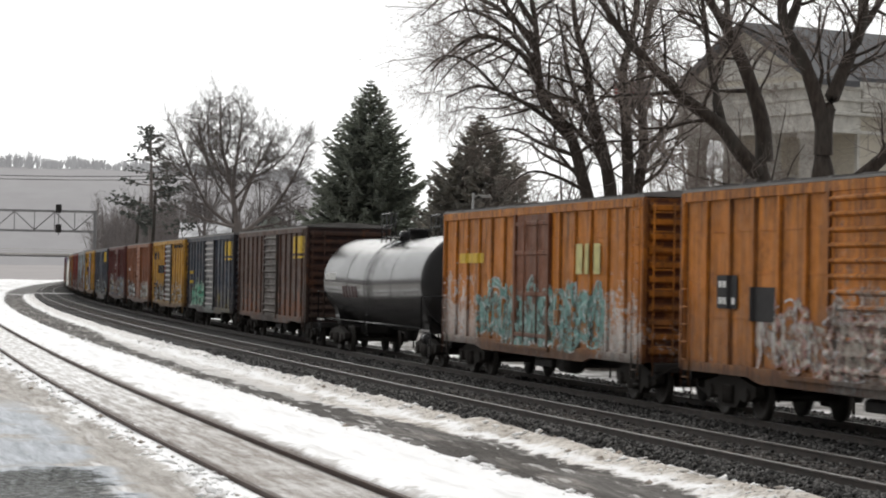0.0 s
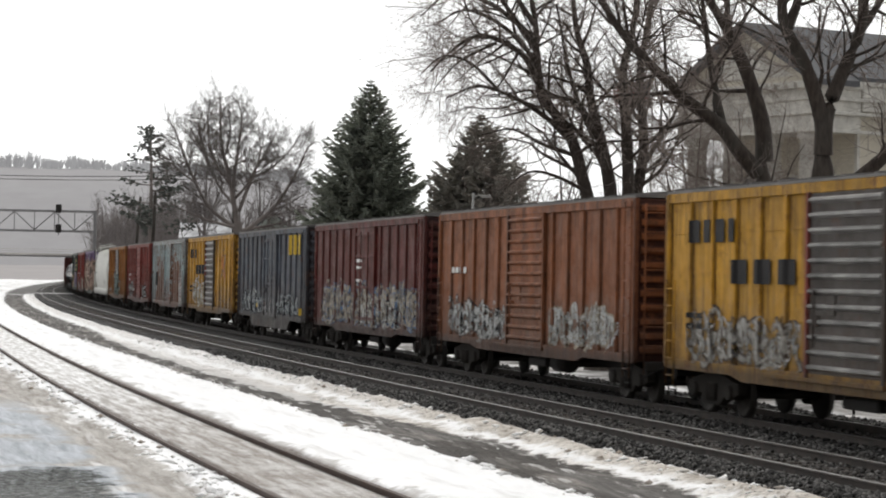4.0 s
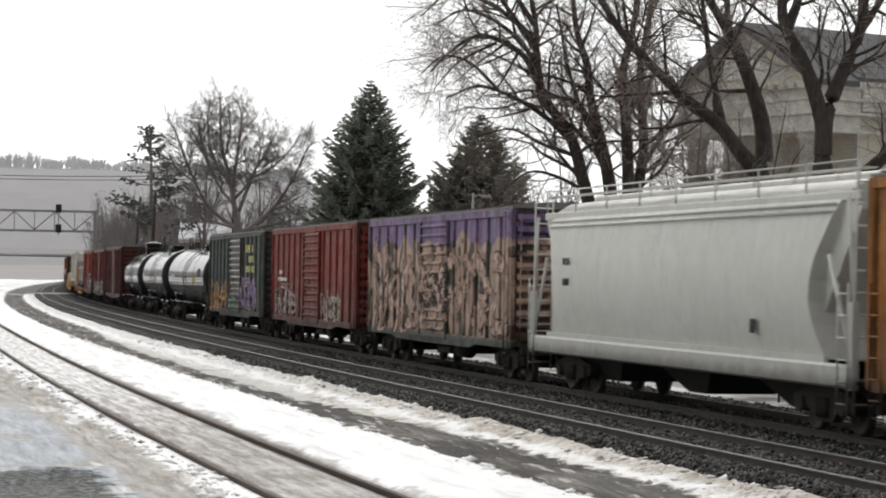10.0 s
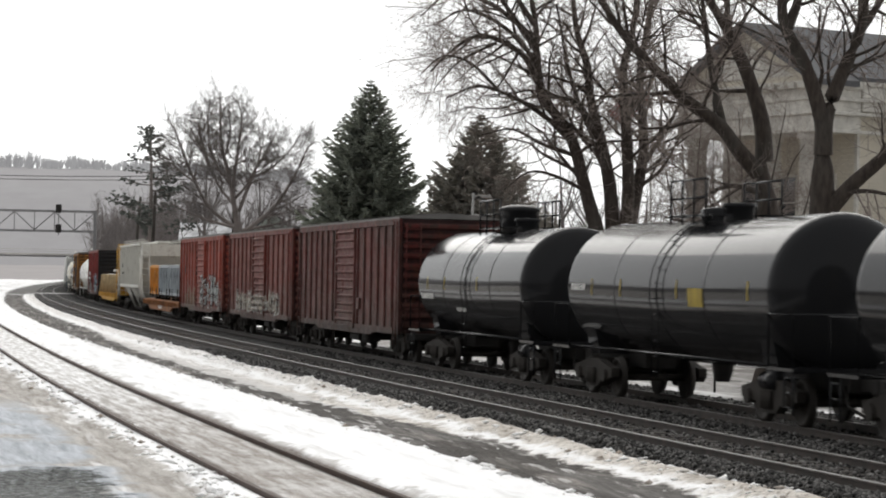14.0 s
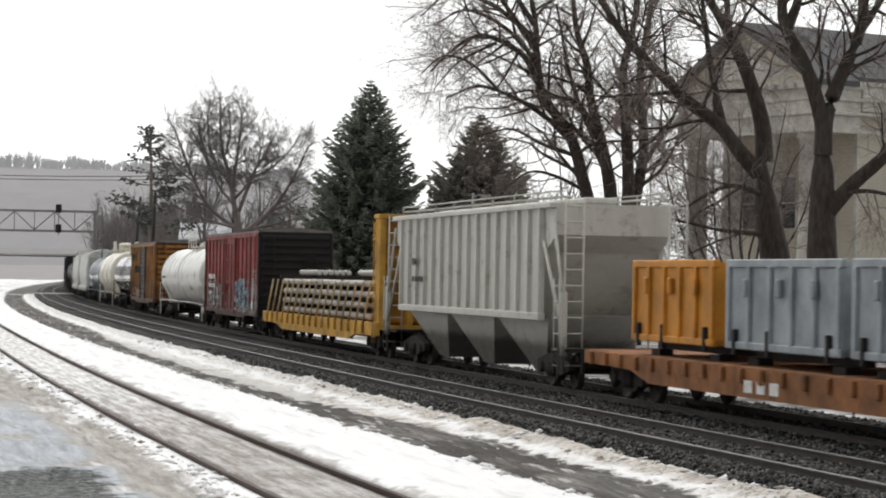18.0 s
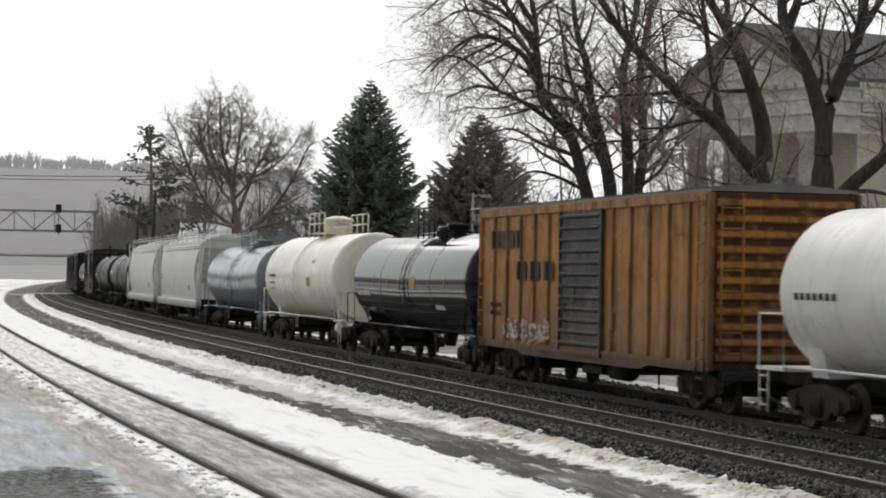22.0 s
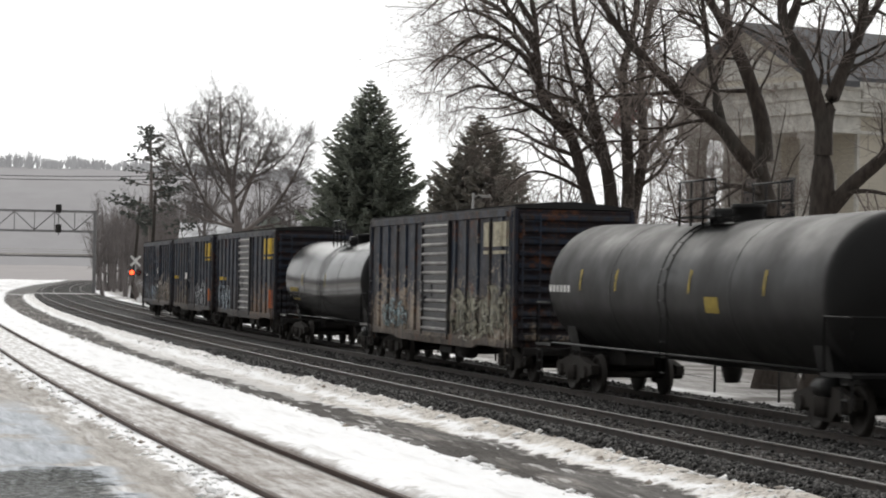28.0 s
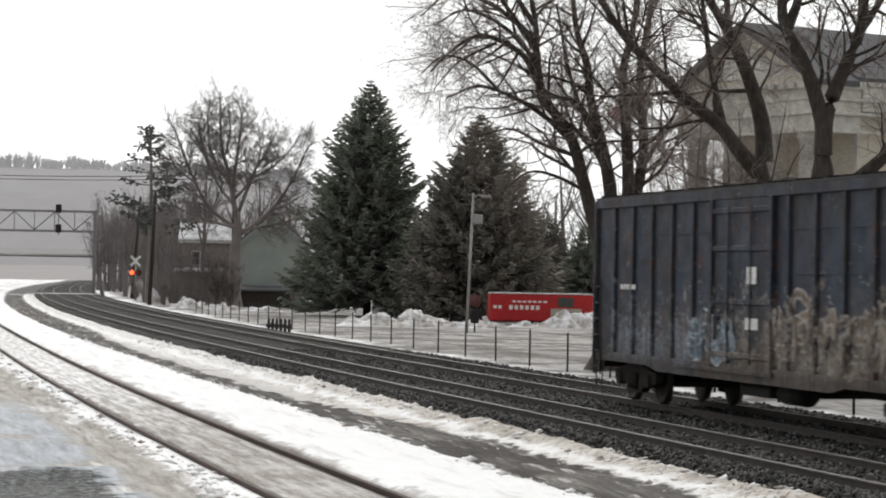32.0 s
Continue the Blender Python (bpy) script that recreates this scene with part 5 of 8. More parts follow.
def pipe_load(paint, L=17.0):
    """Layers of plastic-coated pipe with timbers between."""
    c = thing("pipe_load", Matrix(), "stack of light grey pipes in layers on timber dunnage", "pipe load")
    rr = 0.1
    cap = plain("pale_pipe_cap", (0.7, 0.69, 0.66), 0.6, 0, 0.15, 3.0, 0)
    z = 0.09
    for lay in range(5):
        for x in np.linspace(-L / 2 + 0.8, L / 2 - 0.8, 5):
            if lay < 5:
                part("timber", Shape().box(x - 0.06, x + 0.06, -1.2, 1.2, z - (0.14 if lay else 0.09), z), MAT_TIE, c)
        n = 11 if lay < 4 else 6
        lo, hi = (-L / 2 + 0.7 * math.sin(lay * 2.3), L / 2 - 1.2 + 0.9 * math.sin(lay * 3.1)) if lay < 4 else (3.2, L / 2 - 1.6)
        part_at = 0.6 * math.sin(lay * 1.7)
        runs = [(lo, part_at - 0.25), (part_at + 0.25, hi)] if lay < 4 else [(lo, hi), (-L / 2 + 0.3, -L / 2 + 4.2)]
        for k, (lo, hi) in itertools.product(range(n), runs):
            y = (k - (n - 1) / 2) * 0.213
            p = Shape().turned([(lo, rr), (hi, rr), (hi, rr - 0.03), (hi - 0.5, rr - 0.03), (hi - 0.5, 0.0)], "x", 14, (0, y, z + rr))
            p.turned([(lo, rr), (lo, rr - 0.03), (lo + 0.5, rr - 0.03), (lo + 0.5, 0)], "x", 14, (0, y, z + rr))
            one = part("pipe", p, paint, c)
            part("end_cap", Shape().turned([(lo - 0.02, 0.0), (lo - 0.02, rr - 0.01), (lo + 0.05, rr + 0.004)], "x", 12, (0, y, z + rr)), cap, one, "pale plastic end cap")
        z += 2 * rr + 0.14
    return c


# ---- the train, car by car: s of its middle at the start, in metres ----
WHITE_INK, GREEN_INK, BLACK_INK, PINK_INK = (0.6, 0.6, 0.58), (0.12, 0.42, 0.28), (0.03, 0.03, 0.035), (0.5, 0.3, 0.27)
TEAL_INK, ORANGE_INK, LILAC_INK, YELLOW_INK, BLUE_INK, TAN_INK = (0.22, 0.40, 0.36), (0.5, 0.13, 0.03), (0.36, 0.2, 0.42), (0.5, 0.42, 0.12), (0.14, 0.22, 0.36), (0.42, 0.36, 0.28)
ORANGE, YELLOW, RED, BROWN, NAVY, DKRED = (0.56, 0.19, 0.016), (0.62, 0.32, 0.022), (0.25, 0.034, 0.024), (0.075, 0.034, 0.022), (0.030, 0.042, 0.065), (0.13, 0.024, 0.02)
BLACKBLUE = (0.022, 0.034, 0.056)
MAT_BLACK_END = plain("black_end_paint", (0.02, 0.019, 0.019), 0.6, 0, 0.3, 2.0)
MAT_GALVRUST = car_paint("stained_galvanised", (0.075, 0.066, 0.06), 0.5, 0.1, (0.05, 0.034, 0.024), (), 0.6, 3.0)
B, K, Wh, Yl, Bk = boxcar, tank_car, MAT_WHITE_BAR, MAT_YELLOW_BAR, MAT_BLACK_BAR
YBLOCK = [(-5.85, -5.2, 3.35, 3.95, 1, Yl), (-6.7, -6.1, 3.35, 3.95, 1, Yl), (-7.55, -6.95, 3.35, 3.95, 1, Yl), (-5.85, -5.2, 3.17, 3.25, 1, Yl), (-6.7, -6.1, 3.17, 3.25, 1, Yl), (-7.55, -6.95, 3.17, 3.25, 1, Yl)]
RAILTXT = [(4.6, 7.1, 3.3, 3.72, 4, Bk), (1.9, 5.2, 2.55, 2.98, 3, Bk), (6.3, 7.1, 1.9, 2.0, 2, Bk), (6.3, 7.1, 1.7, 1.8, 2, Bk)]
NUM = [(5.9, 6.9, 2.38, 2.5, 4, Wh), (5.9, 6.9, 2.1, 2.2, 5, Wh)]
train = []  # (thing, middle at 0 s, half distance between trucks, z lift)


def car(mid, ob, half=6.0, dz=0.0, dx=0.0):
    train.append((ob, mid * 0.95, half, dz, dx))
    return ob


def bx(mid, label, colour, seed, **kw):
    every = kw.pop("tags", ())
    kw["sprayed"] = [q for q in every if len(q) == 5]
    kw["seed"] = seed
    kw["tags"] = [q for q in every if len(q) > 5]
    keys = {q: kw.pop(q) for q in ("rust", "fade", "tags", "rough", "streak", "grime") if q in kw}
    spec = dict(label=label, paint=car_paint("boxcar_paint", colour, seed=seed, post_grid=(8.11, 16.22 / kw.get("ribs", 14)), **keys), **kw)
    return car(mid, boxcar(spec))


def tk(mid, label, colour, L, seed, **kw):
    spec = dict(label=label, L=L, **kw)
    spec["paint"] = tank_gloss("tank_enamel", colour, kw.get("gloss", 0.11), seed, spec=kw.get("spec", 0.13))
    return car(mid, tank_car(spec))


def build_train():
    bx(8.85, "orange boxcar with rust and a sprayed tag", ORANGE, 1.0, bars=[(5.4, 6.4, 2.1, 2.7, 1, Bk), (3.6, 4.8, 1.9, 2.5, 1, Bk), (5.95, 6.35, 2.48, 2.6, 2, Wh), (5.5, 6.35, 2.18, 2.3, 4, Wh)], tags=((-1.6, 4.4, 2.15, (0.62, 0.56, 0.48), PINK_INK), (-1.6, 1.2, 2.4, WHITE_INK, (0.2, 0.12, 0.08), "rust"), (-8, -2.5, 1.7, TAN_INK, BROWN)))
    bx(28.45, "orange boxcar with teal and white sprayed tags", ORANGE, 2.0, style="plug", door=2.9, bars=[(4.2, 6.6, 2.95, 3.2, 1, Yl), (-5.3, -3.4, 2.7, 3.35, 3, MAT_YELLOW_PALE)], door_paint=car_paint("door_paint", (0.20, 0.07, 0.03), seed=2.5), tags=((-5.6, 4.6, 2.35, TEAL_INK, WHITE_INK), (4.6, 8, 2.3, (0.5, 0.36, 0.3), WHITE_INK, "rust"), (-8, -5.6, 2.2, (0.5, 0.4, 0.34), WHITE_INK, "rust")))
    tk(47.7, "black tank car with dull paint and a faint red tag", (0.022, 0.021, 0.021), 15.4, 3.0, gloss=0.17, spec=0.16, bars=[(5.2, 6.9, 2.45, 2.65, 6, Wh), (1.7, 4.2, 1.9, 2.25, 5, plain("red_tag", (0.06, 0.024, 0.024), 0.7))], dip=0.12)
    bx(67.1, "brown boxcar with yellow markings and patches of orange rust", BROWN, 4.0, rust=0.7, door_paint=MAT_GALVRUST, bars=YBLOCK, tags=((-7.6, -2.0, 1.9, (0.3, 0.11, 0.04), (0.18, 0.06, 0.03), "rust"), (2, 7.6, 1.6, (0.3, 0.11, 0.04), (0.18, 0.06, 0.03), "rust")))
    bx(85.96, "dark blue boxcar with yellow markings and a green sprayed tag", NAVY, 5.0, door_paint=MAT_GALV, bars=YBLOCK + [(5.8, 7.2, 2.55, 2.7, 4, Yl), (5.8, 7.2, 2.1, 2.25, 4, Yl)], tags=((1.4, 6.6, 2.15, GREEN_INK, (0.5, 0.58, 0.5)), (-1.8, 1.4, 1.8, WHITE_INK, TEAL_INK, "rust"), (-7.6, -2.4, 1.5, (0.3, 0.24, 0.05), NAVY, "rust")), ridge=MAT_RIDGE_LIT)
    bx(104.85, "yellow boxcar with grey doors and black markings", YELLOW, 6.0, door_paint=MAT_GALVRUST, bars=RAILTXT + [(-7.4, -3.0, 3.85, 4.0, 12, Bk)], post_paint=car_paint("post_paint", RED, seed=6.2), tags=((1.8, 6.9, 1.95, (0.42, 0.4, 0.36), (0.12, 0.09, 0.07)), (-6.9, -2.2, 1.95, (0.5, 0.46, 0.38), (0.62, 0.32, 0.05))), ridge=MAT_RIDGE_LIT)
    bx(124.1, "reddish orange boxcar with white sprayed letters", (0.30, 0.10, 0.035), 7.0, bars=[(5.4, 7.0, 2.7, 2.85, 4, Wh)], tags=((1.8, 6.9, 1.9, WHITE_INK, BLACK_INK), (-6.9, -2.2, 1.9, WHITE_INK, TAN_INK)))
    bx(143.2, "dark red boxcar with a broad white and yellow sprayed tag", DKRED, 8.0, style="plug", bars=[(0.2, 1.0, 3.0, 3.1, 1, Wh), (0.2, 1.0, 2.8, 2.88, 1, Wh), (0.2, 1.0, 2.4, 2.48, 1, Wh)], tags=((-7.2, 6.8, 2.2, TAN_INK, BLUE_INK), (-5.0, 0.5, 1.9, WHITE_INK, BLACK_INK)))
    bx(162.2, "grey-blue boxcar with a yellow patch and silver sprayed tags", (0.085, 0.10, 0.125), 9.0, fade=0.5, style="plug", drop=0.4, bars=[(-7.0, -3.9, 3.3, 4.0, 3, Yl), (-7.4, -6.8, 1.15, 1.4, 1, Yl), (3.0, 3.4, 1.3, 1.45, 1, Yl)], tags=((1.8, 7.2, 1.95, (0.4, 0.43, 0.44), (0.06, 0.07, 0.09)), (-6.2, -1.8, 1.75, (0.4, 0.43, 0.44), (0.06, 0.07, 0.09)), (-1.6, 1.6, 1.6, WHITE_INK, NAVY, "rust")))
    bx(181.1, "yellow boxcar with grey corrugated doors and black markings", YELLOW, 10.0, door_paint=MAT_GALVRUST, bars=RAILTXT, post_paint=car_paint("post_paint", RED, seed=6.2), tags=((1.6, 5.8, 2.25, (0.66, 0.65, 0.6), (0.42, 0.3, 0.14)), (-7.5, -2.6, 1.45, TAN_INK, BROWN, "rust")), emblem=[(-4.9, 2.85, 0.55)], ridge=MAT_RIDGE_LIT)
    bx(199.94, "pale blue boxcar with large rust patches", (0.42, 0.53, 0.545), 11.0, rust=0.95, style="plug", fade=0.3, streak=0.8, grime=(0.13, 0.07, 0.05), bars=[(5.6, 6.6, 1.9, 2.6, 1, Bk)], tags=((2.0, 6.3, 3.4, (0.17, 0.075, 0.045), (0.3, 0.17, 0.12), "rust"), (-5.6, -1.6, 3.7, (0.16, 0.07, 0.045), (0.32, 0.16, 0.09), "rust"), (-1.6, 1.6, 1.7, (0.3, 0.08, 0.08), (0.2, 0.1, 0.08), "rust"), (-6.4, -5.4, 2.4, WHITE_INK, PINK_INK)))
    bx(218.93, "red boxcar with black and white sprayed letters", RED, 12.0, bars=NUM, tags=((3.6, 6.8, 1.95, WHITE_INK, BLACK_INK), (-5.2, -2.6, 1.8, WHITE_INK, BLACK_INK)))
    bx(238.13, "orange boxcar with a weathered grey door", (0.40, 0.16, 0.03), 13.0, rust=0.5, door_paint=car_paint("door_paint", (0.12, 0.108, 0.10), 0.5, 0.1, (0.09, 0.06, 0.04), ((-2.6, 2.6, 2.35, (0.3, 0.36, 0.33), (0.03, 0.05, 0.045)),), 0.5, 13.0), tags=((-2.6, 2.6, 2.35, (0.3, 0.36, 0.33), (0.03, 0.05, 0.045)), (5.4, 7.4, 1.6, WHITE_INK, ORANGE)))
    car(256.85, covered_hopper(dict(label="pale grey covered hopper with rounded sides", L=18.2, paint=car_paint("hopper_paint", (0.58, 0.58, 0.535), rust=0.08, fade=0.1, seed=14.0, rough=0.45, streak=0.06, age=0.25), bars=[(6.0, 6.5, 2.9, 3.05, 3, Bk), (6.0, 6.5, 2.45, 2.6, 3, Bk), (-5.0, -4.6, 1.7, 1.95, 1, Bk)])))
    bx(276.76, "green boxcar covered by a pink and brown sprayed mural", (0.16, 0.28, 0.23), 15.0, tags=((-9, 9, 4.6, (0.66, 0.44, 0.34), (0.06, 0.038, 0.03), "mural"), (-7.6, 7.6, 3.35, (0.68, 0.48, 0.39), (0.055, 0.036, 0.03))))
    bx(295.98, "dark red boxcar with pale sprayed letters", RED, 16.0, bars=[(5.9, 6.7, 2.62, 2.74, 2, Wh), (5.0, 6.9, 2.36, 2.48, 6, Wh)], tags=((3.0, 7.4, 2.15, (0.5, 0.46, 0.42), RED), (-5.4, -2.0, 1.95, (0.46, 0.36, 0.28), (0.6, 0.55, 0.5))))
    bx(315.28, "dark green boxcar with orange and purple sprayed tags", (0.04, 0.065, 0.055), 17.0, door_paint=MAT_GALVRUST, door=3.2, bars=[(-5.0, -3.2, 3.45, 3.75, 5, MAT_YELLOW_PALE), (-5.2, -3.8, 3.05, 3.3, 4, MAT_YELLOW_PALE), (-5.4, -3.4, 2.65, 2.9, 5, MAT_YELLOW_PALE)], tags=((2.6, 7.8, 2.1, (0.5, 0.2, 0.06), (0.55, 0.48, 0.3)), (-5.8, -1.8, 2.3, (0.34, 0.2, 0.42), (0.5, 0.48, 0.46)), (-1.6, 2.0, 1.7, (0.14, 0.24, 0.17), (0.4, 0.42, 0.36))), ridge=MAT_RIDGE_LIT)
    black = (0.016, 0.016, 0.017)
    marks = [(x, x + 0.06, 2.25, 2.6, 1, MAT_YELLOW_DULL) for x in (4.1, 2.2, -1.2, -4.9)]
    band = [(4.6, 6.4, 2.35, 2.5, 6, Wh), (-4.2, -3.4, 2.1, 2.45, 1, MAT_YELLOW_DULL)]
    tk(335.0, "long glossy black tank car", black, 16.2, 18.0, bars=band + marks + [(-6.4, -5.2, 2.4, 2.8, 1, Bk)], dip=0.06)
    tk(353.05, "black tank car with low fittings on top", black, 12.6, 19.0, bars=marks + [(4.6, 5.6, 2.35, 2.5, 6, Wh), (-2.6, -1.8, 2.1, 2.45, 1, MAT_YELLOW_DULL)], dip=0.05)
    tk(368.76, "short black tank car with a domed fitting housing on top", black, 11.4, 20.0, fit="box", bars=marks[:3] + [(3.6, 5.0, 2.0, 2.15, 6, Wh), (0.4, 1.4, 1.7, 1.8, 5, Wh)], dip=0.05)
    bx(385.23, "dark red boxcar with vertical dirt streaks", DKRED, 21.0, streak=0.8, ribs=16, door_paint=car_paint("door_paint", DKRED, seed=21.5, fade=0.7))
    bx(404.0, "red boxcar with a yellow and white sprayed tag", (0.19, 0.042, 0.032), 22.0, tags=((-5, 6, 1.8, TAN_INK, WHITE_INK),))
    bx(423.35, "bright red boxcar with a large silver sprayed tag", (0.33, 0.05, 0.028), 23.0, bars=[(5.9, 6.4, 2.6, 2.95, 1, Bk)], tags=((-6.4, -0.6, 2.25, (0.62, 0.63, 0.61), (0.05, 0.05, 0.055)), (-8, -6.4, 1.7, (0.6, 0.6, 0.58), (0.3, 0.3, 0.3), "rust"), (1.8, 6.4, 2.0, (0.24, 0.17, 0.12), (0.34, 0.27, 0.2), "rust")))
    car(443.5, flat_with_containers(dict(label="rusty orange flat car carrying waste containers", paint=plain("flat_paint", (0.29, 0.125, 0.05), 0.8, 0, 0.6, 1.6, 0.3))))
    grey_c = plain("container_grey", (0.33, 0.36, 0.38), 0.6, 0, 0.4, 1.4, 0.2)
    for x, lc, pa, la in ((-6.5, 5.1, grey_c, "grey-blue open-top waste container with dark latches"), (-0.95, 5.1, grey_c, "grey-blue open-top waste container with dark latches"), (4.55, 4.6, plain("container_orange", (0.60, 0.25, 0.03), 0.6, 0, 0.4, 1.4, 0.2), "orange open-top waste container with dark latches")):
        car(443.5, waste_container(pa, la, lc), 6.0, 1.1, x)
    car(464.8, covered_hopper(dict(label="pale ribbed covered hopper with sloping bins", style="ribbed", L=18.2, over=1.9, paint=car_paint("hopper_paint", (0.58, 0.57, 0.52), rust=0.3, fade=0.1, seed=25.0, rough=0.5, streak=0.06, age=0.25), bars=[(5.0, 5.6, 2.9, 3.1, 3, Bk), (4.2, 5.6, 2.45, 2.6, 4, Bk)])))
    car(487.0, bulkhead_flat(dict(label="yellow bulkhead flat car with leaning side stakes", paint=plain("bulkhead_paint", (0.56, 0.31, 0.055), 0.75, 0, 0.45, 1.8, 0.25))))
    car(487.0, pipe_load(plain("pipe_coating", (0.30, 0.28, 0.25), 0.45, 0, 0.25, 2.0)), 6.0, 1.13, 0.6)
    bx(508.4, "red boxcar with a black end and sprayed tags", (0.32, 0.045, 0.042), 27.0, style="plug", end_paint=MAT_BLACK_END, end_label="black painted end", bars=[(-7.0, -6.3, 1.2, 1.5, 1, Wh), (5.0, 7.1, 2.36, 2.56, 3, Wh), (5.0, 7.1, 1.98, 2.14, 3, Wh), (5.6, 7.1, 1.68, 1.8, 2, Wh)], tags=((3.0, 7.4, 2.15, (0.52, 0.5, 0.48), DKRED), (-5.2, -1.7, 2.35, (0.25, 0.38, 0.48), WHITE_INK), (-7.8, -5.8, 2.7, WHITE_INK, (0.3, 0.3, 0.3), "rust")))
    tk(529.1, "long white tank car with a railed platform on top", (0.68, 0.675, 0.63), 18.4, 28.0, bars=[(6.4, 8.2, 2.3, 2.42, 7, Bk), (-5.6, -4.2, 1.75, 1.95, 2, MAT_YELLOW_DULL)], gloss=0.3, dip=0.04, R=1.45, rail_half=1.6)
    bx(550.4, "orange boxcar with a black corrugated door", (0.42, 0.19, 0.04), 29.0, door_paint=car_paint("door_paint", (0.05, 0.05, 0.055), seed=29.5, fade=0.6), bars=RAILTXT, tags=((2.2, 6.0, 1.5, WHITE_INK, ORANGE),))
    tk(568.3, "glossy black tank car with yellow marks", (0.014, 0.014, 0.016), 15.2, 30.0, bars=marks + [(4.8, 6.6, 2.0, 2.15, 6, Wh), (-4.4, -3.4, 1.7, 1.82, 4, Wh), (-1.4, -0.7, 2.2, 2.55, 1, MAT_YELLOW_DULL)], dip=0.06, gloss=0.06, spec=0.15)
    tk(586.5, "cream tank car with a railed platform on top", (0.76, 0.72, 0.61), 14.6, 31.0, bars=[(4.4, 5.8, 2.5, 2.6, 8, Bk), (4.6, 5.8, 2.25, 2.31, 6, Bk), (4.8, 5.8, 2.05, 2.1, 5, Bk), (-3.3, -2.7, 3.0, 3.08, 4, Bk), (-2.9, -2.2, 2.2, 2.5, 1, MAT_YELLOW_DULL)], gloss=0.3, R=1.52, zc=2.5, fit="box", dip=0.03, rail_half=1.5)
    tk(604.95, "grey-blue tank car with glossy sides", (0.17, 0.20, 0.225), 16.0, 32.0, bars=[(-3.6, -2.2, 2.25, 2.45, 2, MAT_YELLOW_DULL)], gloss=0.16, dip=0.12)
    hop = car_paint("hopper_paint", (0.60, 0.605, 0.575), rust=0.1, fade=0.1, seed=33.0, rough=0.4, streak=0.06, age=0.25)
    for mid in (625.8, 647.56):
        car(mid, covered_hopper(dict(label="pale grey covered hopper with rounded sides", L=19.3, paint=hop, bars=[(7.1, 7.6, 2.45, 2.55, 4, Bk), (7.1, 7.6, 2.25, 2.35, 4, Bk), (-6.0, -5.6, 1.75, 2.0, 1, Bk)])))
    tk(668.8, "dull black tank car with white markings", (0.014, 0.0135, 0.0135), 16.2, 35.0, spec=0.14, bars=[(5.4, 7.3, 2.4, 2.65, 6, Wh)], gloss=0.4, dip=0.1)
    ticks = [(x, x + 0.1, 2.35, 2.8, 1, MAT_YELLOW_DULL) for x in (5.4, 3.0, -1.4, -5.2)]
    tk(689.2, "dull black tank car with yellow tick marks", (0.016, 0.0155, 0.015), 16.4, 36.0, spec=0.12, bars=ticks + [(6.2, 7.8, 2.3, 2.45, 6, Wh), (-2.9, -2.2, 2.0, 2.3, 1, MAT_YELLOW_DULL)], gloss=0.42, dip=0.08)
    bx(708.9, "blackened boxcar with yellow markings and rust stains", BLACKBLUE, 37.0, rust=0.8, streak=0.8, door_paint=MAT_GALV, bars=[(*q[:5], MAT_PALE_BAR) for q in YBLOCK], tags=((-7.9, 7.9, 2.3, (0.30, 0.22, 0.16), (0.46, 0.39, 0.31), "rust"), (-7.6, -2.0, 2.2, (0.36, 0.34, 0.26), (0.06, 0.055, 0.045)), (3.4, 6.4, 1.8, (0.3, 0.4, 0.42), (0.12, 0.08, 0.06))), roof=MAT_BLACK_END, ridge=MAT_RIDGE_LIT)
    tk(726.6, "dark grey tank car with a dip in the middle", (0.016, 0.016, 0.016), 14.8, 38.0, spec=0.07, bars=[(4.4, 6.2, 2.0, 2.14, 6, MAT_YELLOW_DULL), (4.6, 6.0, 1.7, 1.76, 4, MAT_YELLOW_DULL), (3.4, 3.48, 2.2, 2.6, 1, MAT_YELLOW_DULL), (-0.9, -0.82, 2.2, 2.6, 1, MAT_YELLOW_DULL)], dip=0.18, gloss=0.18)
    bx(744.8, "dark navy boxcar with a big yellow marking and a silver door", BLACKBLUE, 39.0, door_paint=MAT_GALV, bars=YBLOCK + [(5.5, 7.3, 2.3, 2.45, 6, Yl), (-7.6, -7.0, 1.3, 2.0, 1, plain("orange_patch", (0.45, 0.12, 0.04), 0.7))], tags=((4.4, 7.7, 2.0, (0.4, 0.46, 0.5), (0.08, 0.1, 0.14)), (-7.6, -2.0, 1.8, (0.22, 0.13, 0.08), (0.3, 0.2, 0.13), "rust")), roof=MAT_BLACK_END, ridge=MAT_RIDGE_LIT)
    bx(763.75, "dark navy boxcar with a plug door and yellow markings", BLACKBLUE, 40.0, style="plug", bars=YBLOCK + [(5.5, 7.3, 2.3, 2.45, 6, Yl), (-7.5, -6.9, 1.35, 1.9, 1, plain("orange_patch", (0.42, 0.13, 0.04), 0.7)), (1.9, 2.3, 2.3, 2.6, 1, Wh)], tags=((-5.4, -1.4, 2.0, (0.46, 0.48, 0.5), BLACK_INK), (1.0, 7.4, 1.7, (0.2, 0.15, 0.11), (0.3, 0.25, 0.2), "rust")), roof=MAT_BLACK_END)
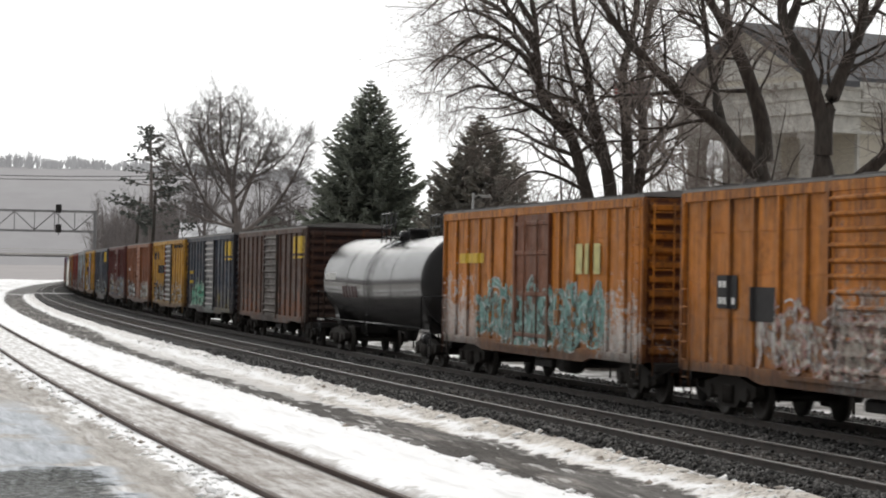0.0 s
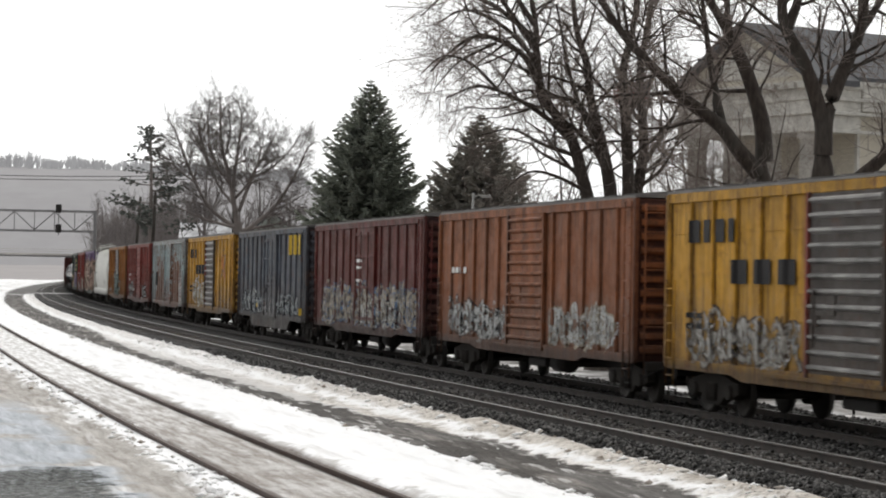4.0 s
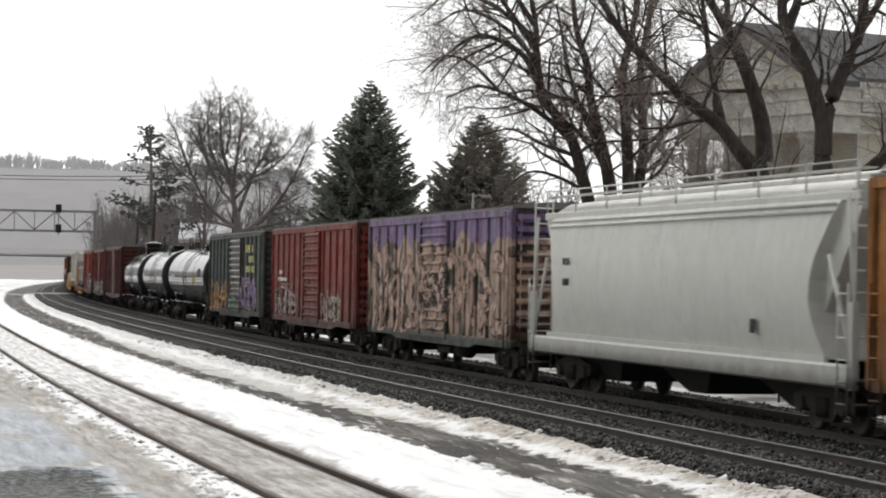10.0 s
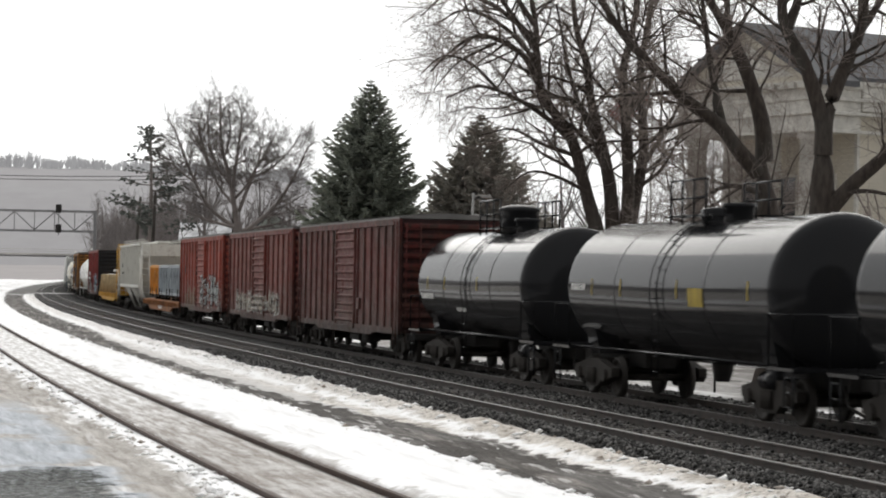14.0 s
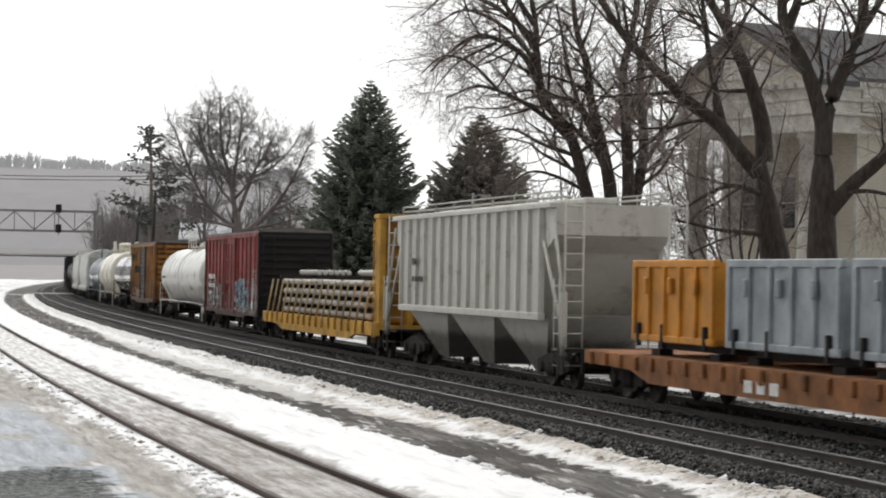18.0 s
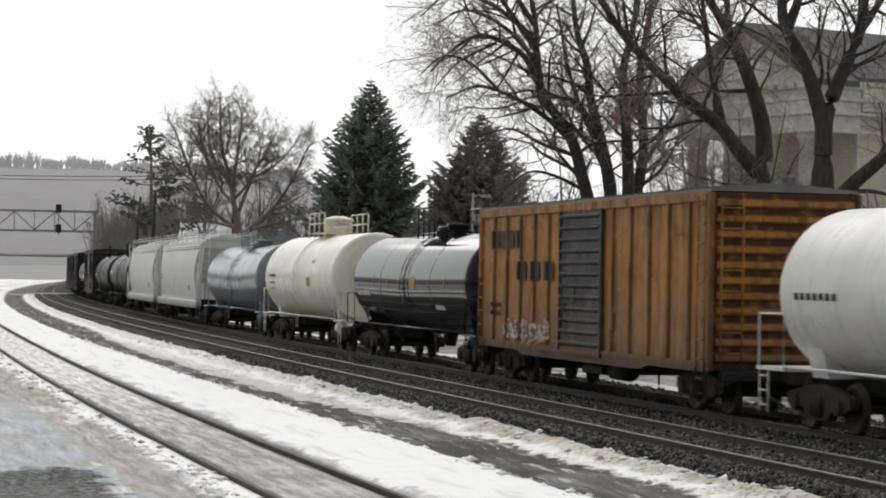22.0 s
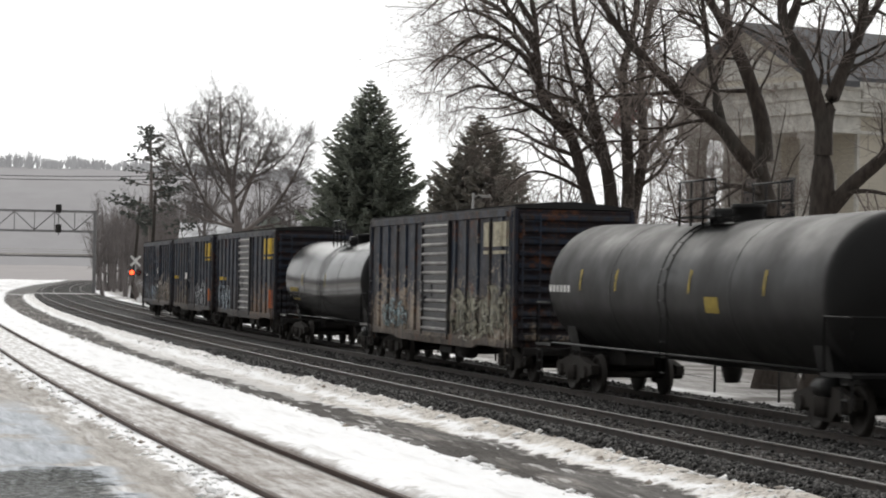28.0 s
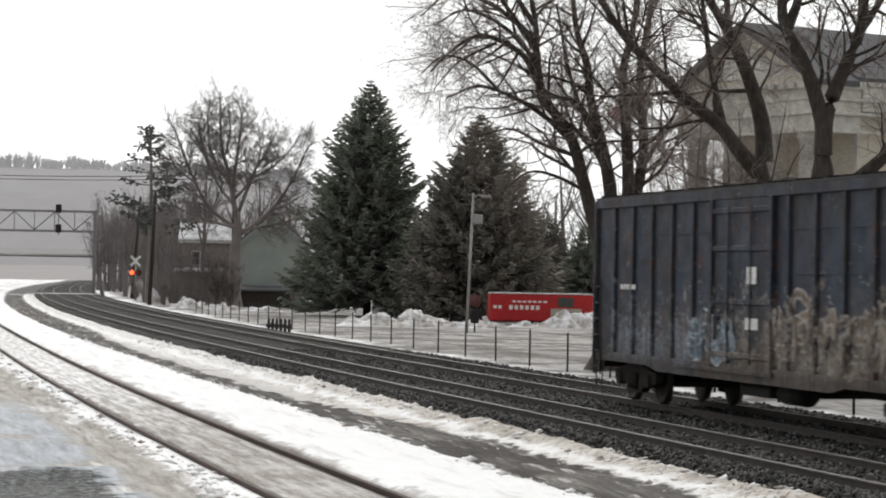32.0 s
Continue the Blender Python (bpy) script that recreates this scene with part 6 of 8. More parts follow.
    bx(781.75, "dark grey-blue boxcar with a plug door, last of the train", (0.024, 0.040, 0.068), 41.0, style="plug", fade=0.15, streak=0.6, tags=((-8.0, 1.6, 2.0, (0.17, 0.135, 0.105), (0.36, 0.33, 0.3), "rust"), (1.6, 7.6, 1.95, (0.12, 0.15, 0.19), (0.3, 0.33, 0.37), "rust"), (-7.6, -1.8, 2.1, (0.30, 0.24, 0.19), (0.46, 0.43, 0.4)), (0.2, 2.4, 1.95, (0.26, 0.34, 0.42), (0.5, 0.52, 0.55))), roof=MAT_BLACK_END, bars=[(-1.0, -0.55, 2.55, 2.85, 1, Wh), (-1.1, -0.5, 1.75, 1.95, 1, Wh), (5.6, 6.6, 2.4, 2.5, 5, Wh)])


MAT_PALE_BAR = plain("worn_pale_marking", (0.42, 0.38, 0.28), 0.75, 0, 0.5, 5.0, 0)
MAT_YELLOW_PALE = plain("pale_yellow_paint", (0.55, 0.5, 0.22), 0.7, 0, 0.3, 4.0, 0)
build_train()


# ---- trees ----
def bark(name, colour):
    k = Nodes(name)
    p = k.coord("Object", (1, 1, 0.3))
    a, b = k.noise(p, 9.0, 4, 0.65), k.noise(p, 1.1, 3)
    c = k.mix(k.span(a, 0.3, 0.7), tuple(q * 0.55 for q in colour), tuple(q * 1.35 for q in colour))
    c = k.mix(k.span(b, 0.5, 0.7, 0, 0.4), c, (0.09, 0.09, 0.08))
    k.bump(a, 0.7, 0.03)
    return k.done(c, 0.9, 0, 0.25)


MAT_BARK = bark("grey_bark", (0.062, 0.05, 0.042))
MAT_TWIG = plain("twig_bark", (0.27, 0.225, 0.20), 0.9, 0, 0.3, 1.0, 0)
# bark and twigs of distant trees, their colours paled to stand in for haze
MAT_HAZEBARK = plain("haze_pale_bark", (0.23, 0.20, 0.185), 0.9, 0, 0.35, 0.8, 0.2)
MAT_FARTWIG = plain("far_twigs", (0.21, 0.188, 0.18), 0.9, 0, 0.3, 0.3, 0)


class Tubes:
    """Many thin round bars in one mesh, quickly."""

    def __init__(self, n):
        self.n, self.lots, self.v, self.f, self.count = n, {}, [], [], 0
        a = np.arange(n) * 2 * math.pi / n
        self.ring = np.stack([np.cos(a), np.sin(a)], 1)

    def add(self, pts, radii):
        lot = self.lots.setdefault(len(pts), ([], []))
        lot[0].append(pts)
        lot[1].append(radii)

    def spin(self, m):
        """All bars of m points at once."""
        pts, r = np.array(self.lots[m][0], float), np.array(self.lots[m][1], float)
        d = np.empty_like(pts)
        d[:, 1:-1] = pts[:, 2:] - pts[:, :-2]
        d[:, 0], d[:, -1] = pts[:, 1] - pts[:, 0], pts[:, -1] - pts[:, -2]
        d /= np.linalg.norm(d, axis=2, keepdims=True) + 1e-9
        ref = np.where(np.abs(d[..., 2:3]) < 0.9, np.array([0, 0, 1.0]), np.array([1.0, 0, 0]))
        a = np.cross(d, ref)
        a /= np.linalg.norm(a, axis=2, keepdims=True) + 1e-9
        b = np.cross(d, a)
        v = pts[:, :, None, :] + r[:, :, None, None] * (a[:, :, None, :] * self.ring[:, :1] + b[:, :, None, :] * self.ring[:, 1:])
        n, q = self.n, len(pts)
        self.v.append(v.reshape(-1, 3))
        i = np.arange(m - 1)[:, None] * n
        k = np.arange(n)[None, :]
        one = np.stack([i + k, i + (k + 1) % n, i + n + (k + 1) % n, i + n + k], -1).reshape(-1, 4)
        self.f.append((one[None] + (np.arange(q) * m * n)[:, None, None]).reshape(-1, 4) + self.count)
        self.count += q * m * n

    def mesh(self, name):
        me = bpy.data.meshes.new(name)
        for m in self.lots:
            self.spin(m)
        v, f = np.concatenate(self.v), np.concatenate(self.f)
        me.vertices.add(len(v))
        me.vertices.foreach_set("co", v.astype(np.float32).ravel())
        me.loops.add(f.size)
        me.loops.foreach_set("vertex_index", f.ravel().astype(np.int32))
        me.polygons.add(len(f))
        me.polygons.foreach_set("loop_start", np.arange(0, f.size, 4, dtype=np.int32))
        me.polygons.foreach_set("loop_total", np.full(len(f), 4, np.int32))
        me.polygons.foreach_set("use_smooth", np.ones(len(f), bool))
        me.update(calc_edges=True)
        me.validate()
        return me


def bent(rng, start, way, length, n, wander, lift):
    """A crooked shoot: n + 1 points from start, turning a little and bending up (or down)."""
    p, d = np.array(start, float), np.array(way, float)
    out = [p.copy()]
    for _ in range(n):
        d = d + rng.normal(0, wander, 3) + np.array([0, 0, lift])
        d /= np.linalg.norm(d) + 1e-9
        p = p + d * length / n
        out.append(p.copy())
    return np.array(out)


def grow(limb_tubes, twig_tubes, rng, pts, r0, r1, level, spacing, reach, lift, twig=0.007, deep=3):
    """A limb along pts with side shoots, and shoots on those."""
    n = len(pts)
    radii = np.linspace(r0, r1, n)
    (limb_tubes if r0 > 0.035 else twig_tubes).add(pts, radii)
    seg = np.linalg.norm(np.diff(pts, axis=0), axis=1)
    total = seg.sum()
    if level >= deep or total < 0.15:
        return
    cum = np.concatenate([[0], np.cumsum(seg)])
    k = max(1, int(total / spacing))
    for i in range(k):
        u = total * (0.18 + 0.82 * (i + rng.random()) / k) if level else total * (0.22 + 0.78 * (i + rng.random()) / k)
        j = min(n - 2, int(np.searchsorted(cum, u) - 1))
        w = (u - cum[j]) / (seg[j] + 1e-9)
        p = pts[j] * (1 - w) + pts[j + 1] * w
        d = (pts[j + 1] - pts[j]) / (seg[j] + 1e-9)
        side = rng.normal(0, 1, 3)
        side -= d * side.dot(d)
        side /= np.linalg.norm(side) + 1e-9
        ang = rng.uniform(0.6, 1.15)
        way = d * math.cos(ang) + side * math.sin(ang)
        r = (r0 + (r1 - r0) * u / total)
        ln = reach * rng.uniform(0.55, 1.25) * (1.0 - 0.35 * u / total)
        rr = min(r * 0.55, 0.02 * ln + twig)
        grow(limb_tubes, twig_tubes, rng, bent(rng, p, way, ln, 4 if level == 0 else 3, 0.16, lift), rr, max(twig * 0.6, rr * 0.35), level + 1, spacing * 0.62, reach * 0.46, lift * 0.7, twig, deep)


def bare_tree(label, base, trunk, limbs, r_base, seed, reach=2.6, spacing=0.5, lift=0.05, twig=0.007, deep=3, category="tree", material=None, twigs=None):
    """A leafless broadleaf tree. trunk: points over its base with radii; limbs: turning points and end radii."""
    rng = np.random.default_rng(seed)
    t = thing("bare_tree", pose(*base), label, category, "trees beside the line")
    big, small = Tubes(8), Tubes(3)
    pts = smooth_limb([q[:3] for q in trunk])
    rad = np.interp(np.linspace(0, len(trunk) - 1, len(pts)), range(len(trunk)), [q[3] for q in trunk])
    rad[0] *= 1.35
    big.add(pts, rad)
    for turn, r0, r1 in limbs:
        grow(big, small, rng, smooth_limb(turn), r0, r1, 0, spacing, reach, lift, twig, deep)
    part("trunk", big.mesh("trunk"), material or MAT_BARK, t, "rough grey-brown trunk and limbs")
    part("crown", small.mesh("crown"), twigs or material or MAT_TWIG, t, "fine bare twigs")
    return t


def spruce(label, base, height, half, seed, colour):
    """A spruce: whorls of drooping boughs, each a spray of needle-covered shoots."""
    rng = np.random.default_rng(seed)
    t = thing("spruce_tree", pose(*base), label, "tree", "trees beside the line")
    trunk = Tubes(8)
    trunk.add([(0, 0, 0), (0, 0, height * 0.5), (0, 0, height)], [height * 0.017, height * 0.01, 0.02])
    shoots = Tubes(3)
    z = height * 0.1
    while z < height - 0.15:
        f = 1 - z / height
        reach = half * (f ** 0.62) * min(1.0, (f / 0.3) ** 0.4) * (0.94 + 0.06 * math.sin(z * 2.1)) + 0.03
        n = int(7 + 9 * f)
        a0 = rng.random() * 6.28
        for i in range(n):
            a = a0 + 6.283 * i / n + rng.normal(0, 0.2)
            ln = reach * rng.uniform(0.74, 1.0) * (1.12 if rng.random() < 0.25 else 1.0)
            out = np.array([math.cos(a), math.sin(a), 0])
            droop = -0.18 - 0.35 * f + 0.75 * max(0.0, 0.3 - f)
            m = 5
            pts = np.array([out * ln * u + np.array([0, 0, z + ln * (droop * u + 0.44 * u ** 3)]) for u in np.linspace(0, 1, m)])
            fat = min(0.09 + 0.03 * ln, 0.05 + 0.12 * ln)
            shoots.add(pts, [fat * 0.5, fat * 0.6, fat * 0.5, fat * 0.36, 0.015])
            k = int(5 + ln * 7.0)
            across = np.array([-out[1], out[0], 0])
            for j in range(k):
                u = 0.15 + 0.83 * (j + rng.random()) / k
                p = out * ln * u + np.array([0, 0, z + ln * (droop * u + 0.44 * u ** 3)])
                sd = rng.choice([-1, 1])
                w = out * 0.8 + across * sd * rng.uniform(0.2, 1.0) + np.array([0, 0, rng.uniform(-0.45, 0.75)])
                w /= np.linalg.norm(w)
                sl = (min(0.36, 0.1 + 0.2 * ln) + 0.32 * ln * (1 - u)) * rng.uniform(0.7, 1.3)
                shoots.add([p, p + w * sl * 0.5 + np.array([0, 0, -0.02]), p + w * sl], [fat * 0.36, fat * 0.38, 0.010])
        z += 0.26 + 0.14 * f
    part("trunk", trunk.mesh("trunk"), MAT_BARK, t, "straight dark trunk")
    k = Nodes("spruce_needles")
    p = k.coord("Object")
    c = k.mix(k.span(k.noise(p, 3.0, 4, 0.7), 0.3, 0.7), tuple(q * 0.7 for q in colour), tuple(q * 1.35 for q in colour))
    k.done(c, 0.65, 0, 0.2)
    # needles let some of the light behind them through
    thru = k.n.new("ShaderNodeBsdfTranslucent")
    k.l.new(c, thru.inputs["Color"])
    half_ = k.n.new("ShaderNodeMixShader")
    half_.inputs[0].default_value = 0.6
    k.l.new(k.b.outputs[0], half_.inputs[1])
    k.l.new(thru.outputs[0], half_.inputs[2])
    k.l.new(half_.outputs[0], k.n["Material Output"].inputs["Surface"])
    part("crown", shoots.mesh("crown"), k.m, t, "dense dark needle-covered boughs")
    return t


def at_plane(base, pts):
    """Turning points given as x, z of the place and a depth offset, seen from the tree's base."""
    return [(x - base[0], dy, z - base[2]) for x, z, dy in pts]


G = -0.36
# two old trees before the pillared house
A = (9.85, 62.0, G)
bare_tree("large bare shade tree with a forked trunk", A, [(0, 0, 0, 0.56), (-0.05, 0, 2.5, 0.46), (-0.1, 0, 4.4, 0.36), (-0.1, 0, 5.9, 0.28), (-0.1, 0, 6.6, 0.05)], [
    (at_plane(A, [(9.75, 5.9, 0), (9.7, 6.8, 0), (9.2, 8.2, -0.3), (8.62, 9.2, -0.5), (8.5, 10.2, -0.8), (8.2, 12.0, -1.0)]), 0.24, 0.08),
    (at_plane(A, [(8.7, 9.1, -0.5), (9.0, 9.9, -0.4), (9.2, 11.2, -0.2)]), 0.16, 0.05),
    (at_plane(A, [(9.75, 5.9, 0), (9.8, 6.9, 0), (10.2, 7.9, 0.3), (10.75, 9.2, 0.6), (10.85, 10.4, 0.6), (10.9, 12.5, 0.8)]), 0.25, 0.08),
    (at_plane(A, [(10.75, 9.2, 0.6), (11.2, 9.8, 0.9), (11.9, 11.0, 1.3)]), 0.14, 0.05),
    (at_plane(A, [(9.85, 4.4, 0), (10.5, 5.2, -0.4), (11.4, 6.1, -0.8), (12.6, 8.0, -1.2), (13.4, 10.5, -1.4)]), 0.24, 0.07),
    (at_plane(A, [(9.9, 4.9, 0), (10.9, 4.95, -0.9), (11.9, 4.6, -1.6)]), 0.08, 0.02),
], 0.5, 11, 2.6, 0.34, 0.015, 0.0058)
B_ = (9.2, 66.0, G)
bare_tree("large bare shade tree with a long leaning limb", B_, [(0, 0, 0, 0.55), (-0.05, 0, 3.2, 0.44), (-0.35, 0, 5.0, 0.34), (-0.52, 0, 6.6, 0.05)], [
    (at_plane(B_, [(8.78, 5.9, 0), (8.68, 7.0, 0), (8.3, 8.3, 0.2), (7.8, 9.4, 0.3), (7.45, 10.0, 0.3), (6.9, 11.0, 0.5), (6.4, 13.0, 0.6)]), 0.26, 0.06),
    (at_plane(B_, [(7.8, 9.4, 0.3), (7.75, 10.4, 0.6), (7.9, 12.4, 0.9)]), 0.12, 0.04),
    (at_plane(B_, [(8.6, 5.6, 0), (8.0, 6.2, -0.4), (7.45, 6.85, -0.6), (6.5, 7.5, -0.9), (6.0, 7.95, -1.1), (5.0, 8.9, -1.3), (4.2, 10.0, -1.5), (3.8, 11.4, -1.7)]), 0.24, 0.07),
    (at_plane(B_, [(8.8, 5.0, 0), (7.8, 5.2, -0.9), (7.0, 4.9, -1.6), (6.4, 4.5, -2.0)]), 0.09, 0.03),
    (at_plane(B_, [(7.6, 6.7, -0.5), (7.2, 8.4, -0.6), (7.0, 9.8, -0.6), (6.7, 11.6, -0.8)]), 0.11, 0.04),
    (at_plane(B_, [(8.9, 3.9, 0), (7.4, 4.0, -1.1), (5.9, 4.3, -1.6)]), 0.08, 0.02),
], 0.5, 12, 2.7, 0.32, 0.008, 0.0058)
C_ = (5.6, 78.0, G)
bare_tree("wide bare tree with several stems and a dense twig crown", C_, [(0, 0, 0, 0.75), (0.0, 0, 2.0, 0.62), (0.05, 0, 3.6, 0.5)], [
    (at_plane(C_, [(5.3, 3.2, 0), (4.85, 4.6, 0.1), (4.6, 5.5, 0.2), (4.1, 7.2, 0.3), (3.2, 8.5, 0.3), (2.95, 9.8, 0.4), (2.85, 11.2, 0.5), (2.3, 13.5, 0.8)]), 0.27, 0.06),
    (at_plane(C_, [(4.0, 7.2, 0.3), (3.0, 8.0, -0.2), (1.7, 8.6, -0.8), (0.9, 8.7, -1.0), (0.0, 8.3, -1.2)]), 0.10, 0.02),
    (at_plane(C_, [(3.05, 9.0, 0.3), (2.4, 9.9, 0.0), (1.2, 10.4, -0.4), (0.3, 10.0, -0.6), (-0.5, 9.2, -0.6)]), 0.12, 0.03),
    (at_plane(C_, [(5.5, 3.6, 0), (5.4, 5.5, 0.2), (5.1, 7.0, 0.3), (4.75, 8.4, 0.5), (4.6, 9.6, 0.6), (4.2, 11.0, 0.7), (4.0, 13.5, 0.9)]), 0.25, 0.06),
    (at_plane(C_, [(5.8, 3.6, 0), (5.95, 5.4, -0.3), (5.8, 8.0, -0.5), (5.7, 9.4, -0.6), (6.0, 10.8, -0.7), (6.2, 13.2, -0.8)]), 0.24, 0.06),
    (at_plane(C_, [(5.9, 3.6, 0), (6.3, 5.6, 0.5), (6.5, 7.0, 0.7), (6.35, 9.3, 0.9), (6.6, 11.0, 1.0), (7.0, 13.4, 1.2)]), 0.23, 0.06),
    (at_plane(C_, [(6.4, 6.2, 0.5), (6.9, 7.0, 0.9), (7.6, 8.2, 1.3), (8.2, 9.6, 1.6)]), 0.10, 0.03),
    (at_plane(C_, [(2.95, 10.0, 0.4), (1.8, 11.6, 0.2), (0.8, 13.0, 0.0)]), 0.11, 0.03),
    (at_plane(C_, [(4.7, 5.4, 0), (3.6, 5.9, -0.5), (2.7, 6.0, -0.9), (1.9, 5.4, -1.2)]), 0.07, 0.02),
    (at_plane(C_, [(5.0, 7.2, 0.3), (4.4, 8.0, -0.6), (3.9, 9.4, -0.9), (3.5, 11.4, -1.1)]), 0.10, 0.03),
    (at_plane(C_, [(3.0, 9.6, 0.3), (1.9, 10.8, 0.8), (0.6, 11.4, 1.2), (-0.4, 10.9, 1.4)]), 0.09, 0.02),
    (at_plane(C_, [(2.9, 10.8, 0.4), (1.6, 12.4, -0.6), (0.2, 13.2, -1.0), (-0.8, 12.6, -1.3)]), 0.10, 0.02),
    (at_plane(C_, [(2.9, 10.4, 0.4), (1.4, 11.6, 0.9), (0.0, 11.9, 1.4), (-0.9, 11.2, 1.7)]), 0.09, 0.02),
    (at_plane(C_, [(2.6, 12.2, 0.6), (1.2, 13.0, 0.2), (-0.2, 13.6, -0.2), (-1.0, 13.4, -0.4)]), 0.08, 0.02),
    (at_plane(C_, [(1.7, 8.6, -0.8), (0.8, 9.4, -1.4), (-0.1, 9.6, -1.7), (-0.8, 9.0, -1.9)]), 0.06, 0.015),
    (at_plane(C_, [(1.6, 10.2, -0.2), (0.4, 9.6, 0.3), (-0.4, 8.7, 0.5)]), 0.06, 0.015),
    (at_plane(C_, [(4.3, 6.6, 0.2), (3.2, 7.0, 0.8), (2.2, 7.5, 1.2), (1.2, 7.3, 1.5)]), 0.08, 0.02),
    (at_plane(C_, [(5.2, 6.6, 0.3), (4.7, 7.0, 1.0), (4.0, 8.2, 1.6), (3.8, 10.0, 2.0)]), 0.09, 0.02),
    (at_plane(C_, [(6.3, 5.6, 0.5), (7.0, 6.2, -0.4), (7.5, 7.2, -0.9)]), 0.08, 0.02),
], 0.6, 13, 2.8, 0.335, 0.004, 0.0050)
# thin understorey before the house
E_ = (10.6, 88.0, G)
bare_tree("small bushy bare tree with crossing twigs", E_, [(0, 0, 0, 0.16), (0.1, 0, 1.6, 0.13), (0.1, 0, 3.0, 0.09)], [
    (at_plane(E_, [(10.7 + 0.1 * _k, 1.2 + 0.25 * _k, 0), (10.7 + 0.36 * (_k - 4.5), 3.6 + 0.2 * (_k % 3), 0.2 * (_k % 4)), (10.7 + 0.56 * (_k - 4.5), 6.2 + 0.9 * math.sin(_k * 1.9), 0.3 * (_k % 3)), (10.7 + 0.62 * (_k - 4.5) + 0.3 * math.sin(_k), 8.6 + 1.1 * math.sin(_k * 1.3), 0)]), 0.06, 0.015) for _k in range(10)
], 0.2, 15, 2.2, 0.30, 0.02, 0.006)
# far side of the crossing road
D_ = (-18.2, 210.0, G)
bare_tree("tall bare tree with a wide fan of limbs", D_, [(0, 0, 0, 0.66), (0.1, 0, 4.5, 0.5), (0.3, 0, 7.5, 0.36)], [
    (at_plane(D_, [(-18.0, 6.5, 0), (-20.5, 8.4, 0.5), (-22.3, 11.6, 1.0), (-23.6, 14.8, 1.4), (-24.4, 16.2, 1.6)]), 0.19, 0.04),
    (at_plane(D_, [(-18.0, 7.0, 0), (-18.6, 10.5, -0.5), (-19.4, 14.0, -0.9), (-19.6, 18.2, -1.0)]), 0.26, 0.04),
    (at_plane(D_, [(-18.4, 10.0, -0.4), (-18.0, 13.0, -1.2), (-17.6, 16.0, -1.6), (-18.0, 17.6, -2)]), 0.16, 0.04),
    (at_plane(D_, [(-17.9, 8.0, 0), (-16.6, 11.5, 0.6), (-15.4, 13.8, 1.0), (-14.8, 15.2, 1.2)]), 0.18, 0.04),
    (at_plane(D_, [(-17.8, 6.0, 0), (-15.0, 8.2, -0.6), (-13.2, 10.8, -1.0), (-12.0, 13.4, -1.2), (-11.4, 14.2, -1.2)]), 0.19, 0.04),
    (at_plane(D_, [(-20.5, 12.0, 0.2), (-21.4, 14.6, 0.4), (-21.4, 16.6, 0.4)]), 0.13, 0.03),
    (at_plane(D_, [(-18.0, 6.6, 0), (-21.0, 7.4, -1.0), (-23.6, 8.6, -1.8)]), 0.15, 0.03),
    (at_plane(D_, [(-17.8, 6.4, 0), (-14.8, 7.0, 1.0), (-12.2, 7.8, 1.6)]), 0.15, 0.03),
    (at_plane(D_, [(-18.5, 10.2, -0.4), (-20.0, 12.4, -0.8), (-20.6, 15.2, -1.2), (-20.4, 17.6, -1.4)]), 0.13, 0.03),
    (at_plane(D_, [(-18.3, 8.6, -0.2), (-19.8, 10.4, 0.8), (-21.0, 12.8, 1.4), (-22.4, 15.4, 1.8)]), 0.14, 0.03),
    (at_plane(D_, [(-18.2, 9.2, 0.0), (-17.0, 10.6, -0.8), (-16.0, 13.0, -1.4), (-16.2, 15.8, -1.8)]), 0.14, 0.03),
    (at_plane(D_, [(-16.8, 11.0, 0.5), (-15.0, 12.0, 0.2), (-13.4, 13.6, 0.0), (-12.6, 15.0, 0.0)]), 0.11, 0.03),
    (at_plane(D_, [(-15.2, 8.0, -0.6), (-13.6, 8.8, 0.4), (-11.8, 10.0, 1.0)]), 0.10, 0.03),
    (at_plane(D_, [(-21.6, 10.4, 0.8), (-23.2, 11.6, 0.2), (-24.8, 13.0, 0.0)]), 0.10, 0.03),
    (at_plane(D_, [(-19.0, 13.0, -0.7), (-18.8, 15.0, 0.4), (-19.0, 17.0, 0.8)]), 0.11, 0.03),
], 0.9, 14, 2.5, 0.30, 0.03, 0.015, material=MAT_HAZEBARK, twigs=MAT_FARTWIG)
spruce("tall dark green spruce beside a snowy lot", (-5.4, 173.0, -0.3), 17.2, 7.0, 21, (0.36, 0.38, 0.325))
spruce("smaller dark spruce with a brownish tinge", (2.5, 165.0, -0.3), 14.3, 7.3, 22, (0.38, 0.36, 0.32))
spruce("low dark conifer between two spruces", (-0.9, 168.0, -0.3), 8.2, 4.0, 23, (0.36, 0.38, 0.325))


